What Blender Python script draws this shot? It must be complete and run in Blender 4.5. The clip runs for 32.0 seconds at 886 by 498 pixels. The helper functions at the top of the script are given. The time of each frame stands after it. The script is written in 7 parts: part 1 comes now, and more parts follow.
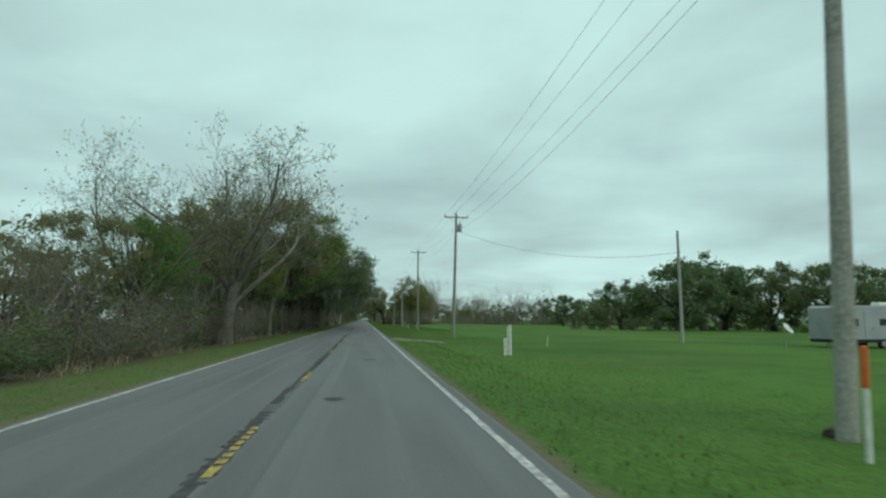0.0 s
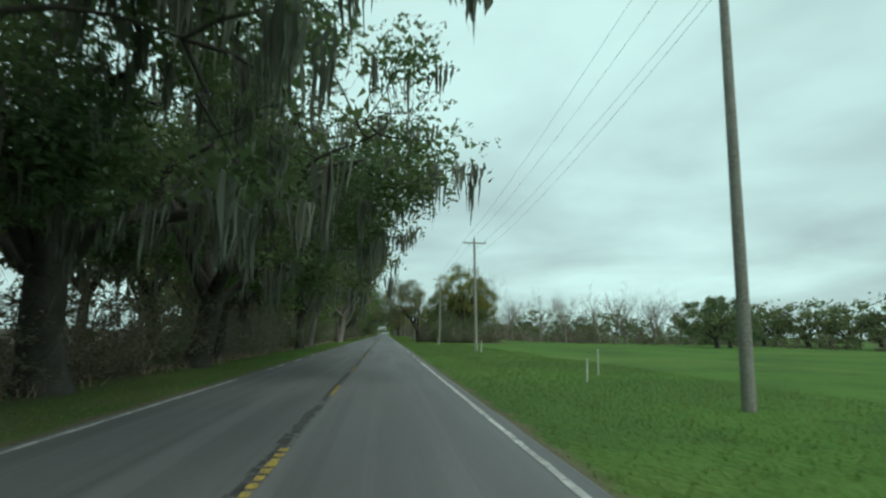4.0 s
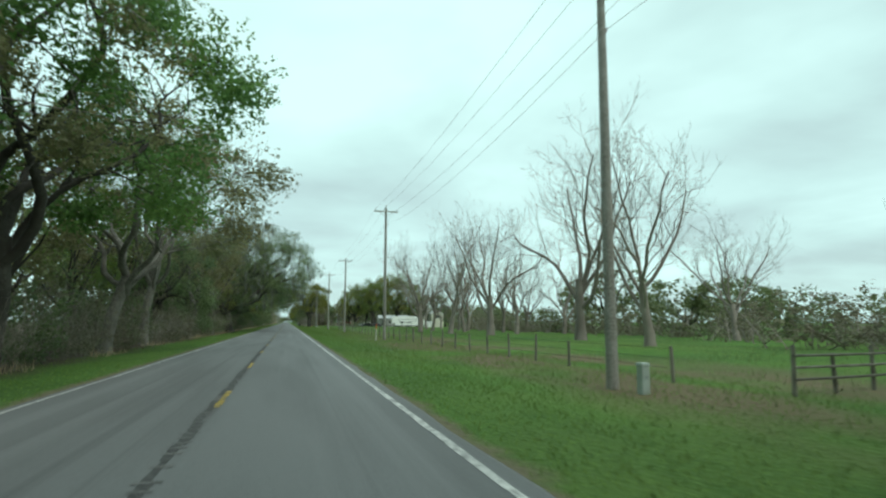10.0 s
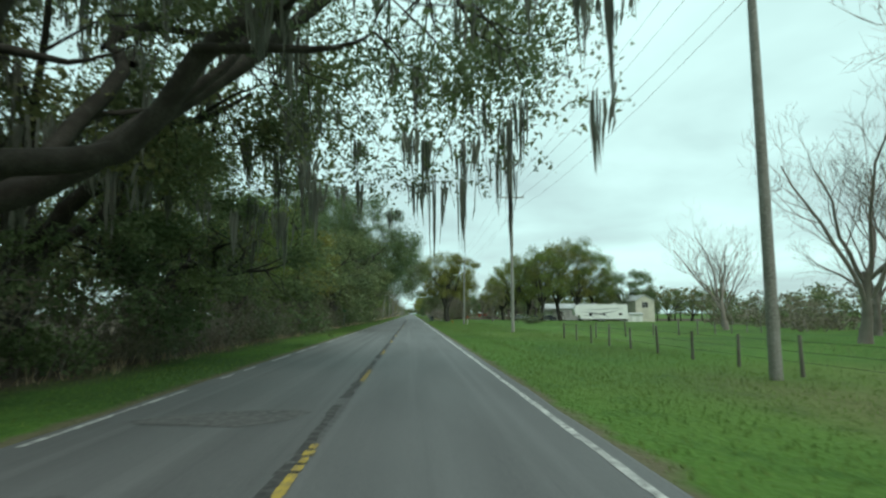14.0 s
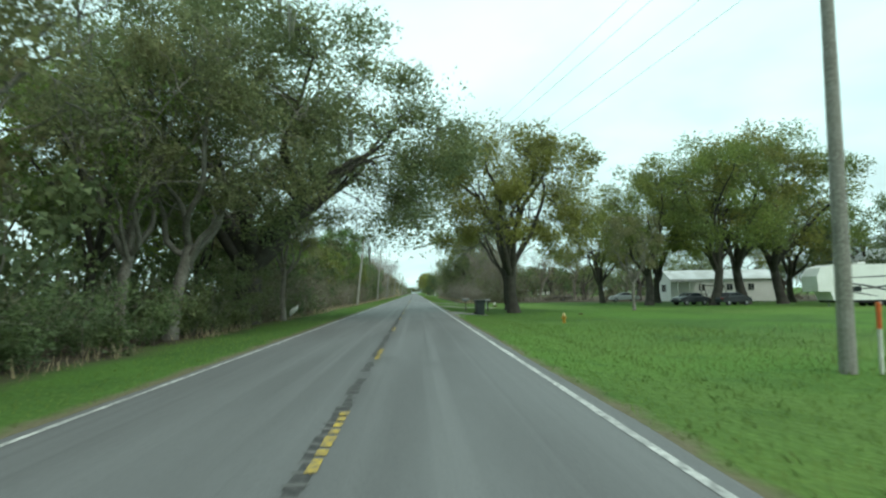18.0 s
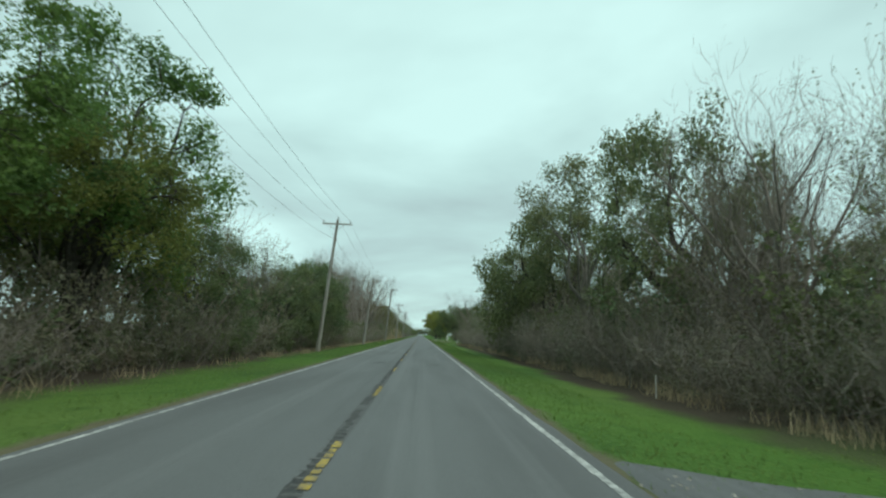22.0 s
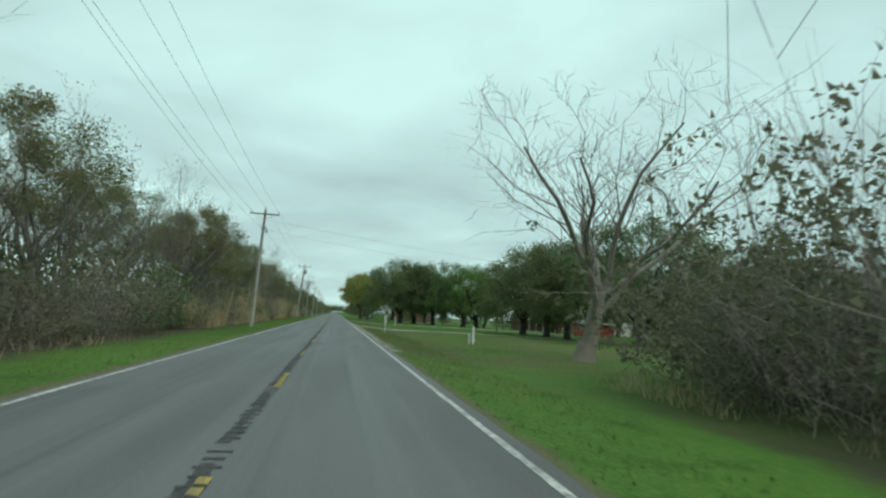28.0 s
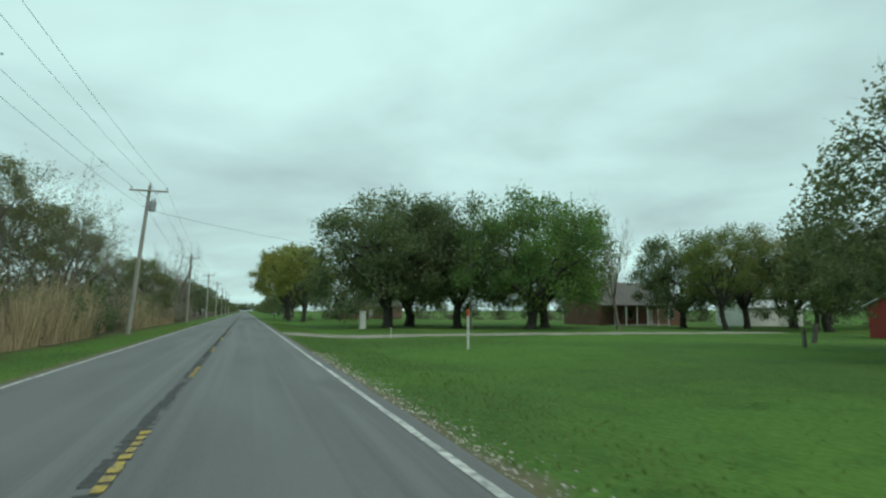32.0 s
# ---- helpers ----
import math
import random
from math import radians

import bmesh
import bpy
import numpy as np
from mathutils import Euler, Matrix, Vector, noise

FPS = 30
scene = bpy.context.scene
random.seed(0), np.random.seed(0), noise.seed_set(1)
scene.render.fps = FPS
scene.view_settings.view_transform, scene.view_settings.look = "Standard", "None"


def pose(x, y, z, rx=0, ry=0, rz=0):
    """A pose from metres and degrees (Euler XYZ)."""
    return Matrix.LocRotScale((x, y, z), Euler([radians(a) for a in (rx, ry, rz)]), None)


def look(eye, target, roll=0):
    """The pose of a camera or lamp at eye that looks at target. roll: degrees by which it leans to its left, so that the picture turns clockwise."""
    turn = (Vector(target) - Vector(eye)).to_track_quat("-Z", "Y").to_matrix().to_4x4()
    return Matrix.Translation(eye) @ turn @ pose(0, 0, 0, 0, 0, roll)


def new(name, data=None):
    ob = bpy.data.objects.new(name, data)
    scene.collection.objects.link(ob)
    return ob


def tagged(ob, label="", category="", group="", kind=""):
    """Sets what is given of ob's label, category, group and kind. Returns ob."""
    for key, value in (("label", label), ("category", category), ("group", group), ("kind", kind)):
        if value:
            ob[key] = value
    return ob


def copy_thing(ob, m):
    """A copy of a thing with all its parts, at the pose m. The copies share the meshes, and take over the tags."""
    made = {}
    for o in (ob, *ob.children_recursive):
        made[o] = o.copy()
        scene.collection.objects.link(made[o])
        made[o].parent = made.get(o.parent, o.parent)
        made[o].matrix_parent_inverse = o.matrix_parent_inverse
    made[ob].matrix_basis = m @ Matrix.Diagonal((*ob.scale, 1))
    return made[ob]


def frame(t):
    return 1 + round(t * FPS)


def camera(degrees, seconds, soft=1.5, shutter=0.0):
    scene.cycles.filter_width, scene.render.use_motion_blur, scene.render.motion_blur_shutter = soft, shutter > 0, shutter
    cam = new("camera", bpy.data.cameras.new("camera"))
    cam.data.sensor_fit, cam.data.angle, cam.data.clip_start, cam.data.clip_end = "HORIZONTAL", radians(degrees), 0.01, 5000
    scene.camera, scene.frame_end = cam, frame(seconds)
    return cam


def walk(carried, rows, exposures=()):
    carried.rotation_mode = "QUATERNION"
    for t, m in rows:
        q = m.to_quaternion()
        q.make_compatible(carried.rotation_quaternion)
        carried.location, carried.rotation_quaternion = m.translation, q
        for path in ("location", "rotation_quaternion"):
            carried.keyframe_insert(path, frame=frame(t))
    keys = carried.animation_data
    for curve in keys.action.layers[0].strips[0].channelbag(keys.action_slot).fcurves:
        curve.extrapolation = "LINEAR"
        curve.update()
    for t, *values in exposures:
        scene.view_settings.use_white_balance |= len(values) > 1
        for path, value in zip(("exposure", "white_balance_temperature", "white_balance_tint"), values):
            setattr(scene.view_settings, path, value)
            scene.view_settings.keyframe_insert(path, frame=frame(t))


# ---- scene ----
# camera: seconds, across, along the road, pitch up, lean, yaw to the left
cam = camera(75.0, 32.0, soft=2.3, shutter=0.12)
EYE = 1.44
ROWS = [
    (0, 0.32, 0.00, 6.93, 0.11, -7.73),
    (0.5, 0.30, 10.00, 6.85, -0.17, -6.46),
    (1, 0.35, 20.07, 7.10, -0.09, -7.01),
    (1.5, 0.43, 30.09, 7.28, 0.26, -8.52),
    (2, 0.35, 39.98, 6.78, -0.23, -8.24),
    (2.5, 0.35, 50.02, 8.08, 0.83, -8.09),
    (3, 0.29, 60.16, 8.43, 0.80, -7.56),
    (3.5, 0.14, 70.39, 8.57, 0.69, -5.57),
    (5.5, 0.08, 113.20, 7.07, 0.30, -7.01),
    (6, 0.01, 124.15, 7.51, 0.77, -9.75),
    (6.5, 0.00, 135.06, 5.65, -0.56, -11.19),
    (7, -0.00, 145.97, 5.15, 0.02, -12.58),
    (7.5, 0.02, 156.80, 6.08, 0.78, -14.07),
    (8, 0.07, 167.55, 6.97, -0.77, -14.91),
    (8.5, 0.12, 178.33, 6.67, -0.07, -15.10),
    (9, 0.13, 189.20, 6.25, -0.31, -15.39),
    (9.5, 0.08, 200.03, 6.89, 0.58, -15.37),
    (10, 0.02, 210.84, 7.19, 0.07, -15.01),
    (10.5, 0.08, 221.73, 6.40, -0.73, -13.33),
    (11, 0.10, 232.65, 6.52, -0.88, -12.29),
    (11.5, -0.04, 243.55, 7.00, -0.15, -11.53),
    (12, -0.03, 254.40, 6.86, 0.59, -9.08),
    (12.5, 0.03, 265.23, 7.12, -1.21, -7.27),
    (13, 0.04, 275.97, 7.16, -1.28, -5.38),
    (13.5, 0.02, 286.53, 6.48, -1.58, -3.44),
    (14, -0.02, 296.95, 6.38, -0.14, -3.07),
    (14.5, -0.02, 307.43, 6.73, -0.31, -2.84),
    (16.5, -0.13, 350.40, 5.51, -0.36, -4.45),
    (17, -0.14, 360.98, 5.52, -0.55, -4.05),
    (17.5, -0.23, 371.58, 4.72, -0.20, -3.28),
    (18, -0.22, 382.00, 4.28, -0.87, -2.82),
    (18.5, -0.24, 392.07, 4.40, -1.73, -2.71),
    (19, -0.16, 401.96, 4.56, -1.51, -2.45),
    (19.5, -0.11, 411.70, 4.11, -0.78, -2.10),
    (20, -0.16, 421.35, 4.34, 0.32, -2.11),
    (20.5, -0.11, 430.90, 7.54, 1.39, -2.36),
    (21, -0.06, 440.37, 11.09, 1.77, -1.76),
    (21.5, -0.07, 449.76, 11.12, 2.55, -1.68),
    (22, -0.07, 459.15, 8.53, 2.33, -1.81),
    (22.5, -0.01, 468.55, 7.91, 1.92, -2.36),
    (23, -0.10, 478.04, 7.37, 1.82, -2.17),
    (23.5, -0.10, 487.58, 7.38, 2.21, -2.34),
    (24, -0.13, 497.26, 7.79, 1.80, -3.02),
    (24.5, -0.15, 507.05, 7.87, 2.13, -3.89),
    (25, -0.18, 516.80, 7.48, 2.66, -5.03),
    (25.5, -0.20, 526.42, 7.62, 3.12, -6.19),
    (26, -0.24, 535.92, 6.91, 1.67, -6.89),
    (26.5, -0.23, 545.33, 6.20, 2.54, -7.42),
    (28.5, -0.06, 581.47, 6.85, 3.00, -10.43),
    (29, 0.01, 590.28, 6.32, 3.05, -9.99),
    (29.5, 0.08, 599.00, 5.86, 1.79, -10.11),
    (30, 0.02, 607.44, 6.23, 3.22, -11.32),
    (30.5, -0.07, 616.13, 5.68, 2.38, -12.50),
    (31, -0.04, 624.98, 6.80, 2.90, -14.79),
    (31.5, -0.01, 634.04, 6.67, 2.40, -16.13),
    (32, -0.01, 643.12, 6.06, -0.09, -18.84),
]


def aimed(x, y, pitch, lean, yaw):
    return pose(x, y, EYE, 0, 0, yaw) @ pose(0, 0, 0, 90 + pitch) @ pose(0, 0, 0, 0, 0, lean)


walk(cam, [(t, aimed(*p)) for t, *p in ROWS], exposures=[(0, -0.15), (3, 0.0), (6, -0.02), (8, 0.1), (8.6, 0.5), (9, 1.0), (9.5, 0.75), (10, 0.3), (11, 0.12), (13, 0.18), (14, 0.28), (16.5, 0.28), (17, 0.3), (18, 0.64), (19, 0.82), (19.6, 0.75), (20, 0.5), (21, -0.02), (22, 0.06), (26, 0.04), (32, 0.02)])

# ---------------------------------------------------------------- sky and light
world = bpy.data.worlds.new("overcast_sky")
scene.world = world
world.use_nodes = True
wt = world.node_tree
wt.nodes.clear()


def wn(kind, **kw):
    n = wt.nodes.new(kind)
    for k, v in kw.items():
        n.inputs[k].default_value = v
    return n


out = wn("ShaderNodeOutputWorld")
bg_sky, bg_cloud = wn("ShaderNodeBackground"), wn("ShaderNodeBackground")
sky = wt.nodes.new("ShaderNodeTexSky")
sky.sky_type, sky.sun_disc = "NISHITA", False
sky.sun_elevation, sky.sun_rotation = radians(54), radians(146)
bg_sky.inputs["Strength"].default_value = 0.10
wt.links.new(sky.outputs[0], bg_sky.inputs["Color"])
coord = wn("ShaderNodeTexCoord")
sep = wn("ShaderNodeSeparateXYZ")
wt.links.new(coord.outputs["Generated"], sep.inputs[0])
up = wt.nodes.new("ShaderNodeMath"); up.operation = "MAXIMUM"; up.inputs[1].default_value = 0.0
wt.links.new(sep.outputs["Z"], up.inputs[0])
lift = wt.nodes.new("ShaderNodeMath"); lift.operation = "ADD"; lift.inputs[1].default_value = 0.16
wt.links.new(up.outputs[0], lift.inputs[0])
flat = wt.nodes.new("ShaderNodeVectorMath"); flat.operation = "DIVIDE"
comb = wn("ShaderNodeCombineXYZ")
for k in range(3):
    wt.links.new(lift.outputs[0], comb.inputs[k])
wt.links.new(coord.outputs["Generated"], flat.inputs[0])
wt.links.new(comb.outputs[0], flat.inputs[1])
cl = wn("ShaderNodeTexNoise", Scale=0.85, Detail=5.0, Roughness=0.5, Distortion=0.25)
wt.links.new(flat.outputs[0], cl.inputs["Vector"])
ramp = wn("ShaderNodeValToRGB")
e = ramp.color_ramp.elements
e[0].position, e[0].color = 0.34, (0.43, 0.60, 0.59, 1)
e[1].position, e[1].color = 0.68, (0.66, 0.965, 0.92, 1)
m_ = e.new(0.50); m_.color = (0.525, 0.765, 0.735, 1)
wt.links.new(cl.outputs[0], ramp.inputs[0])
wt.links.new(ramp.outputs[0], bg_cloud.inputs["Color"])
bg_cloud.inputs["Strength"].default_value = 1.0
mixw = wn("ShaderNodeMixShader")
mixw.inputs[0].default_value = 0.93
wt.links.new(bg_sky.outputs[0], mixw.inputs[1])
wt.links.new(bg_cloud.outputs[0], mixw.inputs[2])
wt.links.new(mixw.outputs[0], out.inputs[0])

sun_data = bpy.data.lights.new("sun", "SUN")
sun_data.energy, sun_data.angle, sun_data.color = 1.2, radians(40), (1.0, 0.98, 0.93)
sun = new("sun", sun_data)
sun.matrix_world = look((0, 0, 100), (-40, 60, 0))

# ---------------------------------------------------------------- materials
def material(name, base, rough=0.8, metal=0.0, spots=None, scale=3.0, fine=None, fine_scale=40.0, bump=0.0, bump_scale=60.0,
             island=0.0, thing=0.0, see_through=0.0, spec=0.3, coords="Object"):
    """A node material: a base colour broken up by broad spots and a fine grain, with relief."""
    m = bpy.data.materials.new(name)
    m.use_nodes = True
    nt = m.node_tree
    p = nt.nodes["Principled BSDF"]
    p.inputs["Roughness"].default_value, p.inputs["Metallic"].default_value = rough, metal
    p.inputs["Specular IOR Level"].default_value = spec
    tc = nt.nodes.new("ShaderNodeTexCoord")
    if coords == "World":
        geo = nt.nodes.new("ShaderNodeNewGeometry")
        vec = geo.outputs["Position"]
    else:
        vec = tc.outputs["Object"]
    col = None

    def noise_of(sc, detail=4.0):
        n = nt.nodes.new("ShaderNodeTexNoise")
        n.inputs["Scale"].default_value, n.inputs["Detail"].default_value = sc, detail
        nt.links.new(vec, n.inputs["Vector"])
        return n.outputs[0]

    def mixed(a, b, fac, lo, hi):
        r = nt.nodes.new("ShaderNodeMapRange")
        r.inputs[1].default_value, r.inputs[2].default_value = lo, hi
        nt.links.new(fac, r.inputs[0])
        x = nt.nodes.new("ShaderNodeMix"); x.data_type = "RGBA"
        nt.links.new(r.outputs[0], x.inputs[0])
        for k, v in ((6, a), (7, b)):
            if isinstance(v, tuple):
                x.inputs[k].default_value = (*v, 1)
            else:
                nt.links.new(v, x.inputs[k])
        return x.outputs[2]

    col = base
    if spots:
        col = mixed(col, spots, noise_of(scale), 0.38, 0.64)
    if fine:
        col = mixed(col, fine, noise_of(fine_scale, 2.0), 0.42, 0.7)
    if island or thing:
        hsv = nt.nodes.new("ShaderNodeHueSaturation")
        if isinstance(col, tuple):
            hsv.inputs["Color"].default_value = (*col, 1)
        else:
            nt.links.new(col, hsv.inputs["Color"])
        r = nt.nodes.new("ShaderNodeMapRange")
        if island:
            g = nt.nodes.new("ShaderNodeNewGeometry")
            nt.links.new(g.outputs["Random Per Island"], r.inputs[0])
        else:
            g = nt.nodes.new("ShaderNodeObjectInfo")
            nt.links.new(g.outputs["Random"], r.inputs[0])
        k = island or thing
        r.inputs[3].default_value, r.inputs[4].default_value = 1 - k, 1 + k
        nt.links.new(r.outputs[0], hsv.inputs["Value"])
        if island and thing:
            o = nt.nodes.new("ShaderNodeObjectInfo")
            r2 = nt.nodes.new("ShaderNodeMapRange")
            r2.inputs[3].default_value, r2.inputs[4].default_value = 0.5 - thing * 0.10, 0.5 + thing * 0.08
            nt.links.new(o.outputs["Random"], r2.inputs[0])
            nt.links.new(r2.outputs[0], hsv.inputs["Hue"])
        col = hsv.outputs[0]
    if isinstance(col, tuple):
        p.inputs["Base Color"].default_value = (*col, 1)
    else:
        nt.links.new(col, p.inputs["Base Color"])
    if bump:
        b = nt.nodes.new("ShaderNodeBump")
        b.inputs["Strength"].default_value, b.inputs["Distance"].default_value = bump, 0.02
        nt.links.new(noise_of(bump_scale, 3.0), b.inputs["Height"])
        nt.links.new(b.outputs[0], p.inputs["Normal"])
    if see_through:
        t = nt.nodes.new("ShaderNodeBsdfTranslucent")
        if isinstance(col, tuple):
            t.inputs[0].default_value = (*col, 1)
        else:
            nt.links.new(col, t.inputs[0])
        x = nt.nodes.new("ShaderNodeMixShader")
        x.inputs[0].default_value = see_through
        nt.links.new(p.outputs[0], x.inputs[1])
        nt.links.new(t.outputs[0], x.inputs[2])
        nt.links.new(x.outputs[0], nt.nodes["Material Output"].inputs[0])
    return m


M = {}
M["leaf_full"] = material("yellow green leaves", (0.225, 0.25, 0.065), 0.7, spots=(0.165, 0.195, 0.065), scale=0.45, island=0.28, thing=0.3, see_through=0.5)
M["leaf_yellow"] = material("bright yellow green leaves", (0.30, 0.32, 0.08), 0.7, spots=(0.22, 0.26, 0.075), scale=0.45, island=0.28, thing=0.2, see_through=0.5)
M["leaf_oak"] = material("dark oak leaves", (0.175, 0.215, 0.09), 0.7, spots=(0.125, 0.175, 0.085), scale=0.4, island=0.28, thing=0.3, see_through=0.45)
M["leaf_green"] = material("fresh green leaves", (0.165, 0.265, 0.065), 0.65, spots=(0.12, 0.21, 0.07), scale=0.45, island=0.28, thing=0.3, see_through=0.5)
M["leaf_olive"] = material("olive young leaves", (0.235, 0.235, 0.105), 0.7, spots=(0.17, 0.19, 0.095), scale=0.45, island=0.28, thing=0.3, see_through=0.45)
M["leaf_brush"] = material("dull brush leaves", (0.205, 0.19, 0.125), 0.75, spots=(0.16, 0.172, 0.10), scale=0.6, island=0.32, thing=0.4, see_through=0.4)
M["leaf_privet"] = material("green privet leaves", (0.16, 0.205, 0.085), 0.65, spots=(0.12, 0.165, 0.085), scale=0.6, island=0.3, thing=0.3, see_through=0.4)
M["bark"] = material("grey brown bark", (0.048, 0.042, 0.034), 0.95, spots=(0.085, 0.079, 0.064), scale=2.5, fine=(0.05, 0.045, 0.038), fine_scale=18, bump=0.6, bump_scale=25)
M["bark_pale"] = material("pale grey bark", (0.24, 0.225, 0.19), 0.95, spots=(0.14, 0.13, 0.105), scale=2.0, fine=(0.11, 0.10, 0.085), fine_scale=16, bump=0.5, bump_scale=25)
M["twig"] = material("grey twigs", (0.19, 0.16, 0.135), 0.95, spots=(0.25, 0.22, 0.185), scale=1.2, thing=0.2)
M["brush_twig"] = material("grey brown brush stems", (0.235, 0.205, 0.17), 0.95, spots=(0.30, 0.265, 0.225), scale=1.5, thing=0.2)
M["moss"] = material("grey green hanging moss", (0.19, 0.20, 0.16), 1.0, island=0.3, see_through=0.3)
M["reed"] = material("dry tan reeds", (0.46, 0.37, 0.23), 0.9, island=0.35, see_through=0.3)
M["blade"] = material("grass blades", (0.12, 0.215, 0.042), 0.65, spots=(0.155, 0.22, 0.055), scale=0.12, island=0.2, see_through=0.5, coords="World")
M["weed"] = material("tall weeds", (0.13, 0.19, 0.06), 0.7, island=0.4, thing=0.3, see_through=0.3)
M["wood_pole"] = material("weathered grey pole wood", (0.30, 0.29, 0.255), 0.9, spots=(0.21, 0.20, 0.17), scale=1.3, fine=(0.36, 0.35, 0.31), fine_scale=14, bump=0.4, bump_scale=22, thing=0.2)
M["metal"] = material("galvanised metal", (0.36, 0.38, 0.38), 0.5, 0.6, spots=(0.28, 0.29, 0.29), scale=6)
M["porcelain"] = material("grey brown porcelain", (0.16, 0.13, 0.12), 0.35)
M["wire"] = material("weathered aluminium wire", (0.10, 0.105, 0.105), 0.6, 0.3, spots=(0.07, 0.07, 0.07), scale=2)
M["white"] = material("white plastic", (0.74, 0.74, 0.70), 0.5, spots=(0.62, 0.62, 0.57), scale=4, fine=(0.50, 0.49, 0.44), fine_scale=22)
M["orange"] = material("orange plastic", (0.62, 0.13, 0.03), 0.5, spots=(0.50, 0.10, 0.03), scale=5)
M["yellow"] = material("yellow plastic", (0.65, 0.43, 0.03), 0.5, spots=(0.55, 0.35, 0.03), scale=5)
M["hydrant"] = material("chipped orange yellow paint", (0.60, 0.33, 0.03), 0.5, spots=(0.48, 0.24, 0.03), scale=6, fine=(0.30, 0.16, 0.05), fine_scale=30)
M["hydrant_top"] = material("faded pale yellow paint", (0.62, 0.50, 0.22), 0.5, spots=(0.50, 0.40, 0.18), scale=6)
M["sign_green"] = material("faded green sign enamel", (0.05, 0.20, 0.10), 0.5, spots=(0.07, 0.23, 0.13), scale=3, fine=(0.04, 0.15, 0.08), fine_scale=20)
M["pedestal"] = material("pale green pedestal enamel", (0.38, 0.45, 0.40), 0.5, spots=(0.31, 0.36, 0.31), scale=4)
M["line_white"] = material("worn white road paint", (0.62, 0.62, 0.58), 0.7, spots=(0.40, 0.40, 0.38), scale=1.6, fine=(0.20, 0.20, 0.19), fine_scale=9, coords="World")
M["line_yellow"] = material("worn yellow road paint", (0.52, 0.37, 0.05), 0.7, spots=(0.36, 0.26, 0.07), scale=3, fine=(0.16, 0.14, 0.10), fine_scale=14, coords="World")
M["tar"] = material("dark tar", (0.035, 0.035, 0.034), 0.75, spots=(0.055, 0.054, 0.052), scale=1.5, fine=(0.09, 0.088, 0.084), fine_scale=11, coords="World")
M["groove"] = material("dark rumble groove", (0.04, 0.04, 0.039), 0.85, spots=(0.085, 0.084, 0.08), scale=0.5, coords="World")
M["groove_worn"] = material("worn rumble groove", (0.085, 0.084, 0.08), 0.9, spots=(0.13, 0.128, 0.122), scale=0.6, fine=(0.17, 0.168, 0.16), fine_scale=9, coords="World")
M["gravel"] = material("pale gravel", (0.25, 0.23, 0.185), 0.95, spots=(0.13, 0.115, 0.075), scale=0.7, fine=(0.40, 0.385, 0.345), fine_scale=13, bump=0.8, bump_scale=30, coords="World")
M["gravel_brown"] = material("brown gravel and earth", (0.19, 0.165, 0.12), 0.95, spots=(0.10, 0.105, 0.05), scale=0.8, fine=(0.32, 0.29, 0.23), fine_scale=11, bump=0.8, bump_scale=30, coords="World")
M["pebble"] = material("pale pebbles", (0.36, 0.34, 0.29), 0.9, island=0.45)
M["concrete"] = material("grey concrete", (0.30, 0.30, 0.28), 0.9, spots=(0.22, 0.22, 0.20), scale=1.0, fine=(0.36, 0.36, 0.33), fine_scale=18, bump=0.3, coords="World")
M["dark_plastic"] = material("dark green grey plastic", (0.022, 0.030, 0.030), 0.5, spots=(0.035, 0.045, 0.045), scale=3)
M["black"] = material("black rubber", (0.015, 0.015, 0.016), 0.7, spots=(0.03, 0.03, 0.03), scale=5)
M["glass"] = material("dark window glass", (0.02, 0.025, 0.028), 0.08, spec=0.6)
M["siding_white"] = material("white siding", (0.82, 0.82, 0.78), 0.5, spots=(0.74, 0.74, 0.69), scale=0.8, fine=(0.76, 0.75, 0.71), fine_scale=9)
M["siding_cream"] = material("cream siding", (0.60, 0.57, 0.46), 0.6, spots=(0.50, 0.47, 0.38), scale=0.9)
M["rv_grey"] = material("grey trailer panel", (0.36, 0.37, 0.38), 0.4, spots=(0.30, 0.31, 0.32), scale=0.7)
M["rv_swoosh"] = material("dark trailer graphic", (0.06, 0.06, 0.065), 0.4, spots=(0.10, 0.09, 0.09), scale=2)
M["shingle"] = material("grey brown roof shingles", (0.12, 0.11, 0.10), 0.9, spots=(0.085, 0.08, 0.075), scale=0.8, fine=(0.16, 0.15, 0.135), fine_scale=10)
M["roof_metal"] = material("pale metal roof", (0.55, 0.56, 0.55), 0.45, 0.3, spots=(0.42, 0.42, 0.40), scale=0.6)
M["barn_red"] = material("barn red boards", (0.36, 0.06, 0.045), 0.75, spots=(0.28, 0.045, 0.038), scale=1.0, fine=(0.31, 0.065, 0.05), fine_scale=12, thing=0.12)
M["fence_wood"] = material("grey fence wood", (0.13, 0.12, 0.10), 0.95, spots=(0.20, 0.19, 0.16), scale=2.0, thing=0.25)
M["car_silver"] = material("silver car paint", (0.50, 0.52, 0.53), 0.3, 0.5, spots=(0.46, 0.48, 0.49), scale=1)
M["car_dark"] = material("dark grey car paint", (0.06, 0.065, 0.07), 0.3, 0.3, spots=(0.05, 0.055, 0.06), scale=1)
M["soil"] = material("brown soil", (0.11, 0.08, 0.05), 0.95, spots=(0.075, 0.06, 0.04), scale=1.5, bump=0.6, bump_scale=20, coords="World")
M["brick"] = material("brown brick", (0.20, 0.10, 0.07), 0.85, spots=(0.15, 0.08, 0.06), scale=1.2, fine=(0.26, 0.15, 0.11), fine_scale=14)


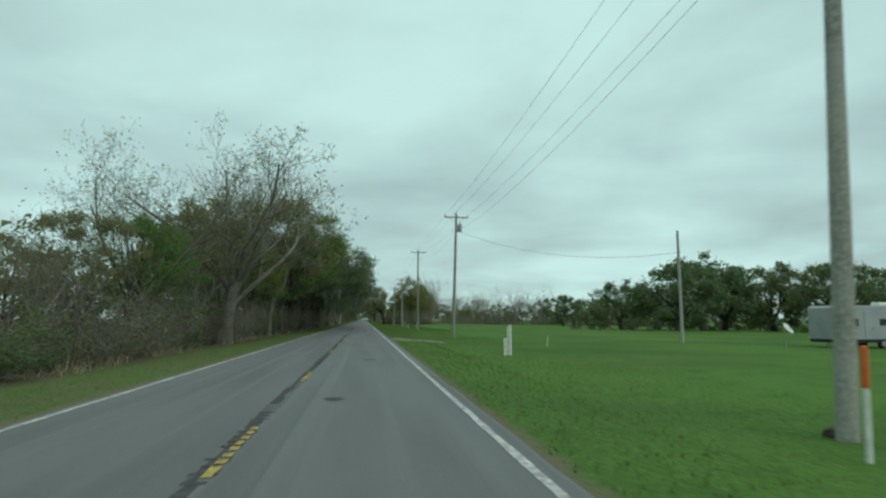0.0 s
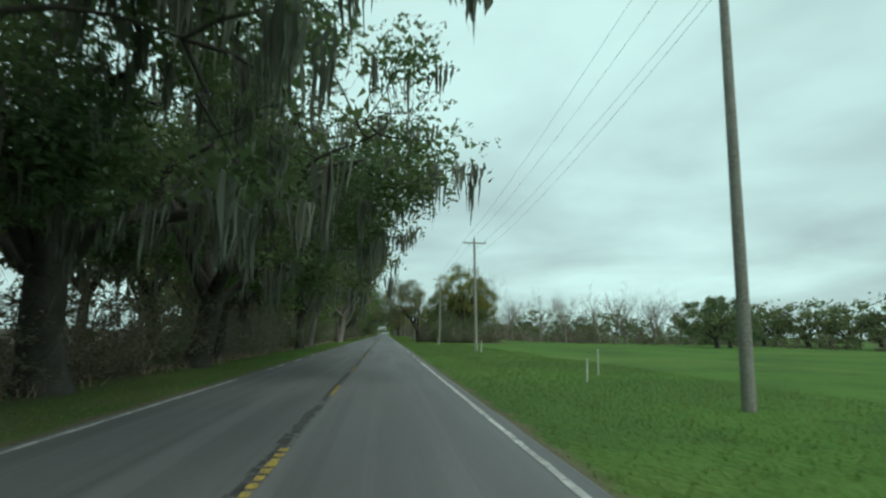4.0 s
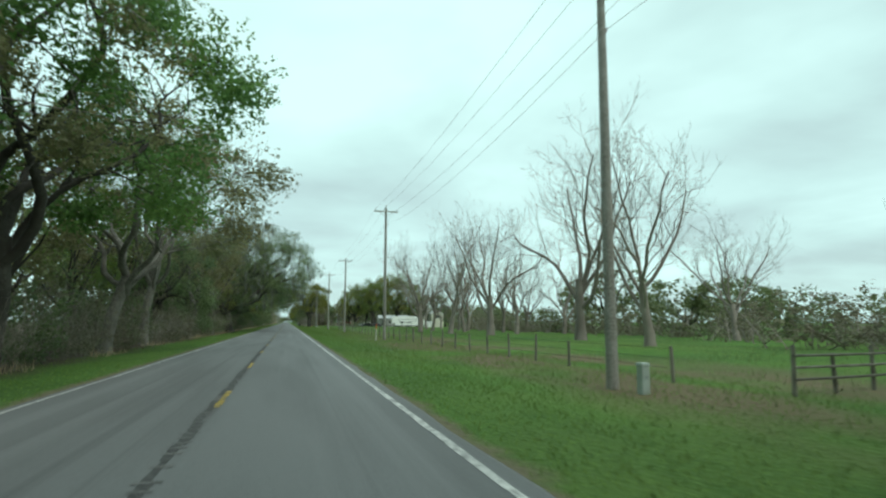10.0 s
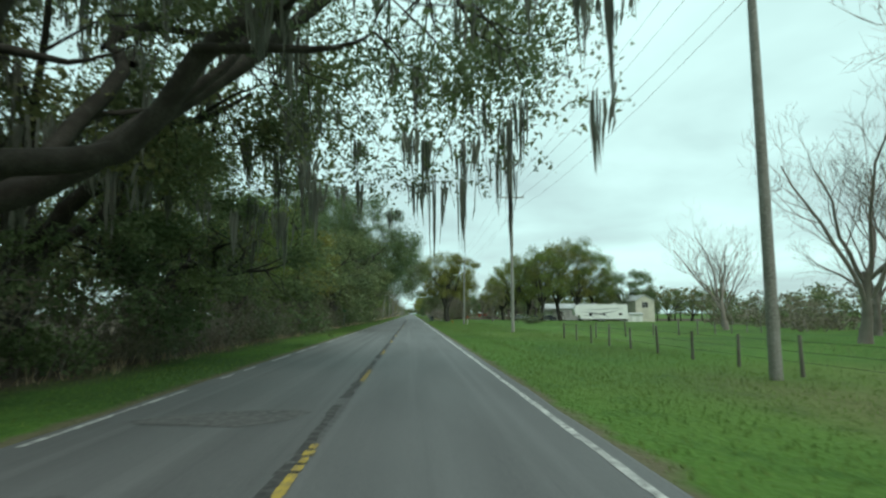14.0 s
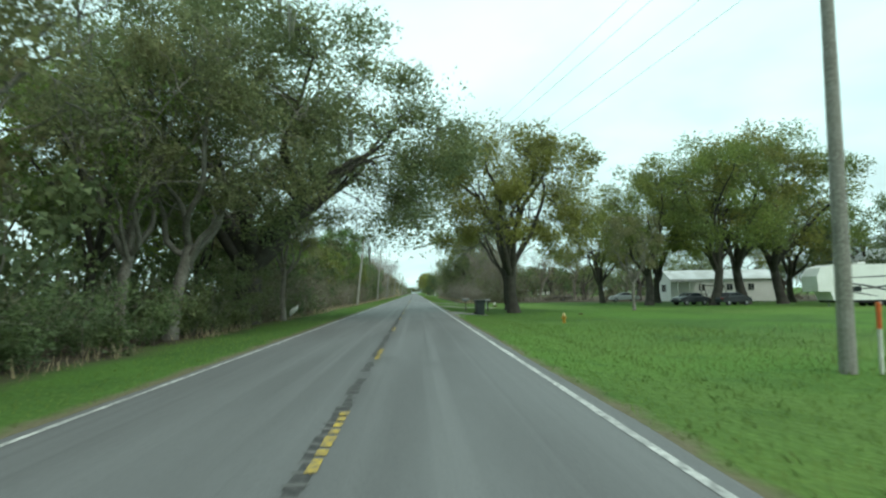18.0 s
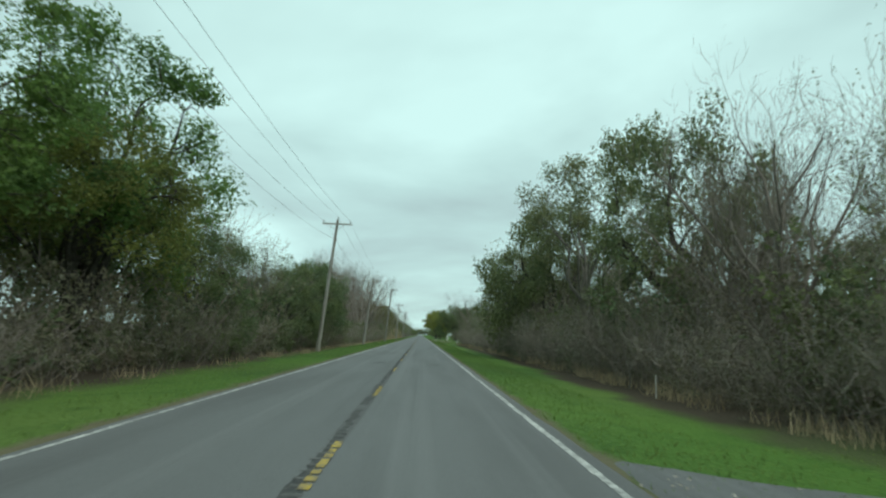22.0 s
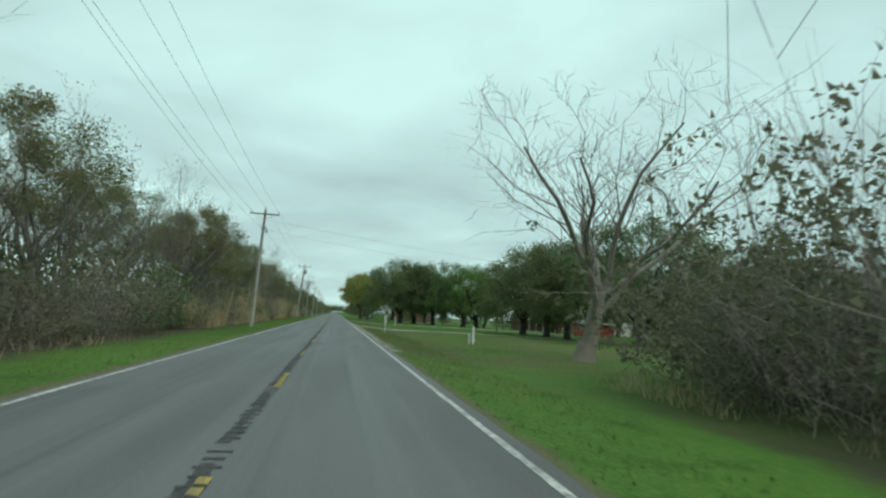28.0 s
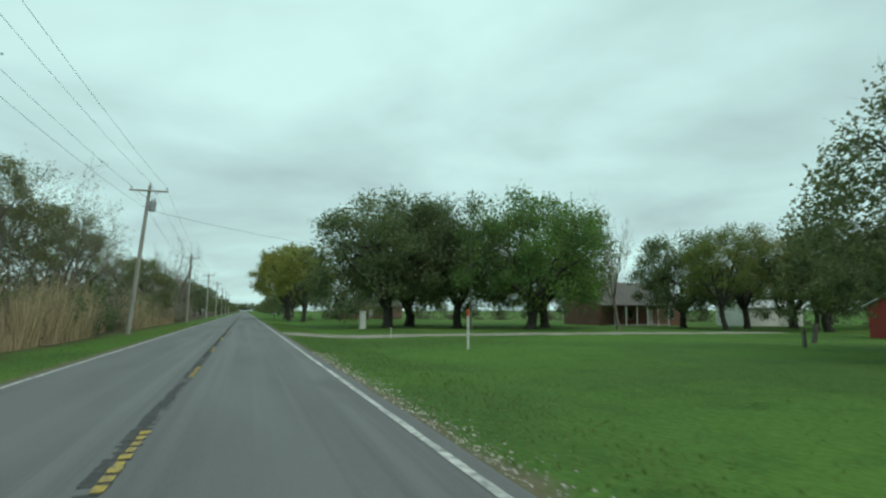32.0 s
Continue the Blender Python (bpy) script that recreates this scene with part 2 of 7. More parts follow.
def asphalt_material():
    m = bpy.data.materials.new("worn grey asphalt")
    m.use_nodes = True
    nt = m.node_tree
    p = nt.nodes["Principled BSDF"]
    p.inputs["Roughness"].default_value = 0.72
    p.inputs["Specular IOR Level"].default_value = 0.35
    geo = nt.nodes.new("ShaderNodeNewGeometry")
    sp = nt.nodes.new("ShaderNodeSeparateXYZ")
    nt.links.new(geo.outputs["Position"], sp.inputs[0])

    def mapped(scale, sc, detail=4.0):
        mp = nt.nodes.new("ShaderNodeVectorMath"); mp.operation = "MULTIPLY"
        mp.inputs[1].default_value = scale
        nt.links.new(geo.outputs["Position"], mp.inputs[0])
        n = nt.nodes.new("ShaderNodeTexNoise")
        n.inputs["Scale"].default_value, n.inputs["Detail"].default_value = sc, detail
        nt.links.new(mp.outputs[0], n.inputs["Vector"])
        return n.outputs[0]

    def mix(a, b, fac, lo, hi, most=1.0):
        r = nt.nodes.new("ShaderNodeMapRange")
        r.inputs[1].default_value, r.inputs[2].default_value, r.inputs[4].default_value = lo, hi, most
        nt.links.new(fac, r.inputs[0])
        x = nt.nodes.new("ShaderNodeMix"); x.data_type = "RGBA"
        nt.links.new(r.outputs[0], x.inputs[0])
        for k, v in ((6, a), (7, b)):
            if isinstance(v, tuple):
                x.inputs[k].default_value = (*v, 1)
            else:
                nt.links.new(v, x.inputs[k])
        return x.outputs[2]

    col = mix((0.135, 0.138, 0.136), (0.105, 0.106, 0.104), mapped((1, 0.12, 1), 0.9), 0.4, 0.65)
    col = mix(col, (0.165, 0.168, 0.165), mapped((2.2, 0.02, 1), 1.0), 0.52, 0.70, 0.8)
    col = mix(col, (0.085, 0.085, 0.084), mapped((3.0, 0.015, 1), 1.3), 0.60, 0.72, 0.7)
    col = mix(col, (0.20, 0.20, 0.195), mapped((1, 1, 1), 55.0, 2.0), 0.5, 0.8, 0.55)
    col = mix(col, (0.055, 0.055, 0.054), mapped((1, 1, 1), 38.0, 2.0), 0.56, 0.75, 0.5)
    col = mix(col, (0.07, 0.07, 0.069), mapped((0.5, 0.18, 1), 0.7, 3.0), 0.66, 0.78, 0.8)
    nt.links.new(col, p.inputs["Base Color"])
    b = nt.nodes.new("ShaderNodeBump")
    b.inputs["Strength"].default_value, b.inputs["Distance"].default_value = 0.35, 0.01
    nt.links.new(mapped((1, 1, 1), 70.0, 3.0), b.inputs["Height"])
    nt.links.new(b.outputs[0], p.inputs["Normal"])
    return m


def ground_material():
    m = bpy.data.materials.new("grass and earth")
    m.use_nodes = True
    nt = m.node_tree
    p = nt.nodes["Principled BSDF"]
    p.inputs["Roughness"].default_value = 0.95
    p.inputs["Specular IOR Level"].default_value = 0.1
    geo = nt.nodes.new("ShaderNodeNewGeometry")
    sp = nt.nodes.new("ShaderNodeSeparateXYZ")
    nt.links.new(geo.outputs["Position"], sp.inputs[0])

    def noise_of(sc, detail=4.0, stretch=(1, 1, 1)):
        mp = nt.nodes.new("ShaderNodeVectorMath"); mp.operation = "MULTIPLY"
        mp.inputs[1].default_value = stretch
        nt.links.new(geo.outputs["Position"], mp.inputs[0])
        n = nt.nodes.new("ShaderNodeTexNoise")
        n.inputs["Scale"].default_value, n.inputs["Detail"].default_value = sc, detail
        nt.links.new(mp.outputs[0], n.inputs["Vector"])
        return n.outputs[0]

    def math_(op, a, b):
        n = nt.nodes.new("ShaderNodeMath"); n.operation = op
        for k, v in ((0, a), (1, b)):
            if isinstance(v, (int, float)):
                n.inputs[k].default_value = v
            else:
                nt.links.new(v, n.inputs[k])
        return n.outputs[0]

    def rng(v, lo, hi, to0=0.0, to1=1.0):
        r = nt.nodes.new("ShaderNodeMapRange")
        r.inputs[1].default_value, r.inputs[2].default_value, r.inputs[3].default_value, r.inputs[4].default_value = lo, hi, to0, to1
        nt.links.new(v, r.inputs[0])
        return r.outputs[0]

    def mix(a, b, fac):
        x = nt.nodes.new("ShaderNodeMix"); x.data_type = "RGBA"
        nt.links.new(fac, x.inputs[0])
        for k, v in ((6, a), (7, b)):
            if isinstance(v, tuple):
                x.inputs[k].default_value = (*v, 1)
            else:
                nt.links.new(v, x.inputs[k])
        return x.outputs[2]

    X, Y = sp.outputs["X"], sp.outputs["Y"]
    col = mix((0.080, 0.165, 0.030), (0.056, 0.112, 0.026), rng(noise_of(0.10, 5.0), 0.40, 0.62))
    col = mix(col, (0.125, 0.19, 0.045), rng(noise_of(0.045, 4.0), 0.50, 0.68, 0, 0.8))
    col = mix(col, (0.025, 0.07, 0.014), rng(noise_of(0.9, 5.0), 0.53, 0.72, 0, 0.5))
    col = mix(col, (0.13, 0.22, 0.05), rng(noise_of(9.0, 3.0), 0.52, 0.75, 0, 0.6))
    col = mix(col, (0.02, 0.055, 0.012), rng(noise_of(14.0, 2.0), 0.54, 0.72, 0, 0.4))
    # the thin, yellowed grass of the shaded wooded verge
    worn = math_("MULTIPLY", rng(X, -4.6, -5.6), rng(Y, 125, 90))
    col = mix(col, (0.115, 0.12, 0.055), math_("MULTIPLY", worn, rng(noise_of(0.5, 4.0), 0.35, 0.6, 0.35, 0.95)))
    # the dry brownish lawn past the thicket, and dry bands in the pasture
    dry = math_("MULTIPLY", rng(Y, 585, 600), rng(Y, 645, 638))
    dry = math_("MULTIPLY", dry, rng(X, 2.0, 4.0))
    dry = math_("MULTIPLY", dry, rng(noise_of(0.16, 4.0), 0.38, 0.6, 0.1, 0.85))
    col = mix(col, (0.115, 0.115, 0.05), dry)
    weedy = math_("MULTIPLY", math_("MULTIPLY", rng(Y, 592, 602), rng(Y, 642, 636)), math_("MULTIPLY", rng(X, 2.2, 2.8), rng(X, 8.0, 4.5)))
    col = mix(col, (0.085, 0.07, 0.04), math_("MULTIPLY", weedy, rng(noise_of(0.5, 5.0), 0.40, 0.58, 0.1, 0.95)))
    dry2 = math_("MULTIPLY", math_("MULTIPLY", rng(Y, 205, 222), rng(Y, 318, 300)), math_("MULTIPLY", rng(X, 6.0, 8.5), rng(X, 20.0, 15.0)))
    col = mix(col, (0.15, 0.115, 0.07), math_("MULTIPLY", dry2, rng(noise_of(0.22, 4.0, (1, 0.35, 1)), 0.40, 0.56, 0, 0.9)))
    # fallen leaves and bare earth in the woods
    edge = math_("ADD", X, math_("MULTIPLY", noise_of(0.35, 4.0), 3.2))
    col = mix(col, (0.075, 0.06, 0.042), rng(edge, -6.0, -7.6))
    thick = math_("MULTIPLY", rng(Y, 462, 474), rng(Y, 590, 578))
    col = mix(col, (0.075, 0.06, 0.042), math_("MULTIPLY", rng(edge, 7.9, 9.0), thick))
    under = math_("MULTIPLY", math_("MULTIPLY", rng(Y, 196, 199), rng(Y, 214, 209)), rng(edge, 8.6, 9.6))
    col = mix(col, (0.085, 0.062, 0.042), math_("MULTIPLY", under, rng(X, 30, 24)))
    # broken shoulder beside the asphalt
    near = math_("ABSOLUTE", math_("ADD", X, 1.24), 0.0)
    rim = math_("ADD", near, math_("MULTIPLY", noise_of(0.8, 4.0), 0.9))
    col = mix(col, (0.15, 0.125, 0.085), rng(rim, 4.35, 4.05, 0, 0.85))
    nt.links.new(col, p.inputs["Base Color"])
    b = nt.nodes.new("ShaderNodeBump")
    b.inputs["Strength"].default_value, b.inputs["Distance"].default_value = 0.9, 0.08
    nt.links.new(noise_of(6.0, 4.0), b.inputs["Height"])
    nt.links.new(b.outputs[0], p.inputs["Normal"])
    return m


M["asphalt"], M["ground"] = asphalt_material(), ground_material()

# ---------------------------------------------------------------- mesh helpers
MID, LANE = -1.14, 3.25   # the road's middle line, and from it to each white line
LINE_L, LINE_R = -4.50, 2.03
EDGE_L, EDGE_R = -4.72, 2.32


def road_z(x):
    return -0.02 * abs(x - MID)


def ground_z(x, y):
    """Height of the soil: level with the asphalt's underside beside the road, a shallow ditch, then the flat fields."""
    d = x - EDGE_R if x > MID else EDGE_L - x
    if d < 0:
        return -0.16
    pts = ((0, -0.085), (0.6, -0.11), (2.0, -0.22), (4.5, -0.38), (7.0, -0.34), (20, -0.38), (60, -0.8), (130, -1.5), (4000, -2.0)) if x > MID else (
        (0, -0.085), (0.6, -0.10), (2.0, -0.16), (3.2, -0.24), (6.0, -0.20), (20, -0.2), (200, -0.5), (4000, -1.5))
    z = float(np.interp(d, [a for a, _ in pts], [b for _, b in pts]))
    if 0.4 < d < 400:
        z += 0.05 * min(1, d / 3) * noise.noise(Vector((x * 0.25, y * 0.12, 0)))
    return z


def mesh_of(name, verts, faces, mat, smooth=False):
    me = bpy.data.meshes.new(name)
    me.from_pydata([tuple(v) for v in verts], [], faces)
    me.materials.append(mat)
    if smooth:
        me.polygons.foreach_set("use_smooth", [True] * len(me.polygons))
    me.update()
    return me


class Shape:
    """Vertices and faces gathered for one mesh."""

    def __init__(self):
        self.v, self.f = [], []

    def box(self, x0, x1, y0, y1, z0, z1, m=None, bevel=0.0):
        if bevel:
            b = bevel
            rings = [(z0, b), (z0 + b, 0), (z1 - b, 0), (z1, b)]
            n = len(self.v)
            for z, i in rings:
                for x, y in ((x0 + i, y0 + i), (x1 - i, y0 + i), (x1 - i, y1 - i), (x0 + i, y1 - i)):
                    self.v.append(Vector((x, y, z)))
            for k in range(3):
                for j in range(4):
                    self.f.append((n + 4 * k + j, n + 4 * k + (j + 1) % 4, n + 4 * k + 4 + (j + 1) % 4, n + 4 * k + 4 + j))
            self.f += [(n + 3, n + 2, n + 1, n), (n + 12, n + 13, n + 14, n + 15)]
            if m is not None:
                for k in range(n, len(self.v)):
                    self.v[k] = m @ self.v[k]
            return self
        n = len(self.v)
        for z in (z0, z1):
            for x, y in ((x0, y0), (x1, y0), (x1, y1), (x0, y1)):
                p = Vector((x, y, z))
                self.v.append(m @ p if m is not None else p)
        self.f += [(n + 3, n + 2, n + 1, n), (n + 4, n + 5, n + 6, n + 7)]
        self.f += [(n + j, n + (j + 1) % 4, n + 4 + (j + 1) % 4, n + 4 + j) for j in range(4)]
        return self

    def tube(self, pts, radii, sides=6, cap=True):
        pts = [Vector(p) for p in pts]
        n0 = len(self.v)
        ref = None
        for i, p in enumerate(pts):
            d = (pts[min(i + 1, len(pts) - 1)] - pts[max(i - 1, 0)]).normalized()
            if ref is None or abs(ref.dot(d)) > 0.95:
                ref = Vector((1, 0, 0)) if abs(d.x) < 0.8 else Vector((0, 1, 0))
            a = d.cross(ref).normalized()
            b = d.cross(a)
            for k in range(sides):
                w = 2 * math.pi * k / sides
                self.v.append(p + radii[i] * (math.cos(w) * a + math.sin(w) * b))
        for i in range(len(pts) - 1):
            for k in range(sides):
                q, r = n0 + i * sides, n0 + (i + 1) * sides
                self.f.append((q + k, q + (k + 1) % sides, r + (k + 1) % sides, r + k))
        if cap:
            self.f.append(tuple(n0 + k for k in range(sides)))
            self.f.append(tuple(n0 + (len(pts) - 1) * sides + k for k in reversed(range(sides))))
        return self

    def lathe(self, profile, sides=12, centre=(0, 0, 0)):
        n0 = len(self.v)
        cx, cy, cz = centre
        for r, z in profile:
            for k in range(sides):
                w = 2 * math.pi * k / sides
                self.v.append(Vector((cx + r * math.cos(w), cy + r * math.sin(w), cz + z)))
        for i in range(len(profile) - 1):
            for k in range(sides):
                q, r = n0 + i * sides, n0 + (i + 1) * sides
                self.f.append((q + k, q + (k + 1) % sides, r + (k + 1) % sides, r + k))
        self.f.append(tuple(n0 + k for k in reversed(range(sides))))
        self.f.append(tuple(n0 + (len(profile) - 1) * sides + k for k in range(sides)))
        return self

    def prism(self, outline, depth, m):
        """An outline in x and z, given depth along y, set by m."""
        n, k = len(self.v), len(outline)
        for y in (0, depth):
            for x, z in outline:
                self.v.append(m @ Vector((x, y, z)))
        self.f.append(tuple(n + j for j in range(k)))
        self.f.append(tuple(n + k + j for j in reversed(range(k))))
        self.f += [(n + j, n + k + j, n + k + (j + 1) % k, n + (j + 1) % k) for j in range(k)]
        return self


def thing(name, label, category, x, y, z=None, rz=0.0, group=""):
    ob = new(name)
    ob.empty_display_size = 0.2
    ob.matrix_basis = pose(x, y, ground_z(x, y) if z is None else z, 0, 0, rz)
    return tagged(ob, label, category, group)


def part(name, shape, mat, parent, label="", smooth=False):
    me = shape if isinstance(shape, bpy.types.Mesh) else mesh_of(name, shape.v, shape.f, mat, smooth)
    ob = new(name, me)
    ob.parent = parent
    if label:
        tagged(ob, label)
    return ob

# ---------------------------------------------------------------- ground and road
def stations(lo, hi, near, step, far):
    return [v for v in far if v < lo] + [lo + step * i for i in range(int((hi - lo) / step) + 1)] + [v for v in far if v > hi]


def build_ground():
    xs = [-3000, -1200, -500, -220, -110, -60, -40, -28, -20, -16, -13, -11, -9.5, -8.5, -7.5, -6.7, -6.0, -5.4, -5.0, EDGE_L - 0.02, EDGE_L + 0.5,
          MID, EDGE_R - 0.5, EDGE_R + 0.02, 2.6, 3.0, 3.6, 4.3, 5.0, 5.8, 6.8, 8, 9.5, 11, 13, 16, 20, 26, 34, 45, 60, 85, 120, 180, 300, 600, 1400, 3000]
    ys = [-1500, -400, -120, -40] + [-20 + 4 * i for i in range(195)] + [775, 800, 840, 900, 1000, 1200, 1600, 2400, 4000]
    v = [(x, y, ground_z(x, y)) for y in ys for x in xs]
    n = len(xs)
    f = [(j * n + i, j * n + i + 1, (j + 1) * n + i + 1, (j + 1) * n + i) for j in range(len(ys) - 1) for i in range(n - 1)]
    tagged(new("ground", mesh_of("ground", v, f, M["ground"], True)), "green grass verges, fields and leaf-strewn woodland earth", "ground", kind="structure")


def build_road():
    rnd = random.Random(4)
    ys = [-60 + 1.5 * i for i in range(580)] + [812, 850, 900, 1000, 1200, 1600, 2400, 4000]
    v, f = [], []
    for y in ys:
        a = 0.05 * noise.noise(Vector((3, y * 0.4, 0))) + 0.035 * noise.noise(Vector((3, y * 1.7, 0)))
        b = 0.06 * noise.noise(Vector((9, y * 0.4, 0))) + 0.04 * noise.noise(Vector((9, y * 1.7, 0)))
        for x, z in ((EDGE_L + a, -0.2), (EDGE_L + a, road_z(EDGE_L) - 0.012), (EDGE_L + a + 0.05, road_z(EDGE_L)), (MID, 0.0),
                     (EDGE_R + b - 0.05, road_z(EDGE_R)), (EDGE_R + b, road_z(EDGE_R) - 0.012), (EDGE_R + b, -0.2)):
            v.append((x, y, z))
    for j in range(len(ys) - 1):
        f += [(7 * j + i, 7 * j + i + 1, 7 * j + i + 8, 7 * j + i + 7) for i in range(6)]
    road = tagged(new("road", mesh_of("road", v, f, M["asphalt"])), "straight two-lane road of worn grey asphalt", "road", kind="structure")

    def strip(name, x, half, y0, y1, mat, label, step=1.0, rag=0.012, lift=0.004, gaps=0.0):
        s, k, y = Shape(), 0, y0
        while y < y1 - 1e-6:
            e2 = min(y + step, y1)
            if rnd.random() >= gaps:
                q = [rnd.uniform(-rag, rag) for _ in range(4)]
                n = len(s.v)
                for xx, yy in ((x - half + q[0], y), (x + half + q[1], y), (x + half + q[2], e2), (x - half + q[3], e2)):
                    s.v.append(Vector((xx, yy, road_z(xx) + lift)))
                s.f.append((n, n + 1, n + 2, n + 3))
            y = e2
        return part(name, s, mat, road, label)

    # white edge lines; the one on the wooded side is worn away in places
    for y0, y1, g in ((-60, 100, 0.0), (100, 165, 0.72), (165, 250, 0.05), (250, 335, 0.3), (335, 480, 0.02), (480, 900, 0.0)):
        strip("edge_line", LINE_L, 0.043 if 100 < y0 < 480 else 0.055, y0, y1, M["line_white"], "worn white edge line along the woods", gaps=g)
    for y0, y1, g in ((-60, 112, 0.0), (112, 146, 0.78), (146, 480, 0.006), (480, 900, 0.0)):
        strip("edge_line", LINE_R, 0.043 if y0 in (112, 150) else 0.055, y0, y1, M["line_white"], "worn white edge line", gaps=g)
    # the dark sealed joint along the middle
    strip("centre_seam", MID - 0.02, 0.07, -60, 900, M["tar"], "dark sealed seam along the middle of the road", step=0.8, rag=0.05, gaps=0.06)
    # rumble grooves across the seam
    s, worn = Shape(), Shape()
    y = -20.0
    while y < 760:
        fresh, s = s, (worn if 60 < y < 500 else s)
        w, r = rnd.uniform(0.09, 0.135), rnd.uniform(0.06, 0.09)
        if rnd.random() < 0.93:
            n = len(s.v)
            for xx, yy in ((MID - w, y), (MID + w, y), (MID + w, y + r), (MID - w, y + r)):
                s.v.append(Vector((xx, yy, road_z(xx) + 0.008)))
            s.f.append((n, n + 1, n + 2, n + 3))
        s = fresh
        y += 0.30
    tagged(part("rumble_grooves", worn, M["groove_worn"], road, "row of worn shallow rumble grooves, half filled"), kind="stuff")
    tagged(part("rumble_grooves", s, M["groove"], road, "row of dark rumble grooves across the centre seam"), kind="stuff")
    # yellow dashes, 2.3 m long and about 8.3 m apart
    marks = [5.7, 14.0, 25.0, 33.0, 50.3, 68.5, 155.7, 175.9, 195.3, 282.5, 301.3, 367.6, 376.3, 386.8, 394.8, 413.4, 448.2, 464.7, 472.9, 482.0, 525.2, 542.8, 600.2, 615.5, 630.7, 639.4, 648.5, 657.0]
    ys = [-11.0, -2.6]
    for a, b in zip(marks, marks[1:]):
        k = max(1, round((b - a) / 8.4))
        ys += [a + (b - a) * i / k for i in range(k)]
    ys += [657 + 8.4 * i for i in range(14)]
    for y0 in ys:
        s = Shape()
        y = y0
        while y < y0 + 2.3:
            q = rnd.uniform(0.0, 0.02)
            n = len(s.v)
            h = 0.06 - q
            for xx, yy in ((MID + 0.06 - h, y), (MID + 0.06 + h, y), (MID + 0.06 + h, y + 0.2), (MID + 0.06 - h, y + 0.2)):
                s.v.append(Vector((xx, yy, road_z(xx) + 0.012)))
            s.f.append((n, n + 1, n + 2, n + 3))
            y += 0.30 if rnd.random() < 0.8 else 0.2
        part("yellow_dash", s, M["line_yellow"], road)
    # patches of fresh tar
    for px, py, w, l in ((-2.05, 488.5, 0.32, 0.42), (0.75, 488.9, 0.28, 0.4), (0.1, 131.2, 0.22, 0.3), (1.35, 135.5, 0.2, 0.8), (1.3, 529.5, 0.3, 0.9), (-1.9, 505.5, 0.2, 0.3),
                         (-2.3, 503.0, 0.25, 0.35), (1.25, 510.5, 0.25, 0.7), (0.85, 598.3, 0.22, 0.3), (-3.2, 293.0, 0.6, 1.0), (-3.1, 301.0, 1.1, 1.0), (-2.6, 305.5, 1.3, 0.7),
                         (0.55, 21.5, 0.25, 0.5), (-0.2, 11.0, 0.2, 0.3), (-0.5, 641.5, 0.12, 0.6)):
        s = Shape()
        k = 14
        for j in range(k):
            w2 = 2 * math.pi * j / k
            r = rnd.uniform(0.75, 1.1)
            xx = px + w * r * math.cos(w2)
            s.v.append(Vector((xx, py + l * r * math.sin(w2), road_z(xx) + 0.006)))
        s.f.append(tuple(range(k)))
        part("tar_patch", s, M["groove_worn" if w > 0.5 else "tar"], road, "worn dark asphalt patch" if w > 0.5 else "dark tar patch")
    return road


build_ground()
road = build_road()


def apron(name, label, mat, x0, x1, y0, y1, spread=1.0, lift=0.012, seed=1, pebbles=0):
    """A drive that leaves the road: a ragged sheet that follows the ground, with loose stones."""
    rnd = random.Random(seed)
    nx, ny = max(6, int((x1 - x0) / 0.45)), max(8, int((y1 - y0 + 2 * spread) / 0.3))
    s = Shape()
    for i in range(nx + 1):
        x = x0 + (x1 - x0) * i / nx
        flare = spread * max(0, 1 - i / nx * 2.2)
        for j in range(ny + 1):
            y = y0 - 0.5 - flare + (y1 - y0 + 1 + 2 * flare) * j / ny
            # the sheet sinks into the turf in ragged tongues along its rim
            rim = min(j, ny - j) * (y1 - y0 + 1 + 2 * flare) / ny + 0.9 * noise.noise(Vector((x * 0.9, y * 0.9, seed))) + 0.35 * noise.noise(Vector((x * 3.1, y * 3.1, seed)))
            rim = min(rim, (x1 - x) * 0.9 + 0.5)
            up = min(1.0, max(-1.0, (rim - 0.55) / 0.5))
            s.v.append(Vector((x + rnd.uniform(-0.05, 0.05), y, ground_z(x, y) + lift + (0.035 * up if up > 0 else 0.14 * up) + rnd.uniform(-0.006, 0.006))))
    for i in range(nx):
        for j in range(ny):
            a = i * (ny + 1) + j
            s.f.append((a, a + ny + 1, a + ny + 2, a + 1))
    ob = tagged(new(name, mesh_of(name, s.v, s.f, mat)), label, "driveway", kind="structure")
    if pebbles:
        s = Shape()
        for _ in range(pebbles):
            x, y, r = rnd.uniform(x0, x1), rnd.uniform(y0 + 0.2, y1 - 0.2), rnd.uniform(0.012, 0.04)
            z = ground_z(x, y) + lift + 0.025
            n = len(s.v)
            for dx, dy, dz in ((1, 0, 0), (-0.4, 0.9, 0), (-0.6, -0.8, 0), (0, 0, 0.8)):
                s.v.append(Vector((x + r * dx * rnd.uniform(0.7, 1.2), y + r * dy, z + r * dz)))
            s.f += [(n, n + 1, n + 3), (n + 1, n + 2, n + 3), (n + 2, n, n + 3)]
        o = part("loose_stones", s, M["pebble"], ob, "loose pale stones")
        tagged(o, kind="stuff")
    return ob


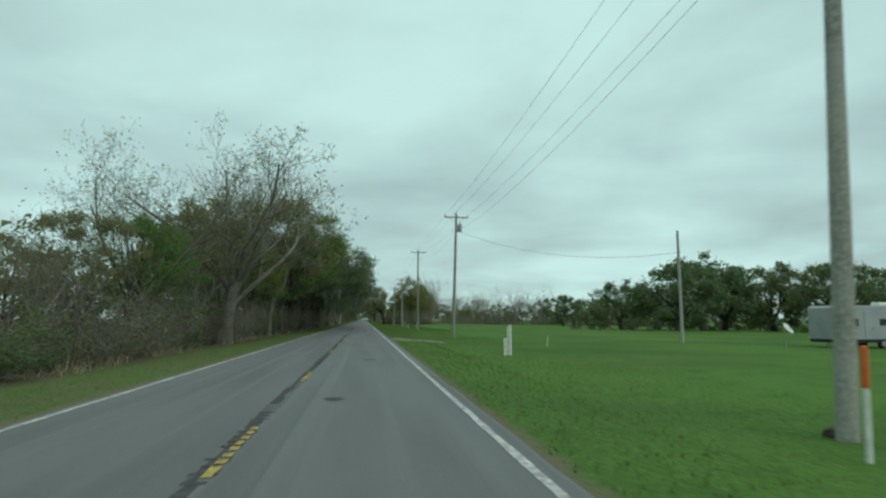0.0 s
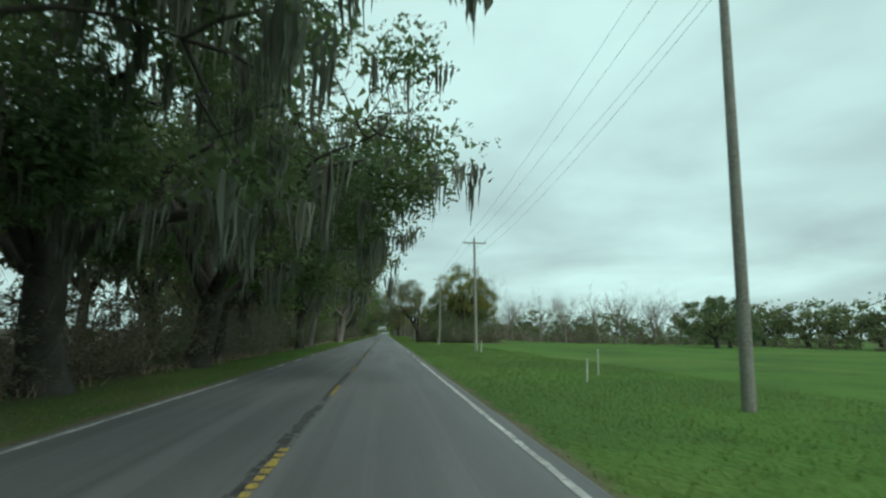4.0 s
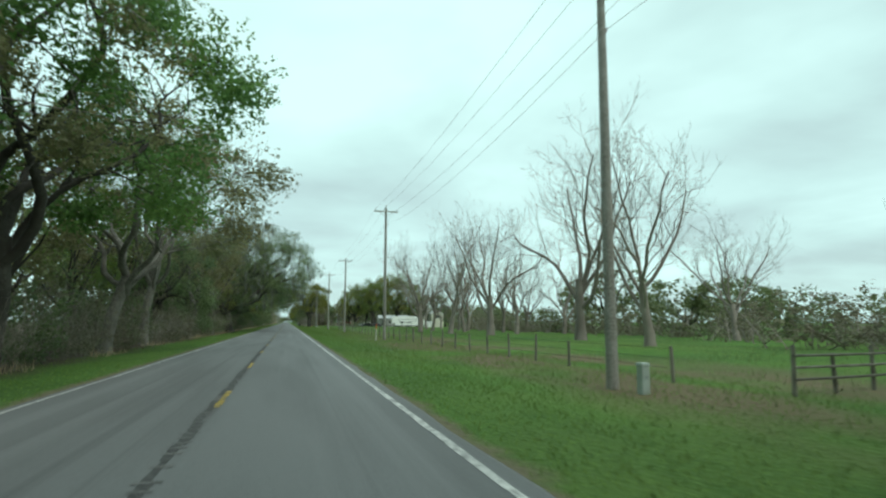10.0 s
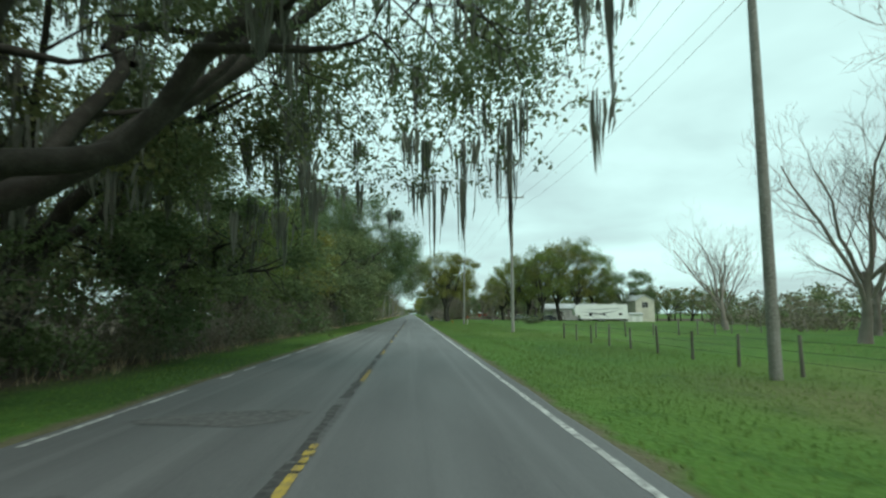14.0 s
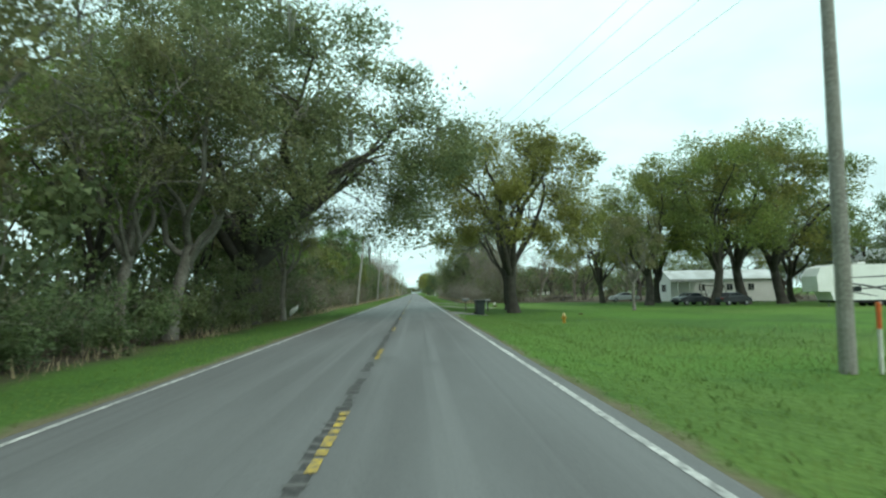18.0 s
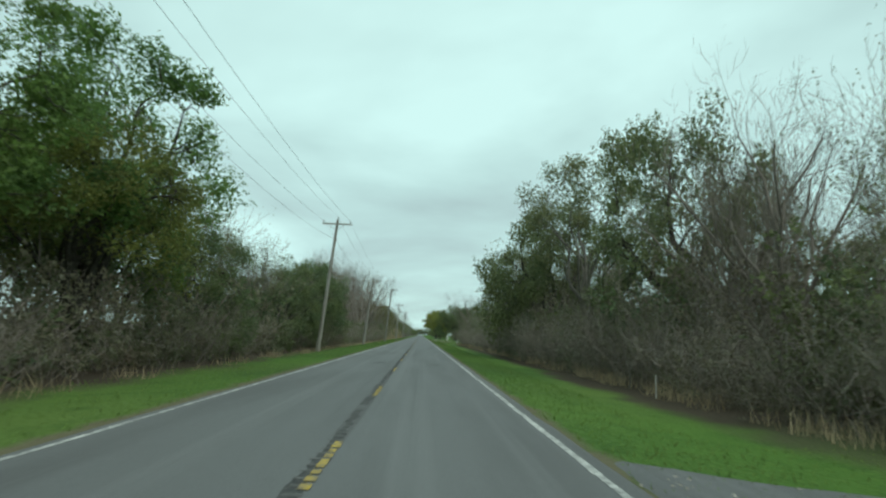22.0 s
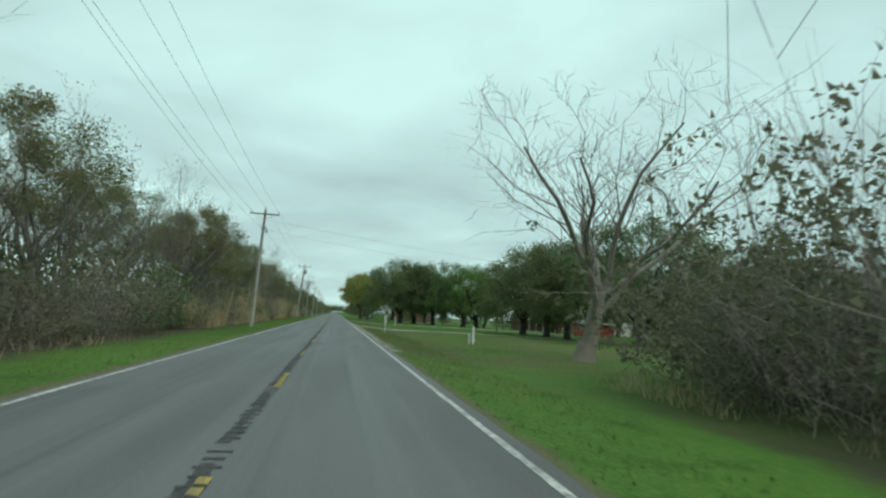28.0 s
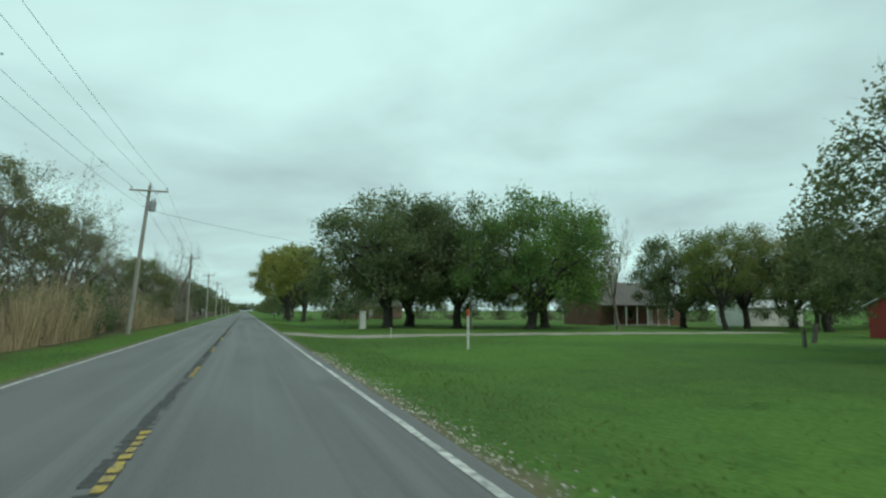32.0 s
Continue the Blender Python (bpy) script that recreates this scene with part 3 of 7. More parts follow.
apron("driveway_1", "brownish gravel field entrance beside the road", M["gravel_brown"], EDGE_R - 0.1, 6.6, 43.5, 46.8, 0.8, seed=1, pebbles=260)
apron("driveway_2", "short dark asphalt driveway apron by the trash bin", M["asphalt"], EDGE_R - 0.1, 5.0, 422.7, 425.7, 0.7, seed=2, pebbles=160)
apron("driveway_3", "grey gravel driveway across the lawn", M["gravel"], EDGE_R - 0.1, 8.5, 444.4, 446.4, 0.9, seed=3, pebbles=500)
apron("driveway_4", "grey asphalt field crossing by the thicket", M["asphalt"], EDGE_R - 0.1, 6.0, 462.8, 466.4, 0.8, seed=4, pebbles=160)
apron("driveway_5", "pale gravel driveway across the lawn", M["gravel"], EDGE_R - 0.1, 40.0, 641.9, 643.0, 1.6, seed=5, pebbles=900)
apron("driveway_6", "pale gravel driveway to the brick house", M["gravel"], EDGE_R - 0.1, 46.0, 681.6, 684.8, 1.0, seed=6, pebbles=300)

# stony broken shoulder along the right edge near the last houses
def stony_shoulder(y0, y1, count, seed):
    rnd = random.Random(seed)
    s = Shape()
    for _ in range(count):
        y = rnd.uniform(y0, y1)
        x = EDGE_R + abs(rnd.gauss(0.0, 0.27)) + 0.02
        r = rnd.uniform(0.01, 0.036)
        z = ground_z(x, y) - 0.004
        n = len(s.v)
        for dx, dy, dz in ((1, 0, 0), (-0.4, 0.9, 0), (-0.6, -0.8, 0), (0, 0, 0.9)):
            s.v.append(Vector((x + r * dx * rnd.uniform(0.7, 1.2), y + r * dy, z + r * dz)))
        s.f += [(n, n + 1, n + 3), (n + 1, n + 2, n + 3), (n + 2, n, n + 3)]
    tagged(new("shoulder_stones", mesh_of("shoulder_stones", s.v, s.f, M["pebble"])), "loose pale stones along the asphalt's broken edge", "gravel", kind="stuff")


stony_shoulder(597, 665, 4600, 7)
stony_shoulder(418, 432, 500, 8)

# ---------------------------------------------------------------- trees
def bent(rnd, d, amount):
    v = Vector((rnd.gauss(0, 1), rnd.gauss(0, 1), rnd.gauss(0, 1)))
    return (d + amount * v).normalized()


def ribbon(shape, rnd, pts, r):
    """A twig too fine for a round section: a narrow two-sided strip that ends in a point."""
    w = Vector((rnd.gauss(0, 1), rnd.gauss(0, 1), rnd.gauss(0, 0.5))).normalized()
    n = len(shape.v)
    for k, p in enumerate(pts[:-1]):
        q = r * (1 - 0.6 * k / len(pts))
        shape.v += [p - w * q, p + w * q]
    shape.v.append(pts[-1])
    for k in range(len(pts) - 2):
        shape.f.append((n + 2 * k, n + 2 * k + 1, n + 2 * k + 3, n + 2 * k + 2))
    m = n + 2 * (len(pts) - 2)
    shape.f.append((m, m + 1, m + 2))


def grow(rnd, spec, shape, fine, tips, p, d, length, r, level):
    """One branch, bent on its way, and the branches that leave it. Thick wood goes into shape, twigs into fine."""
    seg = spec["segs"][level]
    pts, rad = [p], [r]
    end_r = r * spec["taper"][level]
    for i in range(seg):
        d = bent(rnd, d, spec["bend"][level])
        d = (d + Vector((0, 0, spec["lift"][level]))).normalized()
        p = p + d * (length / seg)
        pts.append(p)
        rad.append(r + (end_r - r) * (i + 1) / seg)
    if spec["sides"][level]:
        (shape if level < 2 else fine).tube(pts, rad, spec["sides"][level], cap=False)
    else:
        ribbon(fine, rnd, pts, max(r, 0.0055))
    last = level + 1 >= len(spec["segs"])
    if last:
        tips.append(p)
        return
    count = spec["kids"][level]
    for k in range(count):
        f = spec["from"][level] + (1 - spec["from"][level]) * (k + rnd.uniform(0.2, 0.9)) / count
        i = min(int(f * seg), seg - 1)
        q = pts[i].lerp(pts[i + 1], f * seg - i)
        rr = rad[i] * spec["thin"][level]
        axis = (pts[i + 1] - pts[i]).normalized()
        side = axis.cross(Vector((rnd.gauss(0, 1), rnd.gauss(0, 1), rnd.gauss(0, 0.6)))).normalized()
        ang = radians(rnd.uniform(*spec["angle"][level]))
        kd = (axis * math.cos(ang) + side * math.sin(ang)).normalized()
        grow(rnd, spec, shape, fine, tips, q, kd, length * rnd.uniform(*spec["short"][level]) * (1.15 - 0.4 * f), rr, level + 1)


def leaves(seed, lobes, count, size, inner=0.5, core=0, core_size=0.3, spray=8, even=False):
    """Small pointed leaves set along short drooping sprays, in the outer part of rounded clumps (centre, radius). Gives vertices and triangles."""
    g = np.random.default_rng(seed)
    c0 = np.array([[*c, r] for c, r in lobes])
    w = c0[:, 3] ** 2 * (1.0 if even else 0.1 + 1.9 * g.uniform(0, 1, len(c0)) ** 2)
    bunch = max(1, count // spray)
    pick = c0[g.choice(len(c0), bunch, p=w / w.sum())]
    d = g.normal(0, 1, (bunch, 3)) + (0, 0, 0.25)
    d /= np.linalg.norm(d, axis=1)[:, None]
    rad = pick[:, 3] * (inner + (1.08 - inner) * np.sqrt(g.uniform(0, 1, bunch)))
    c = pick[:, :3] + d * rad[:, None] * (1, 1, 0.78)
    way = d + g.normal(0, 0.55, (bunch, 3)) - (0, 0, 0.2)
    way /= np.linalg.norm(way, axis=1)[:, None]
    along = g.uniform(-0.5, 0.5, (bunch, spray, 1)) * (size * spray * 0.85 * g.uniform(0.6, 1.2, (bunch, 1, 1)))
    c = (c[:, None, :] + way[:, None, :] * along).reshape(-1, 3) + g.normal(0, size * 0.75, (bunch * spray, 3))
    sizes = size * g.uniform(0.55, 1.3, len(c))
    if core:
        # broad sprays deep inside the clumps
        pick = c0[g.choice(len(c0), core, p=w / w.sum())]
        d = g.normal(0, 1, (core, 3))
        d /= np.linalg.norm(d, axis=1)[:, None]
        c = np.concatenate([c, pick[:, :3] + d * (pick[:, 3] * 0.78 * g.uniform(0, 1, core) ** 0.5)[:, None] * (1, 1, 0.78)])
        sizes = np.concatenate([sizes, core_size * g.uniform(0.6, 1.2, core)])
    n = len(c)
    a = g.normal(0, 1, (n, 3)) * (1, 1, 0.8)
    a[:, 2] -= 0.25
    a /= np.linalg.norm(a, axis=1)[:, None]
    b = np.cross(a, g.normal(0, 1, (n, 3)))
    b /= np.linalg.norm(b, axis=1)[:, None]
    s = sizes[:, None]
    v = np.stack([c - a * s + b * s * 0.6, c + a * s, c - a * s * 0.6 - b * s * 0.66], 1).reshape(-1, 3)
    return v, np.arange(3 * n).reshape(-1, 3)


def tri_mesh(name, v, f, mat):
    me = bpy.data.meshes.new(name)
    me.vertices.add(len(v))
    me.vertices.foreach_set("co", np.asarray(v, np.float32).ravel())
    n = len(f)
    me.loops.add(3 * n)
    me.polygons.add(n)
    me.loops.foreach_set("vertex_index", np.asarray(f, np.int32).ravel())
    me.polygons.foreach_set("loop_start", np.arange(0, 3 * n, 3, dtype=np.int32))
    me.materials.append(mat)
    me.update(calc_edges=True)
    return me


def moss_of(rnd, points, length):
    """Beards of hanging moss: a ragged body of many narrow strands of unequal length, tapering downwards."""
    s = Shape()
    for p0 in points:
        L = length * rnd.uniform(0.35, 1.35)
        spread = rnd.uniform(0.1, 0.34)
        for _ in range(14):
            q = abs(rnd.gauss(0, 1))
            a = rnd.uniform(0, 6.28)
            p = p0 + Vector((math.cos(a) * spread * q, math.sin(a) * spread * q, rnd.uniform(-0.1, 0.12)))
            ll = L * max(0.25, 1.05 - 0.36 * q) * rnd.uniform(0.75, 1.1)
            w = rnd.uniform(0.014, 0.036)
            t = rnd.uniform(0, 3.14)
            dx, dy = math.cos(t), math.sin(t)
            n = len(s.v)
            for k in range(4):
                ww = w * (0.8, 1.1, 0.75, 0.1)[k] * rnd.uniform(0.65, 1.25)
                f = k / 3
                c = p.lerp(p0, 0.3 * f) + Vector((rnd.uniform(-0.03, 0.03), rnd.uniform(-0.03, 0.03), 0.12 - ll * f))
                s.v += [c + Vector((dx * ww, dy * ww, rnd.uniform(-0.06, 0.06))), c - Vector((dx * ww, dy * ww, rnd.uniform(-0.06, 0.06)))]
            for k in range(3):
                s.f.append((n + 2 * k, n + 2 * k + 1, n + 2 * k + 3, n + 2 * k + 2))
    return s


# leafless trees: how each order of branches is built
SPECS = {
    "bare": dict(h=11.0, r=0.19, segs=(3, 7, 5, 4, 2), taper=(0.8, 0.28, 0.3, 0.3, 0.3), bend=(0.08, 0.15, 0.2, 0.24, 0.3), lift=(0.1, 0.11, 0.10, 0.09, 0.06), sides=(7, 5, 3, 0, 0),
                 kids=(6, 8, 7, 5), thin=(0.52, 0.36, 0.38, 0.55), angle=((16, 44), (24, 52), (24, 52), (22, 50)), short=((2.0, 2.8), (0.40, 0.6), (0.42, 0.62), (0.45, 0.7)), trunk=0.22, lean=0.08,
                 **{"from": (0.5, 0.22, 0.2, 0.15)}),
    "willow": dict(h=9.0, r=0.10, segs=(2, 6, 5, 4, 2), taper=(0.8, 0.3, 0.3, 0.3, 0.3), bend=(0.1, 0.12, 0.14, 0.16, 0.2), lift=(0.1, 0.10, 0.12, 0.12, 0.1), sides=(6, 4, 3, 0, 0),
                   kids=(7, 9, 7, 4), thin=(0.58, 0.42, 0.42, 0.55), angle=((12, 48), (18, 42), (15, 38), (15, 35)), short=((2.6, 3.6), (0.42, 0.6), (0.5, 0.7), (0.5, 0.7)), trunk=0.18, lean=0.15,
                   **{"from": (0.3, 0.25, 0.15, 0.2)}),
}
# leafy trees: height, trunk radius and fork, middle and half-axes of the crown, clumps and their radii, lowest foliage, shift to one side
CROWNS = {
    "oak": dict(h=10.0, r=0.36, fork=1.7, mid=4.7, axes=(6.2, 6.2, 5.0), n=92, lobe=(1.0, 1.8), low=1.15, shift=0.2, limbs=7, skirt=True),
    "lawn": dict(h=10.0, r=0.36, fork=1.5, mid=4.9, axes=(6.3, 6.3, 4.9), n=120, lobe=(1.1, 1.9), low=0.6, shift=0.0, limbs=7, skirt=True),
    "great": dict(h=18.0, r=0.62, fork=3.4, mid=9.6, axes=(10.6, 10.6, 8.0), n=230, lobe=(1.2, 2.4), low=4.6, shift=0.6, limbs=9),
    "hung": dict(h=18.0, r=0.62, fork=3.6, mid=9.8, axes=(11.6, 10.0, 8.0), n=220, lobe=(1.2, 2.3), low=4.7, shift=3.0, limbs=9),
    "lean": dict(h=18.0, r=0.54, fork=3.4, mid=9.8, axes=(6.2, 7.5, 7.4), n=120, lobe=(1.1, 2.1), low=4.8, shift=-3.8, limbs=8),
    "mossy": dict(h=10.0, r=0.34, fork=2.6, mid=5.8, axes=(5.4, 5.4, 4.3), n=64, lobe=(0.9, 1.6), low=2.1, shift=1.3, limbs=6),
    "green": dict(h=12.0, r=0.2, fork=3.0, mid=6.8, axes=(4.1, 4.1, 5.2), n=66, lobe=(0.8, 1.45), low=1.5, shift=0.8, limbs=7),
    "olive": dict(h=12.0, r=0.2, fork=3.4, mid=7.6, axes=(4.5, 4.5, 4.4), n=54, lobe=(0.7, 1.3), low=3.0, shift=1.0, limbs=7, twigs=7),
    "full": dict(h=12.0, r=0.3, fork=2.6, mid=7.1, axes=(5.3, 5.3, 5.0), n=84, lobe=(0.9, 1.6), low=1.9, shift=0.0, limbs=7, skirt=True),
}
LOOKS = {
    # kind: build, bark, leaf, leaf count and size, inner sprays and their size, moss beards, moss length, label
    "oak": ("oak", "bark", "leaf_oak", 19000, 0.058, 14000, 0.125, 0, 0, "broad dark live oak with a dense rounded evergreen crown"),
    "lawn_oak": ("lawn", "bark", "leaf_oak", 24000, 0.07, 16000, 0.13, 0, 0, "broad dark live oak with a dense rounded evergreen crown"),
    "lawn_green": ("lawn", "bark", "leaf_green", 22000, 0.068, 14000, 0.13, 0, 0, "broad rounded tree in dense fresh green leaf"),
    "great_oak": ("great", "bark", "leaf_oak", 110000, 0.06, 80000, 0.105, 40, 1.2, "huge old live oak with a black trunk and long limbs"),
    "open_oak": ("lean", "bark", "leaf_olive", 105000, 0.054, 28000, 0.09, 30, 1.0, "great old live oak in thin olive leaf"),
    "hung_oak": ("hung", "bark", "leaf_oak", 95000, 0.056, 50000, 0.088, 330, 1.5, "huge live oak reaching over the road, hung with long grey moss"),
    "mossy_oak": ("mossy", "bark", "leaf_oak", 24000, 0.05, 14000, 0.105, 240, 1.1, "spreading live oak hung with grey Spanish moss"),
    "green": ("green", "bark", "leaf_green", 23000, 0.054, 13000, 0.1, 0, 0, "upright tree in fresh bright green leaf"),
    "olive": ("olive", "bark_pale", "leaf_olive", 21000, 0.045, 5500, 0.095, 0, 0, "pale forked tree with thin olive spring foliage"),
    "full": ("full", "bark", "leaf_full", 24000, 0.056, 13000, 0.1, 0, 0, "tall forked tree in yellowish green leaf"),
    "yellow": ("full", "bark", "leaf_yellow", 14000, 0.095, 5000, 0.2, 0, 0, "rounded tree in bright yellow-green leaf"),
    "open_full": ("full", "bark", "leaf_full", 46000, 0.052, 24000, 0.09, 0, 0, "tall forked shade tree in thin yellowish leaf"),
    "bare": ("bare", "twig", None, 0, 0, 0, 0, 0, 0, "leafless grey tree with crooked branches"),
    "budding": ("bare", "bark_pale", "leaf_olive", 5200, 0.05, 0, 0, 0, 0, "pale many-limbed tree with scattered new leaves"),
    "shade": ("bare", "bark", "leaf_full", 5000, 0.052, 0, 0, 0, 0, "dark forked shade tree, half bare"),
    "mossy_bare": ("bare", "bark", "leaf_oak", 3600, 0.05, 0, 0, 120, 1.0, "twiggy half-bare tree hung with grey moss"),
    "willow": ("willow", "twig", None, 0, 0, 0, 0, 0, 0, "leafless wispy tree with many fine twigs"),
    "sparse": ("willow", "twig", "leaf_olive", 3600, 0.042, 0, 0, 0, 0, "slender twiggy tree with small new leaves"),
    "far": ("oak", "bark", "leaf_oak", 1300, 0.21, 800, 0.4, 0, 0, "distant dark rounded oak"),
    "far_oak": ("oak", "bark", "leaf_oak", 6500, 0.12, 4000, 0.27, 0, 0, "broad dark oak across the field"),
    "far_edge_olive": ("olive", "bark", "leaf_olive", 3000, 0.1, 1200, 0.17, 0, 0, "olive-green tree in the wood"),
    "far_edge_oak": ("mossy", "bark", "leaf_oak", 3000, 0.1, 1400, 0.18, 0, 0, "dark oak in the wood"),
    "far_edge_green": ("green", "bark", "leaf_green", 3000, 0.1, 1300, 0.18, 0, 0, "green tree in the wood"),
    "far_olive": ("olive", "bark", "leaf_olive", 1000, 0.2, 600, 0.3, 0, 0, "distant olive-green tree"),
    "far_green": ("green", "bark", "leaf_green", 1000, 0.2, 600, 0.3, 0, 0, "distant green tree"),
}
PROTOS, FLAT = {}, {}


def crooked(rnd, a, b, n, amount):
    """Points of a branch that winds from a to b."""
    way = b - a
    pts, off = [a], Vector((0, 0, 0))
    for k in range(1, n):
        off = off * 0.5 + Vector((rnd.gauss(0, 1), rnd.gauss(0, 1), rnd.gauss(0, 0.8))) * amount * way.length
        pts.append(a + way * (k / n) + off)
    return pts + [b]


def rounded(pts):
    """The same way with its corners rounded: one more point in each stretch, laid on a smooth curve."""
    out_ = [pts[0]]
    for k in range(len(pts) - 1):
        a, b, c, d = pts[max(k - 1, 0)], pts[k], pts[k + 1], pts[min(k + 2, len(pts) - 1)]
        out_ += [b * 0.5625 + c * 0.5625 - (a + d) * 0.0625, c]
    for k in range(2, len(out_) - 1, 2):
        out_[k] = out_[k] * 0.5 + (out_[k - 1] + out_[k + 1]) * 0.25
    return out_


def leafy_tree(rnd, c, fine_wood):
    """Trunk, winding limbs, side limbs and the clumps of a crown: clumps lie through a rounded volume, and each hangs on the nearest limb."""
    wood, lobes = Shape(), []
    r, fork = c["r"], c["fork"]
    lean = Vector((rnd.gauss(0, 0.1) + 0.02 * c["shift"], rnd.gauss(0, 0.1), 0))
    top = Vector((lean.x * fork, lean.y * fork, fork))
    mid1 = top * 0.5 + Vector((rnd.gauss(0, 0.08), rnd.gauss(0, 0.08), 0))
    wood.tube([(0, 0, -0.3), (0, 0, 0.1), mid1 * 0.4, mid1, top], [r * 1.7, r * 1.35, r * 1.08, r, r * 0.92], 9, cap=False)
    ax, ay, az = c["axes"]
    heart = Vector((c["shift"], 0, c["mid"]))
    nodes = []
    a0 = rnd.uniform(0, 6.28)
    for k in range(c["limbs"]):
        a = a0 + 2 * math.pi * k / c["limbs"] + rnd.uniform(-0.3, 0.3)
        up = rnd.uniform(-0.15, 0.75)
        end = heart + Vector((ax * 0.68 * math.cos(a) * math.cos(up), ay * 0.68 * math.sin(a) * math.cos(up), az * 0.75 * math.sin(up)))
        rr = r * rnd.uniform(0.36, 0.56)
        n = 7 if fine_wood else 4
        pts = crooked(rnd, top - Vector((0, 0, rnd.uniform(0, 0.25) * fork)), end, n, 0.045)
        for m in range(1, n):
            pts[m].z += 0.09 * (end - top).length * math.sin(math.pi * m / n)
        way = rounded(pts) if fine_wood else pts
        wood.tube(way, [rr * (1.2 - 1.02 * m / (len(way) - 1)) for m in range(len(way))], 7 if fine_wood else 4, cap=False)
        nodes += pts[2:]
        if not fine_wood:
            continue
        for _ in range(3):
            m = rnd.randrange(2, n - 1)
            side = (pts[m] - top).normalized() + Vector((rnd.gauss(0, 0.8), rnd.gauss(0, 0.8), rnd.gauss(0.15, 0.4)))
            e2 = pts[m] + side.normalized() * rnd.uniform(0.28, 0.5) * (ax + ay + az) / 3
            q = rounded(crooked(rnd, pts[m], e2, 3, 0.09))
            wood.tube(q, [rr * (1.2 - 1.02 * m / n) * (0.62 - 0.52 * w_ / (len(q) - 1)) for w_ in range(len(q))], 5, cap=False)
            nodes += q[1:]
    for k in range(c["n"]):
        # evenly spread directions, so that the dome closes
        zz = 1 - 1.75 * ((k + rnd.random()) / c["n"])
        aa = k * 2.39996 + rnd.uniform(-0.5, 0.5)
        qq = math.sqrt(max(0, 1 - zz * zz))
        if zz < 0 and c.get("skirt"):
            qq = math.sqrt(1 - 0.4 * zz * zz)
        d = Vector((qq * math.cos(aa), qq * math.sin(aa), zz))
        f = rnd.uniform(0.35, 0.75) if k % 4 == 0 else rnd.uniform(0.70, 0.97)
        p = heart + Vector((d.x * ax * f, d.y * ay * f, d.z * az * f))
        rad = 0.86 * rnd.uniform(*c["lobe"])
        p.z = max(p.z, c["low"] + rnd.uniform(0, 0.5))
        lobes.append((p, rad))
        q = min(nodes, key=lambda n_: (n_ - p).length)
        if fine_wood:
            thick = min(r * 0.13, 0.032)
            pts = crooked(rnd, q, p, 4, 0.12)
            wood.tube(pts, [thick, thick * 0.8, thick * 0.6, thick * 0.4, thick * 0.25], 3, cap=False)
            for _ in range(c.get("twigs", 3)):
                e_ = p + Vector((rnd.gauss(0, 1), rnd.gauss(0, 1), rnd.gauss(0.15, 0.8))).normalized() * rad * rnd.uniform(0.7, 1.1)
                ribbon(wood, rnd, crooked(rnd, pts[rnd.randrange(1, 5)], e_, 3, 0.1), 0.011)
        else:
            ribbon(wood, rnd, [q, q.lerp(p, 0.5) + Vector((rnd.gauss(0, 0.2), rnd.gauss(0, 0.2), rnd.gauss(0.1, 0.15))), p], r * 0.12)
    return wood, lobes


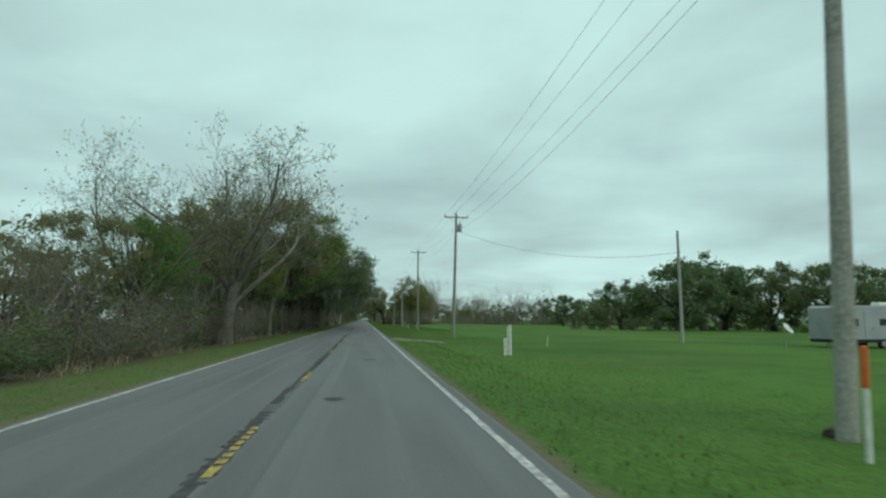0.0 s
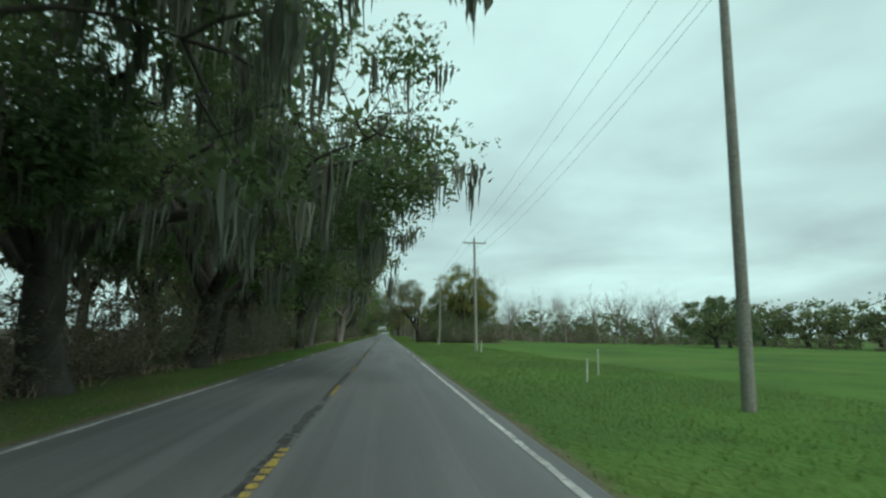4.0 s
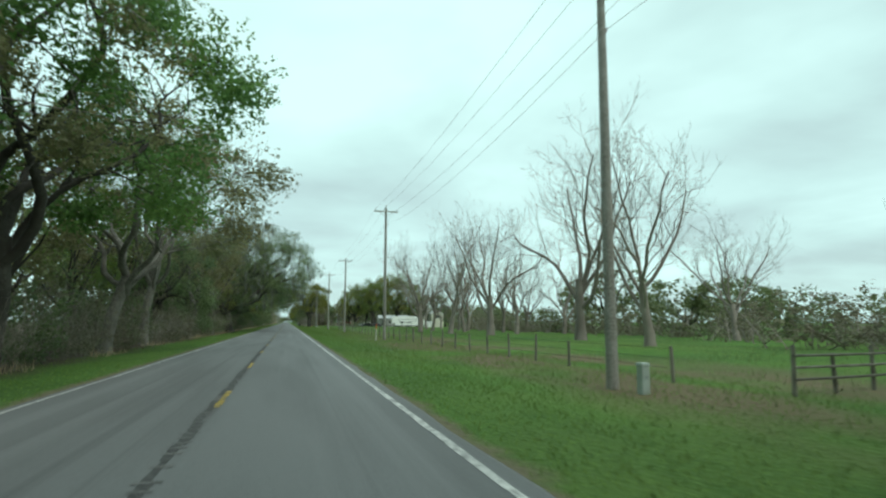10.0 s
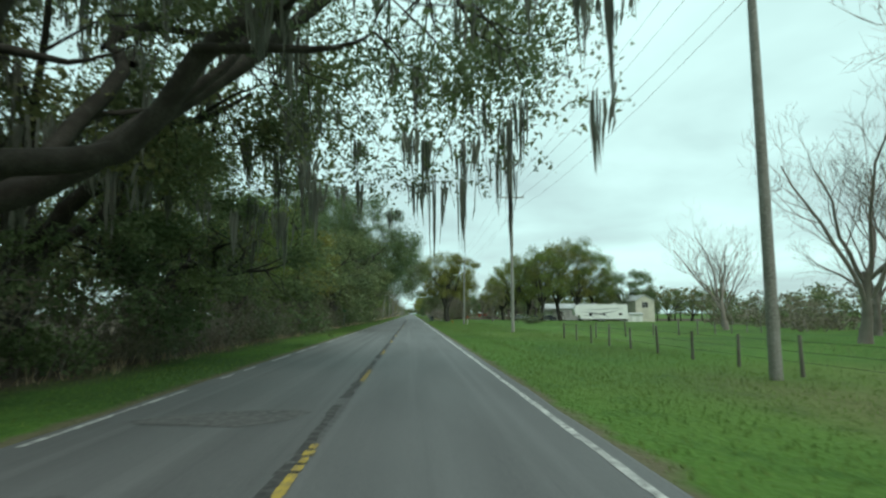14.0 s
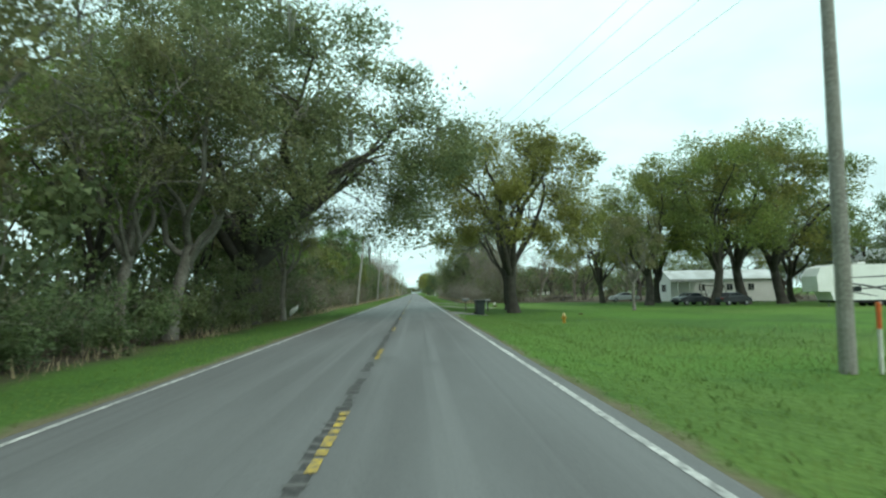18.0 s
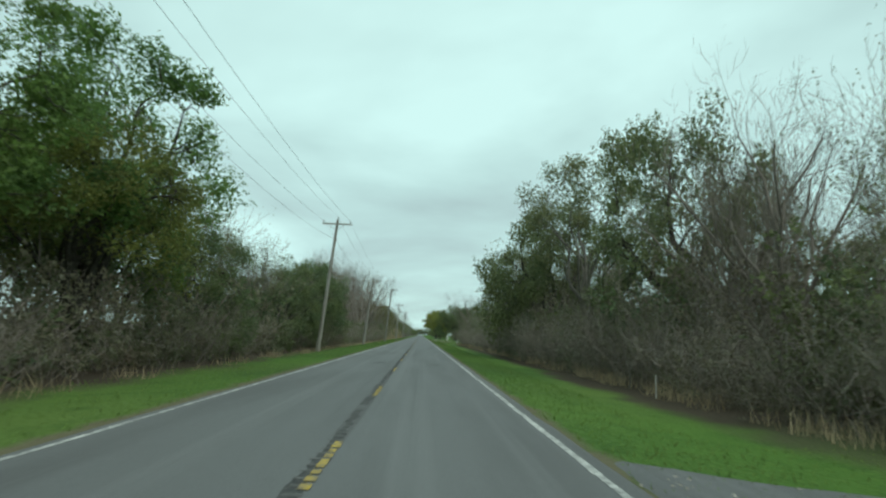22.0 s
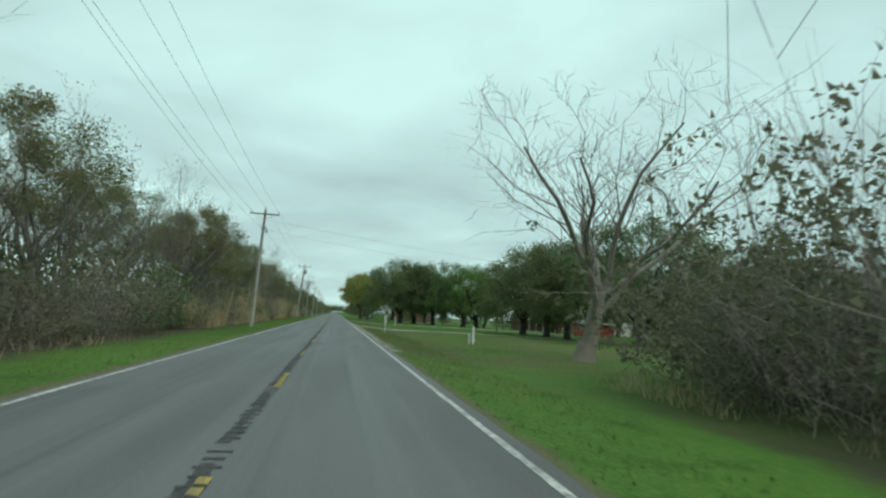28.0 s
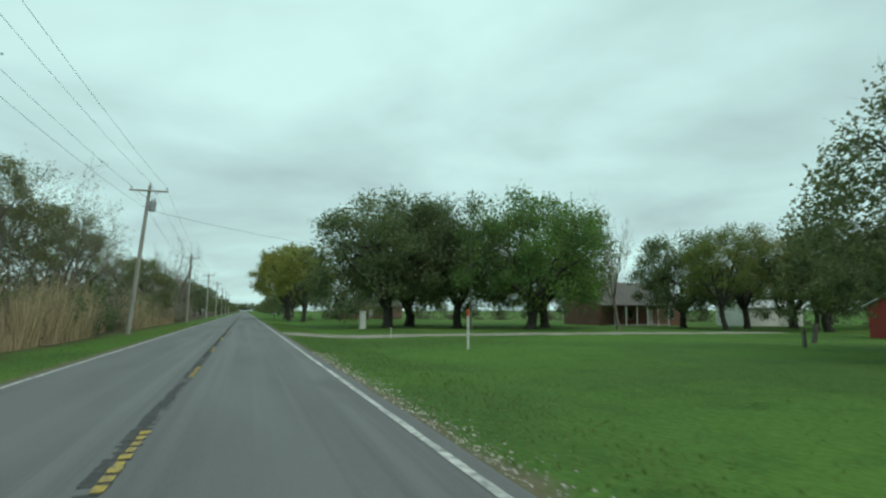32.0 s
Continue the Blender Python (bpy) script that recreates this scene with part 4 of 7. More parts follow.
def tree_parts(kind, variant):
    build, bark, leaf, count, size, core, core_size, mc, ml, label = LOOKS[kind]
    rnd = random.Random(f"{kind}{variant}")
    seed = sum(map(ord, kind)) * 7 + variant
    if build in SPECS:
        spec = SPECS[build]
        wood, fine, tips = Shape(), Shape(), []
        d = Vector((rnd.gauss(0, spec["lean"]), rnd.gauss(0, spec["lean"]), 1)).normalized()
        grow(rnd, spec, wood, fine, tips, Vector((0, 0, -0.15)), d, spec["h"] * spec["trunk"], spec["r"], 0)
        wood.tube([(0, 0, -0.25), (0, 0, 0.1), (d.x * 0.6, d.y * 0.6, 0.6)], [spec["r"] * 1.6, spec["r"] * 1.25, spec["r"] * 1.02], 8, cap=False)
        zs = sorted(p.z for p in tips)
        k = spec["h"] / zs[int(len(zs) * 0.95)]
        wood.v, fine.v = [p * k for p in wood.v], [p * k for p in fine.v]
        parts = [("trunk", mesh_of("trunk", wood.v, wood.f, M[bark], True), "bare grey trunk with its main limbs"), ("twig_crown", mesh_of("twig_crown", fine.v, fine.f, M[bark]), "open crown of bare twigs")]
        if leaf:
            lobes = [(p * k, 0.25) for p in tips]
            parts.append(("crown", tri_mesh("crown", *leaves(seed, lobes, count, size, spray=3, even=True), M[leaf]), "scattered new leaves"))
        if mc:
            m = moss_of(rnd, [p * k for p in rnd.sample(tips, mc)], ml)
            parts.append(("moss", mesh_of("moss", m.v, m.f, M["moss"]), "hanging grey moss"))
        return parts
    c = CROWNS[build]
    far = kind.startswith("far")
    wood, lobes = leafy_tree(rnd, dict(c, n=int(c["n"] * 0.7)) if far else c, not far)
    zt = sorted(p.z + r * 0.7 for p, r in lobes)[int(len(lobes) * 0.95)]
    k = c["h"] / zt
    wood.v = [p * k for p in wood.v]
    lobes = [(p * k, r * k) for p, r in lobes]
    parts = [("trunk", mesh_of("trunk", wood.v, wood.f, M[bark], True), ""), ("crown", tri_mesh("crown", *leaves(seed, lobes, count, size, 0.42, core, core_size), M[leaf]), "")]
    if mc:
        pts = []
        for _ in range(mc):
            p, r = lobes[rnd.randrange(len(lobes))]
            a, q = rnd.uniform(0, 6.28), 0.8 * r * math.sqrt(rnd.random())
            pts.append(Vector((p.x + q * math.cos(a), p.y + q * math.sin(a), p.z - 0.55 * math.sqrt(max(0, r * r - q * q)))))
        m = moss_of(rnd, pts, ml)
        parts.append(("moss", mesh_of("moss", m.v, m.f, M["moss"]), "hanging grey moss"))
    return parts


BASE = {"oak": 10, "lawn_oak": 10, "lawn_green": 10, "great_oak": 18, "open_oak": 18, "hung_oak": 18, "mossy_oak": 10, "green": 12, "olive": 12, "full": 12, "open_full": 12, "yellow": 12, "bare": 11, "budding": 11, "shade": 11, "mossy_bare": 11, "willow": 9, "sparse": 9, "far": 10, "far_oak": 10, "far_edge_olive": 12, "far_edge_oak": 10, "far_edge_green": 12, "far_olive": 12, "far_green": 12}


def placed(kind, key, m, build, name, label, category, group):
    """A thing of that kind at m: the first one is built, the others are copies."""
    if key not in PROTOS:
        ob = new(name)
        for n, me, pl in build():
            o = part(n, me, None, ob, pl)
            if n in ("moss", "foliage", "woody_growth", "twig_crown", "crown"):
                tagged(o, kind="stuff")
        PROTOS[key] = ob
        ob.matrix_basis = m
    else:
        src = PROTOS[key]
        sc = src.scale.copy()
        ob = copy_thing(src, m @ Matrix.Diagonal((1 / sc.x, 1 / sc.y, 1 / sc.z, 1)))
    return tagged(ob, label, category, group)


def tree(kind, x, y, height, wide=1.0, turn=None, variant=0, label="", group="roadside trees", stuff=""):
    turn = random.uniform(0, 360) if turn is None else turn
    s = height / BASE[kind]
    m = pose(x, y, ground_z(x, y), 0, 0, turn) @ Matrix.Diagonal((s * wide, s * wide, s, 1))
    if stuff:
        FLAT.setdefault(stuff, []).append(((kind, variant), m))
        return None
    return placed(kind, (kind, variant), m, lambda: tree_parts(kind, variant), "tree", label or LOOKS[kind][9], "tree", group)


def make_bush(kind, variant, light=False):
    """A thicket clump about 3.4 m wide and 3 m tall: many stems from the ground with leaves between."""
    rnd = random.Random(f"bush{kind}{variant}")
    wood, lobes = Shape(), []
    stems = {"thicket": 34, "brush": 58, "privet": 14, "low": 14}[kind]
    for _ in range(stems // (3 if light else 1)):
        a, r = rnd.uniform(0, 2 * math.pi), rnd.uniform(0, 1.2)
        p = Vector((r * math.cos(a), r * math.sin(a), -0.1))
        d = Vector((rnd.gauss(0, 0.28) + 0.25 * math.cos(a), rnd.gauss(0, 0.28) + 0.25 * math.sin(a), 1)).normalized()
        L = rnd.uniform(1.6, 3.2)
        pts = [p]
        for i in range(3):
            d = bent(rnd, d, 0.2)
            p = p + d * L / 3
            pts.append(p)
            lobes.append((p, rnd.uniform(0.3, 0.55)))
        lobes.append((pts[0].lerp(pts[1], 0.6), 0.4))
        ribbon(wood, rnd, pts, 0.009 if not light else 0.026)
        for k in range(0 if light else 13 if kind == "brush" else 7):
            i = rnd.randrange(1, 3)
            q, d2 = pts[i].lerp(pts[i + 1], rnd.random()), bent(rnd, d, 0.7)
            q2 = q + d2 * rnd.uniform(0.4, 0.9)
            ribbon(wood, rnd, [q, q2, q2 + bent(rnd, d2, 0.35) * rnd.uniform(0.3, 0.7)], 0.0042)
    n, size, leaf = {"thicket": (3600, 0.05, "leaf_brush"), "brush": (1300, 0.04, "leaf_brush"), "privet": (4000, 0.06, "leaf_privet"), "low": (2000, 0.05, "leaf_privet")}[kind]
    if light:
        n, size = int(n / 3.6), size * 1.4
    v, f = leaves(sum(map(ord, kind)) + variant, lobes, n, size, 0.2)
    v[:, 2] = np.maximum(v[:, 2], 0.02)
    return [("woody_growth", mesh_of("woody_growth", wood.v, wood.f, M["brush_twig"]), ""), ("foliage", tri_mesh("foliage", v, f, M[leaf]), "")]


BUSH_LABEL = {"thicket": "dull olive thicket of tangled stems and leaves", "brush": "grey-brown tangle of leafless brush", "privet": "dense dark green privet bush", "low": "low green weedy bush"}


def bush(kind, x, y, height, wide=1.0, variant=0, group="roadside thicket", stuff=""):
    s = height / 3.0
    w = wide * (0.6 + 0.4 * s)
    m = pose(x, y, ground_z(x, y) - 0.03, 0, 0, random.uniform(0, 360)) @ Matrix.Diagonal((w, w, s, 1))
    if stuff:
        FLAT.setdefault(stuff, []).append((("bush" + kind, variant), m))
        return None
    return placed(kind, ("bush" + kind, variant), m, lambda: make_bush(kind, variant), "bush", BUSH_LABEL[kind], "bush", group)


def joined_stuff():
    """The growth behind the front rows, which nobody could count: one mesh for each stand."""
    cache = {}
    for (name, label, category), items in FLAT.items():
        blocks = {}
        for key, m in items:
            if key not in cache:
                parts = make_bush(key[0][4:], key[1], True) if key[0].startswith("bush") else tree_parts(*key)
                cache[key] = []
                for n, me, _ in parts:
                    me.calc_loop_triangles()
                    v = np.empty(3 * len(me.vertices), np.float32)
                    me.vertices.foreach_get("co", v)
                    f = np.empty(3 * len(me.loop_triangles), np.int32)
                    me.loop_triangles.foreach_get("vertices", f)
                    cache[key].append((v.reshape(-1, 3), f.reshape(-1, 3), me.materials[0]))
            r, t = np.array(m.to_3x3()), np.array(m.translation)
            for v, f, mat in cache[key]:
                blocks.setdefault(mat.name, [mat, [], []])
                blocks[mat.name][1].append(v @ r.T + t)
                blocks[mat.name][2].append(f)
        vs, fs, mi, mats, at = [], [], [], [], 0
        for k, (mat, v, f) in enumerate(blocks.values()):
            mats.append(mat)
            for a, b in zip(v, f):
                vs.append(a)
                fs.append(b + at)
                mi.append(np.full(len(b), k, np.int32))
                at += len(a)
        me = tri_mesh(name, np.concatenate(vs), np.concatenate(fs), mats[0])
        for mat in mats[1:]:
            me.materials.append(mat)
        me.polygons.foreach_set("material_index", np.concatenate(mi))
        tagged(new(name, me), label, category, kind="stuff")


WOOD = ("wood_interior", "dense mixed trees deep in the roadside wood", "trees")
SCRUB = ("wood_undergrowth", "tangled undergrowth behind the wood's front edge", "undergrowth")
FAR_TREES = ("far_trees", "far dark tree line of rounded oaks", "trees")
FAR_SCRUB = ("far_scrub", "far grey-brown scrub", "undergrowth")
random.seed(11)
# --- the woods along the left side: trees measured singly ...
tree("budding", -8.8, 40.4, 13.2, 1.28, 15, 0, label="crooked grey tree leaning over the road, in thin leaf")
tree("budding", -10.4, 44.5, 12.4, 0.9, 200, 1)
tree("olive", -10.2, 38.0, 8.6, 1.15, 70, 1)
tree("olive", -10.0, 46.5, 9.4, 1.0, 150, 0)
tree("green", -12.2, 33.0, 7.0, 1.2, 20, 1)
tree("olive", -11.8, 27.0, 6.2, 1.2, 250, 0)
tree("full", -10.4, 55.0, 9.0, 0.95, 310, 1)
tree("budding", -11.5, 33.5, 10.5, 1.05, -19, 1)
tree("olive", -11.2, 51.0, 12.0, 0.85, 185, 0)
tree("bare", -12.5, 57.5, 16.2, 0.85, 33, 0)
tree("olive", -9, 59.1, 14.0, 1.06, -29, 1)
tree("green", -9, 66.5, 14.6, 1.2, 7, 0)
tree("mossy_oak", -8.9, 77.0, 12.9, 1.1, 7, 1)
tree("mossy_oak", -8.8, 86.9, 13.4, 1.12, 1, 0)
tree("mossy_oak", -8.7, 97.1, 12.3, 1.24, 13, 1)
tree("mossy_oak", -8.6, 109.0, 12.9, 1.18, -19, 0)
tree("green", -9.6, 116.0, 13.4, 1.30, -1, 1)
tree("mossy_oak", -10, 125.0, 14.0, 1.06, 20, 1)
tree("green", -8.3, 140.0, 14.6, 1.30, -13, 0)
tree("olive", -8.3, 148.3, 15.1, 1.06, 22, 0)
tree("bare", -9.6, 157.0, 14.5, 0.95, -7, 1)
tree("green", -12.0, 160.5, 10.5, 1.2, -7, 1)
tree("bare", -7.2, 178.0, 15.0, 1.2, 20, 1, label="pale leafless tree with fine twigs leaning over the verge")
tree("mossy_oak", -15.5, 182.0, 10.0, 0.9, -3, 0)
tree("mossy_bare", -8.6, 187.0, 13.0, 1.1, 40, 0)
tree("olive", -11.2, 192.0, 10.5, 1.1, 21, 1, label="pale grey forked tree just coming into leaf")
tree("mossy_oak", -12.2, 199.0, 12.0, 0.95, 0, 1)
tree("mossy_bare", -8.8, 204.5, 13.0, 1.15, 130, 1)
tree("olive", -11.5, 208.0, 10.5, 1.0, 27, 0)
tree("green", -11.2, 219.5, 13.8, 1.2, 31, 0)
tree("green", -9.8, 234.0, 17.0, 1.15, -12, 1)
tree("olive", -10.2, 226.5, 14.0, 1.1, 12, 1)
tree("olive", -9.5, 246.0, 14.0, 1.30, 12, 0)
tree("olive", -9.8, 256.5, 16.0, 1.0, 10, 1, label="grey leaning tree with a forked crown over the road")
tree("oak", -11.5, 267.0, 9.4, 0.82, -30, 0)
tree("olive", -9.8, 276.0, 10.8, 1.18, -27, 0)
tree("oak", -13.0, 283.0, 10.0, 0.78, 0, 1)
tree("mossy_bare", -9.2, 288.0, 15.5, 1.15, 30, 0)
tree("full", -11.2, 294.0, 11.6, 0.85, 33, 0)
tree("hung_oak", -8.7, 307.5, 16.4, 1.02, 0, 1)
tree("oak", -10.4, 322.0, 8.4, 1.30, 6, 0)
tree("mossy_oak", -12.8, 315.5, 13.5, 1.1, 20, 0)
tree("green", -10.6, 331.0, 8.4, 1.42, 33, 1)
tree("full", -10.4, 341.0, 9.5, 1.18, 29, 1)
tree("oak", -10, 350.0, 9.5, 1.30, 5, 1)
tree("great_oak", -10.2, 370.5, 16.6, 1.02, 13, 0, label="dark live oak with low twisting limbs at the wood's edge")
tree("olive", -11.0, 379.0, 11.5, 1.0, -34, 1)
tree("olive", -10.6, 392.0, 11.2, 1.12, 0, 0)
tree("olive", -11, 403.6, 11.8, 1.00, -7, 1)
tree("olive", -9.6, 404.8, 12.3, 1.06, 28, 0, label="pale smooth-barked forked tree beside the road")
tree("great_oak", -10.0, 415.5, 17.0, 1.18, 16, 0, label="big dark live oak with long limbs over the road")
tree("olive", -8.7, 419.8, 11.0, 0.9, 60, 1, label="pale slim trunk at the wood's edge")
# ... and the rest of the wood behind and between them
for x0, x1, step, hs, y0, y1 in ((-16, -12.5, 8.0, (10, 13), -10, 430), (-25, -18, 9.0, (11, 14), -10, 440)):
    y = y0
    while y < y1:
        kind = random.choice(("far_olive", "far_olive", "far", "far_green", "far_olive", "far"))
        if x0 > -20:
            kind = {"far_olive": "far_edge_olive", "far": "far_edge_oak", "far_green": "far_edge_green"}[kind]
        h = random.uniform(*hs) * (0.35 if y < 30 else 0.5 if y < 62 else 0.82 if 312 < y < 362 else 0.66 if 166 < y < 204 else 1.0)
        tree(kind, random.uniform(x0, x1), y + random.uniform(-2.5, 2.5), h, random.uniform(0.85, 1.1), None, random.randrange(2), stuff=WOOD)
        y += step
for y in (-2, 5, 11, 17, 23):
    tree(random.choice(("sparse", "olive", "sparse")), random.uniform(-12, -10.5), y, random.uniform(4.0, 5.2), 1.0, None, y % 2, group="saplings at the wood's edge")

# left side past the wood: lower growth behind the power line
for i, y in enumerate(range(436, 700, 6)):
    zone = 0 if y < 500 else 1 if y < 552 else 2 if y < 588 else 3 if y < 620 else 4
    kinds = (("green", "olive", "sparse", "full"), ("sparse", "willow", "olive", "willow"), ("willow", "willow", "willow"), ("sparse", "budding", "sparse", "olive"), ("olive", "sparse", "budding", "olive"))[zone]
    hs = ((7.5, 9.5), (5.5, 7.2), (12.0, 13.8), (8.6, 10.2), (8.6, 10.0))[zone]
    for row, x in enumerate((-13.0, -18.5)):
        tree(kinds[(i + row) % len(kinds)], x + random.uniform(-1.3, 1.3), y + random.uniform(-2, 2), random.uniform(*hs) * (1.0 + 0.08 * row), random.uniform(0.85, 1.15), None, (i + row) % 2, group="trees behind the power line")
tree("green", -13.6, 472.0, 11.0, 1.1, 40, 0)
tree("green", -12.6, 480.5, 12.6, 1.05, 100, 1)
tree("oak", -11.6, 489.5, 6.5, 0.75, 40, 1)
tree("oak", -11.5, 506.5, 6.8, 0.75, 100, 0)
tree("oak", -12, 511.0, 6.0, 0.80, 200, 1)
tree("oak", -11.9, 517.0, 8.6, 0.85, 150, 0)
tree("oak", -12.4, 522.5, 8.2, 0.85, 60, 1)
tree("budding", -12.6, 499.5, 7.8, 0.9, 30, 0)
tree("bare", -12.8, 530.5, 10.5, 0.85, 120, 0, label="crooked leafless tree above the brush")
tree("bare", -13.0, 633.0, 12.5, 0.8, 160, 1, label="leafless tree reaching over the wires")
tree("bare", -11.5, 746.0, 13.0, 0.95, 40, 1, label="rounded leafless tree behind the reeds")
for i, y in enumerate(range(704, 900, 9)):
    tree(("olive", "sparse", "oak", "willow")[i % 4], -15 + random.uniform(-2, 2), y, random.uniform(8, 10), 1.0, None, i % 2, group="trees behind the power line")
for i, y in enumerate(range(915, 1400, 16)):
    tree("far", -14 + random.uniform(-3, 3), y, random.uniform(7, 9), 1.0, None, i % 2, stuff=FAR_TREES)
    tree("far", 16 + random.uniform(-3, 3), y, random.uniform(7, 10), 1.0, None, i % 2, stuff=FAR_TREES)

# undergrowth along the left verge
y = -8.0
while y < 430:
    bush(random.choice(("thicket", "privet", "privet") if y > 355 else ("thicket", "thicket", "privet", "brush", "thicket")), random.uniform(-10.4, -9.6), y, random.uniform(2.4, 4.2) if y > 30 else random.uniform(2.0, 3.2), random.uniform(0.9, 1.2), random.randrange(2))
    bush(random.choice(("thicket", "brush", "privet")), random.uniform(-14.5, -12.0), y + 1.2, random.uniform(5.2, 7.6) if 58 < y < 235 else random.uniform(3.4, 5.5), random.uniform(1.1, 1.4), random.randrange(2), stuff=SCRUB)
    y += random.uniform(2.7, 3.5)
while y < 760:
    kinds = ("thicket", "brush", "privet", "brush") if y < 545 else ("brush", "thicket", "privet")
    bush(random.choice(kinds), random.uniform(-10.9, -10.1), y, random.uniform(2.2, 3.8) if y < 600 else random.uniform(1.8, 3.6), random.uniform(0.9, 1.2), random.randrange(2))
    bush(random.choice(kinds), random.uniform(-14.8, -12.6), y + 1.5, random.uniform(3.6, 5.2), random.uniform(1.1, 1.4), random.randrange(2), stuff=SCRUB)
    y += random.uniform(2.8, 3.6)

for i in range(34):
    bush(("thicket", "privet", "brush")[i % 3], random.uniform(-13.5, -11.2), 424 + 3.0 * i, random.uniform(4.6, 6.4), 1.3, i % 2, stuff=SCRUB)

for i in range(14):
    bush("privet", random.uniform(-15.5, -13.0), 394 + 2.8 * i, random.uniform(6.0, 7.5), 1.3, i % 2, stuff=SCRUB)
for i in range(38):
    bush(("thicket", "privet")[i % 2], random.uniform(14.2, 16.5), 472 + 3.1 * i, random.uniform(5.6, 7.2) * (0.62 if 18 < i < 27 else 1.0), 1.4, i % 2, stuff=SCRUB)

for i in range(36):
    bush(("thicket", "privet", "thicket")[i % 3], random.uniform(-15.0, -12.4), 596 + 3.6 * i, random.uniform(4.2, 6.2), 1.4, i % 2, stuff=SCRUB)

for i in range(11):
    bush(("privet", "thicket")[i % 3 == 2], -13.4 - 1.1 * (i * 0.62 % 1), 363 + 2.8 * i, 5.8 + 1.6 * (i * 0.38 % 1), 1.3, i % 2, stuff=SCRUB)

# --- right side, first field: the far line of trees
for x, y, h, k in ((62, 108, 13, "oak"), (71, 114, 15, "oak"), (80, 120, 14, "oak"), (89, 116, 14, "oak"), (98, 112, 14, "oak"), (108, 106, 13, "oak"), (53, 114, 9.5, "oak"), (70, 198, 10.5, "oak"), (76, 203, 9.5, "oak"), (90, 98, 13, "oak"), (112, 92, 13, "oak")):
    tree("far_oak", x, y, h, 1.05, None, int(x) % 2, group="oaks across the field")
for i in range(15):
    f = i / 14
    tree("far", 128 - 10 * f + random.uniform(-4, 4), 175 + 115 * f, random.uniform(11, 14), 1.2, None, i % 2, stuff=FAR_TREES)
for i in range(4, 9):
    tree("far", 20 + 11 * i + random.uniform(-3, 3), 298 + random.uniform(-8, 8) + i * 2, random.uniform(10, 12.5), 1.25, None, i % 2, stuff=FAR_TREES)
for x, y, h in ((48, 232, 12.5), (55, 226, 13), (61, 231, 14), (66, 236, 13), (71, 229, 14), (52, 242, 13), (76, 240, 13), (82, 236, 12)):
    tree("bare", x, y, h, 0.85, None, int(x) % 2, group="leafless trees across the field")
for i in range(12):
    bush("brush", 40 + 7 * i, 238 + random.uniform(-3, 5) + i * 1.5, random.uniform(4.0, 5.5), 1.9, i % 2, stuff=FAR_SCRUB)

for i in range(18):
    bush(("thicket", "brush", "privet")[i % 3], 38 + 4.6 * i, 246 + random.uniform(-3, 5) + i, random.uniform(5.0, 7.0), 2.2, i % 2, stuff=FAR_SCRUB)
for i in range(6):
    tree("far", -13 + 5 * i, 1580 + 12 * (i % 2), 13.0, 1.0, None, i % 2, stuff=FAR_TREES)

# the great oak by the road and its thicket
tree("open_oak", 7.2, 203.5, 13.0, 1.0, 0, 1, label="great live oak with a black trunk and limbs over the road")
tree("full", 17.2, 207.5, 16.2, 0.9, 30, 0)
tree("full", 13.4, 209.5, 11.5, 1.0, 140, 1)
tree("full", 20.5, 211.0, 13.0, 0.95, 230, 0)
for i, (x, y, h, k) in enumerate(((9.9, 200.2, 2.4, "brush"), (11.5, 198.8, 3.8, "privet"), (13.6, 198.0, 5.0, "thicket"), (16.0, 199.2, 5.8, "privet"), (19.0, 200.5, 5.0, "privet"), (21.5, 202.5, 5.6, "thicket"), (11.0, 203.0, 5.2, "thicket"), (8.3, 207.6, 3.4, "thicket"),
                                   (13.5, 202.5, 6.8, "privet"), (17.0, 204.0, 7.2, "privet"), (7.5, 206.4, 3.8, "brush"), (12.2, 200.4, 5.4, "privet"), (20.5, 206.0, 6.4, "privet"), (10.2, 207.5, 5.0, "thicket"), (23.8, 206.0, 4.4, "thicket"), (14.8, 196.8, 2.6, "brush"), (18.2, 198.0, 3.0, "brush"), (12.0, 197.2, 1.9, "low"), (9.4, 210.5, 3.0, "brush"))):
    bush(k, x, y, h, 1.3, i % 2, group="thicket under the great oak")

# leafless trees in the rough pasture
for i, (x, y, h, w) in enumerate(((30.0, 266.5, 20.5, 1.0), (28.0, 251.5, 16.5, 0.95), (28.0, 289.0, 18.0, 1.05), (25.2, 300.0, 17.0, 0.9), (23.0, 312.0, 16.0, 0.95), (27.5, 331.0, 15.0, 0.9), (36.5, 300.0, 15.0, 0.9), (33.0, 318.0, 15.0, 0.9), (38.8, 334.0, 15.0, 0.9),
                                   (30.0, 331.0, 14.0, 0.9), (40.0, 345.0, 12.0, 0.95), (44.0, 377.0, 12.0, 0.95), (45.0, 285.0, 15.0, 0.95), (51.0, 268.0, 15.0, 0.95), (48.0, 306.0, 14.0, 0.95), (36.0, 362.0, 12.5, 0.9), (41.0, 318.0, 14.0, 0.9), (50.0, 328.0, 14.0, 0.9))):
    tree("bare", x, y, h, w, None, i % 2, group="leafless trees in the pasture")
for i in range(26):
    bush(random.choice(("brush", "thicket")), 44 + random.uniform(-3, 12), 225 + 6.0 * i, random.uniform(3.4, 5.0), 1.8, i % 2, stuff=FAR_SCRUB)
for i in range(22):
    bush(("thicket", "privet", "brush")[i % 3], 60 + random.uniform(-3, 4) - 0.35 * i, 248 + 5.2 * i, random.uniform(5.0, 7.0), 2.2, i % 2, stuff=FAR_SCRUB)
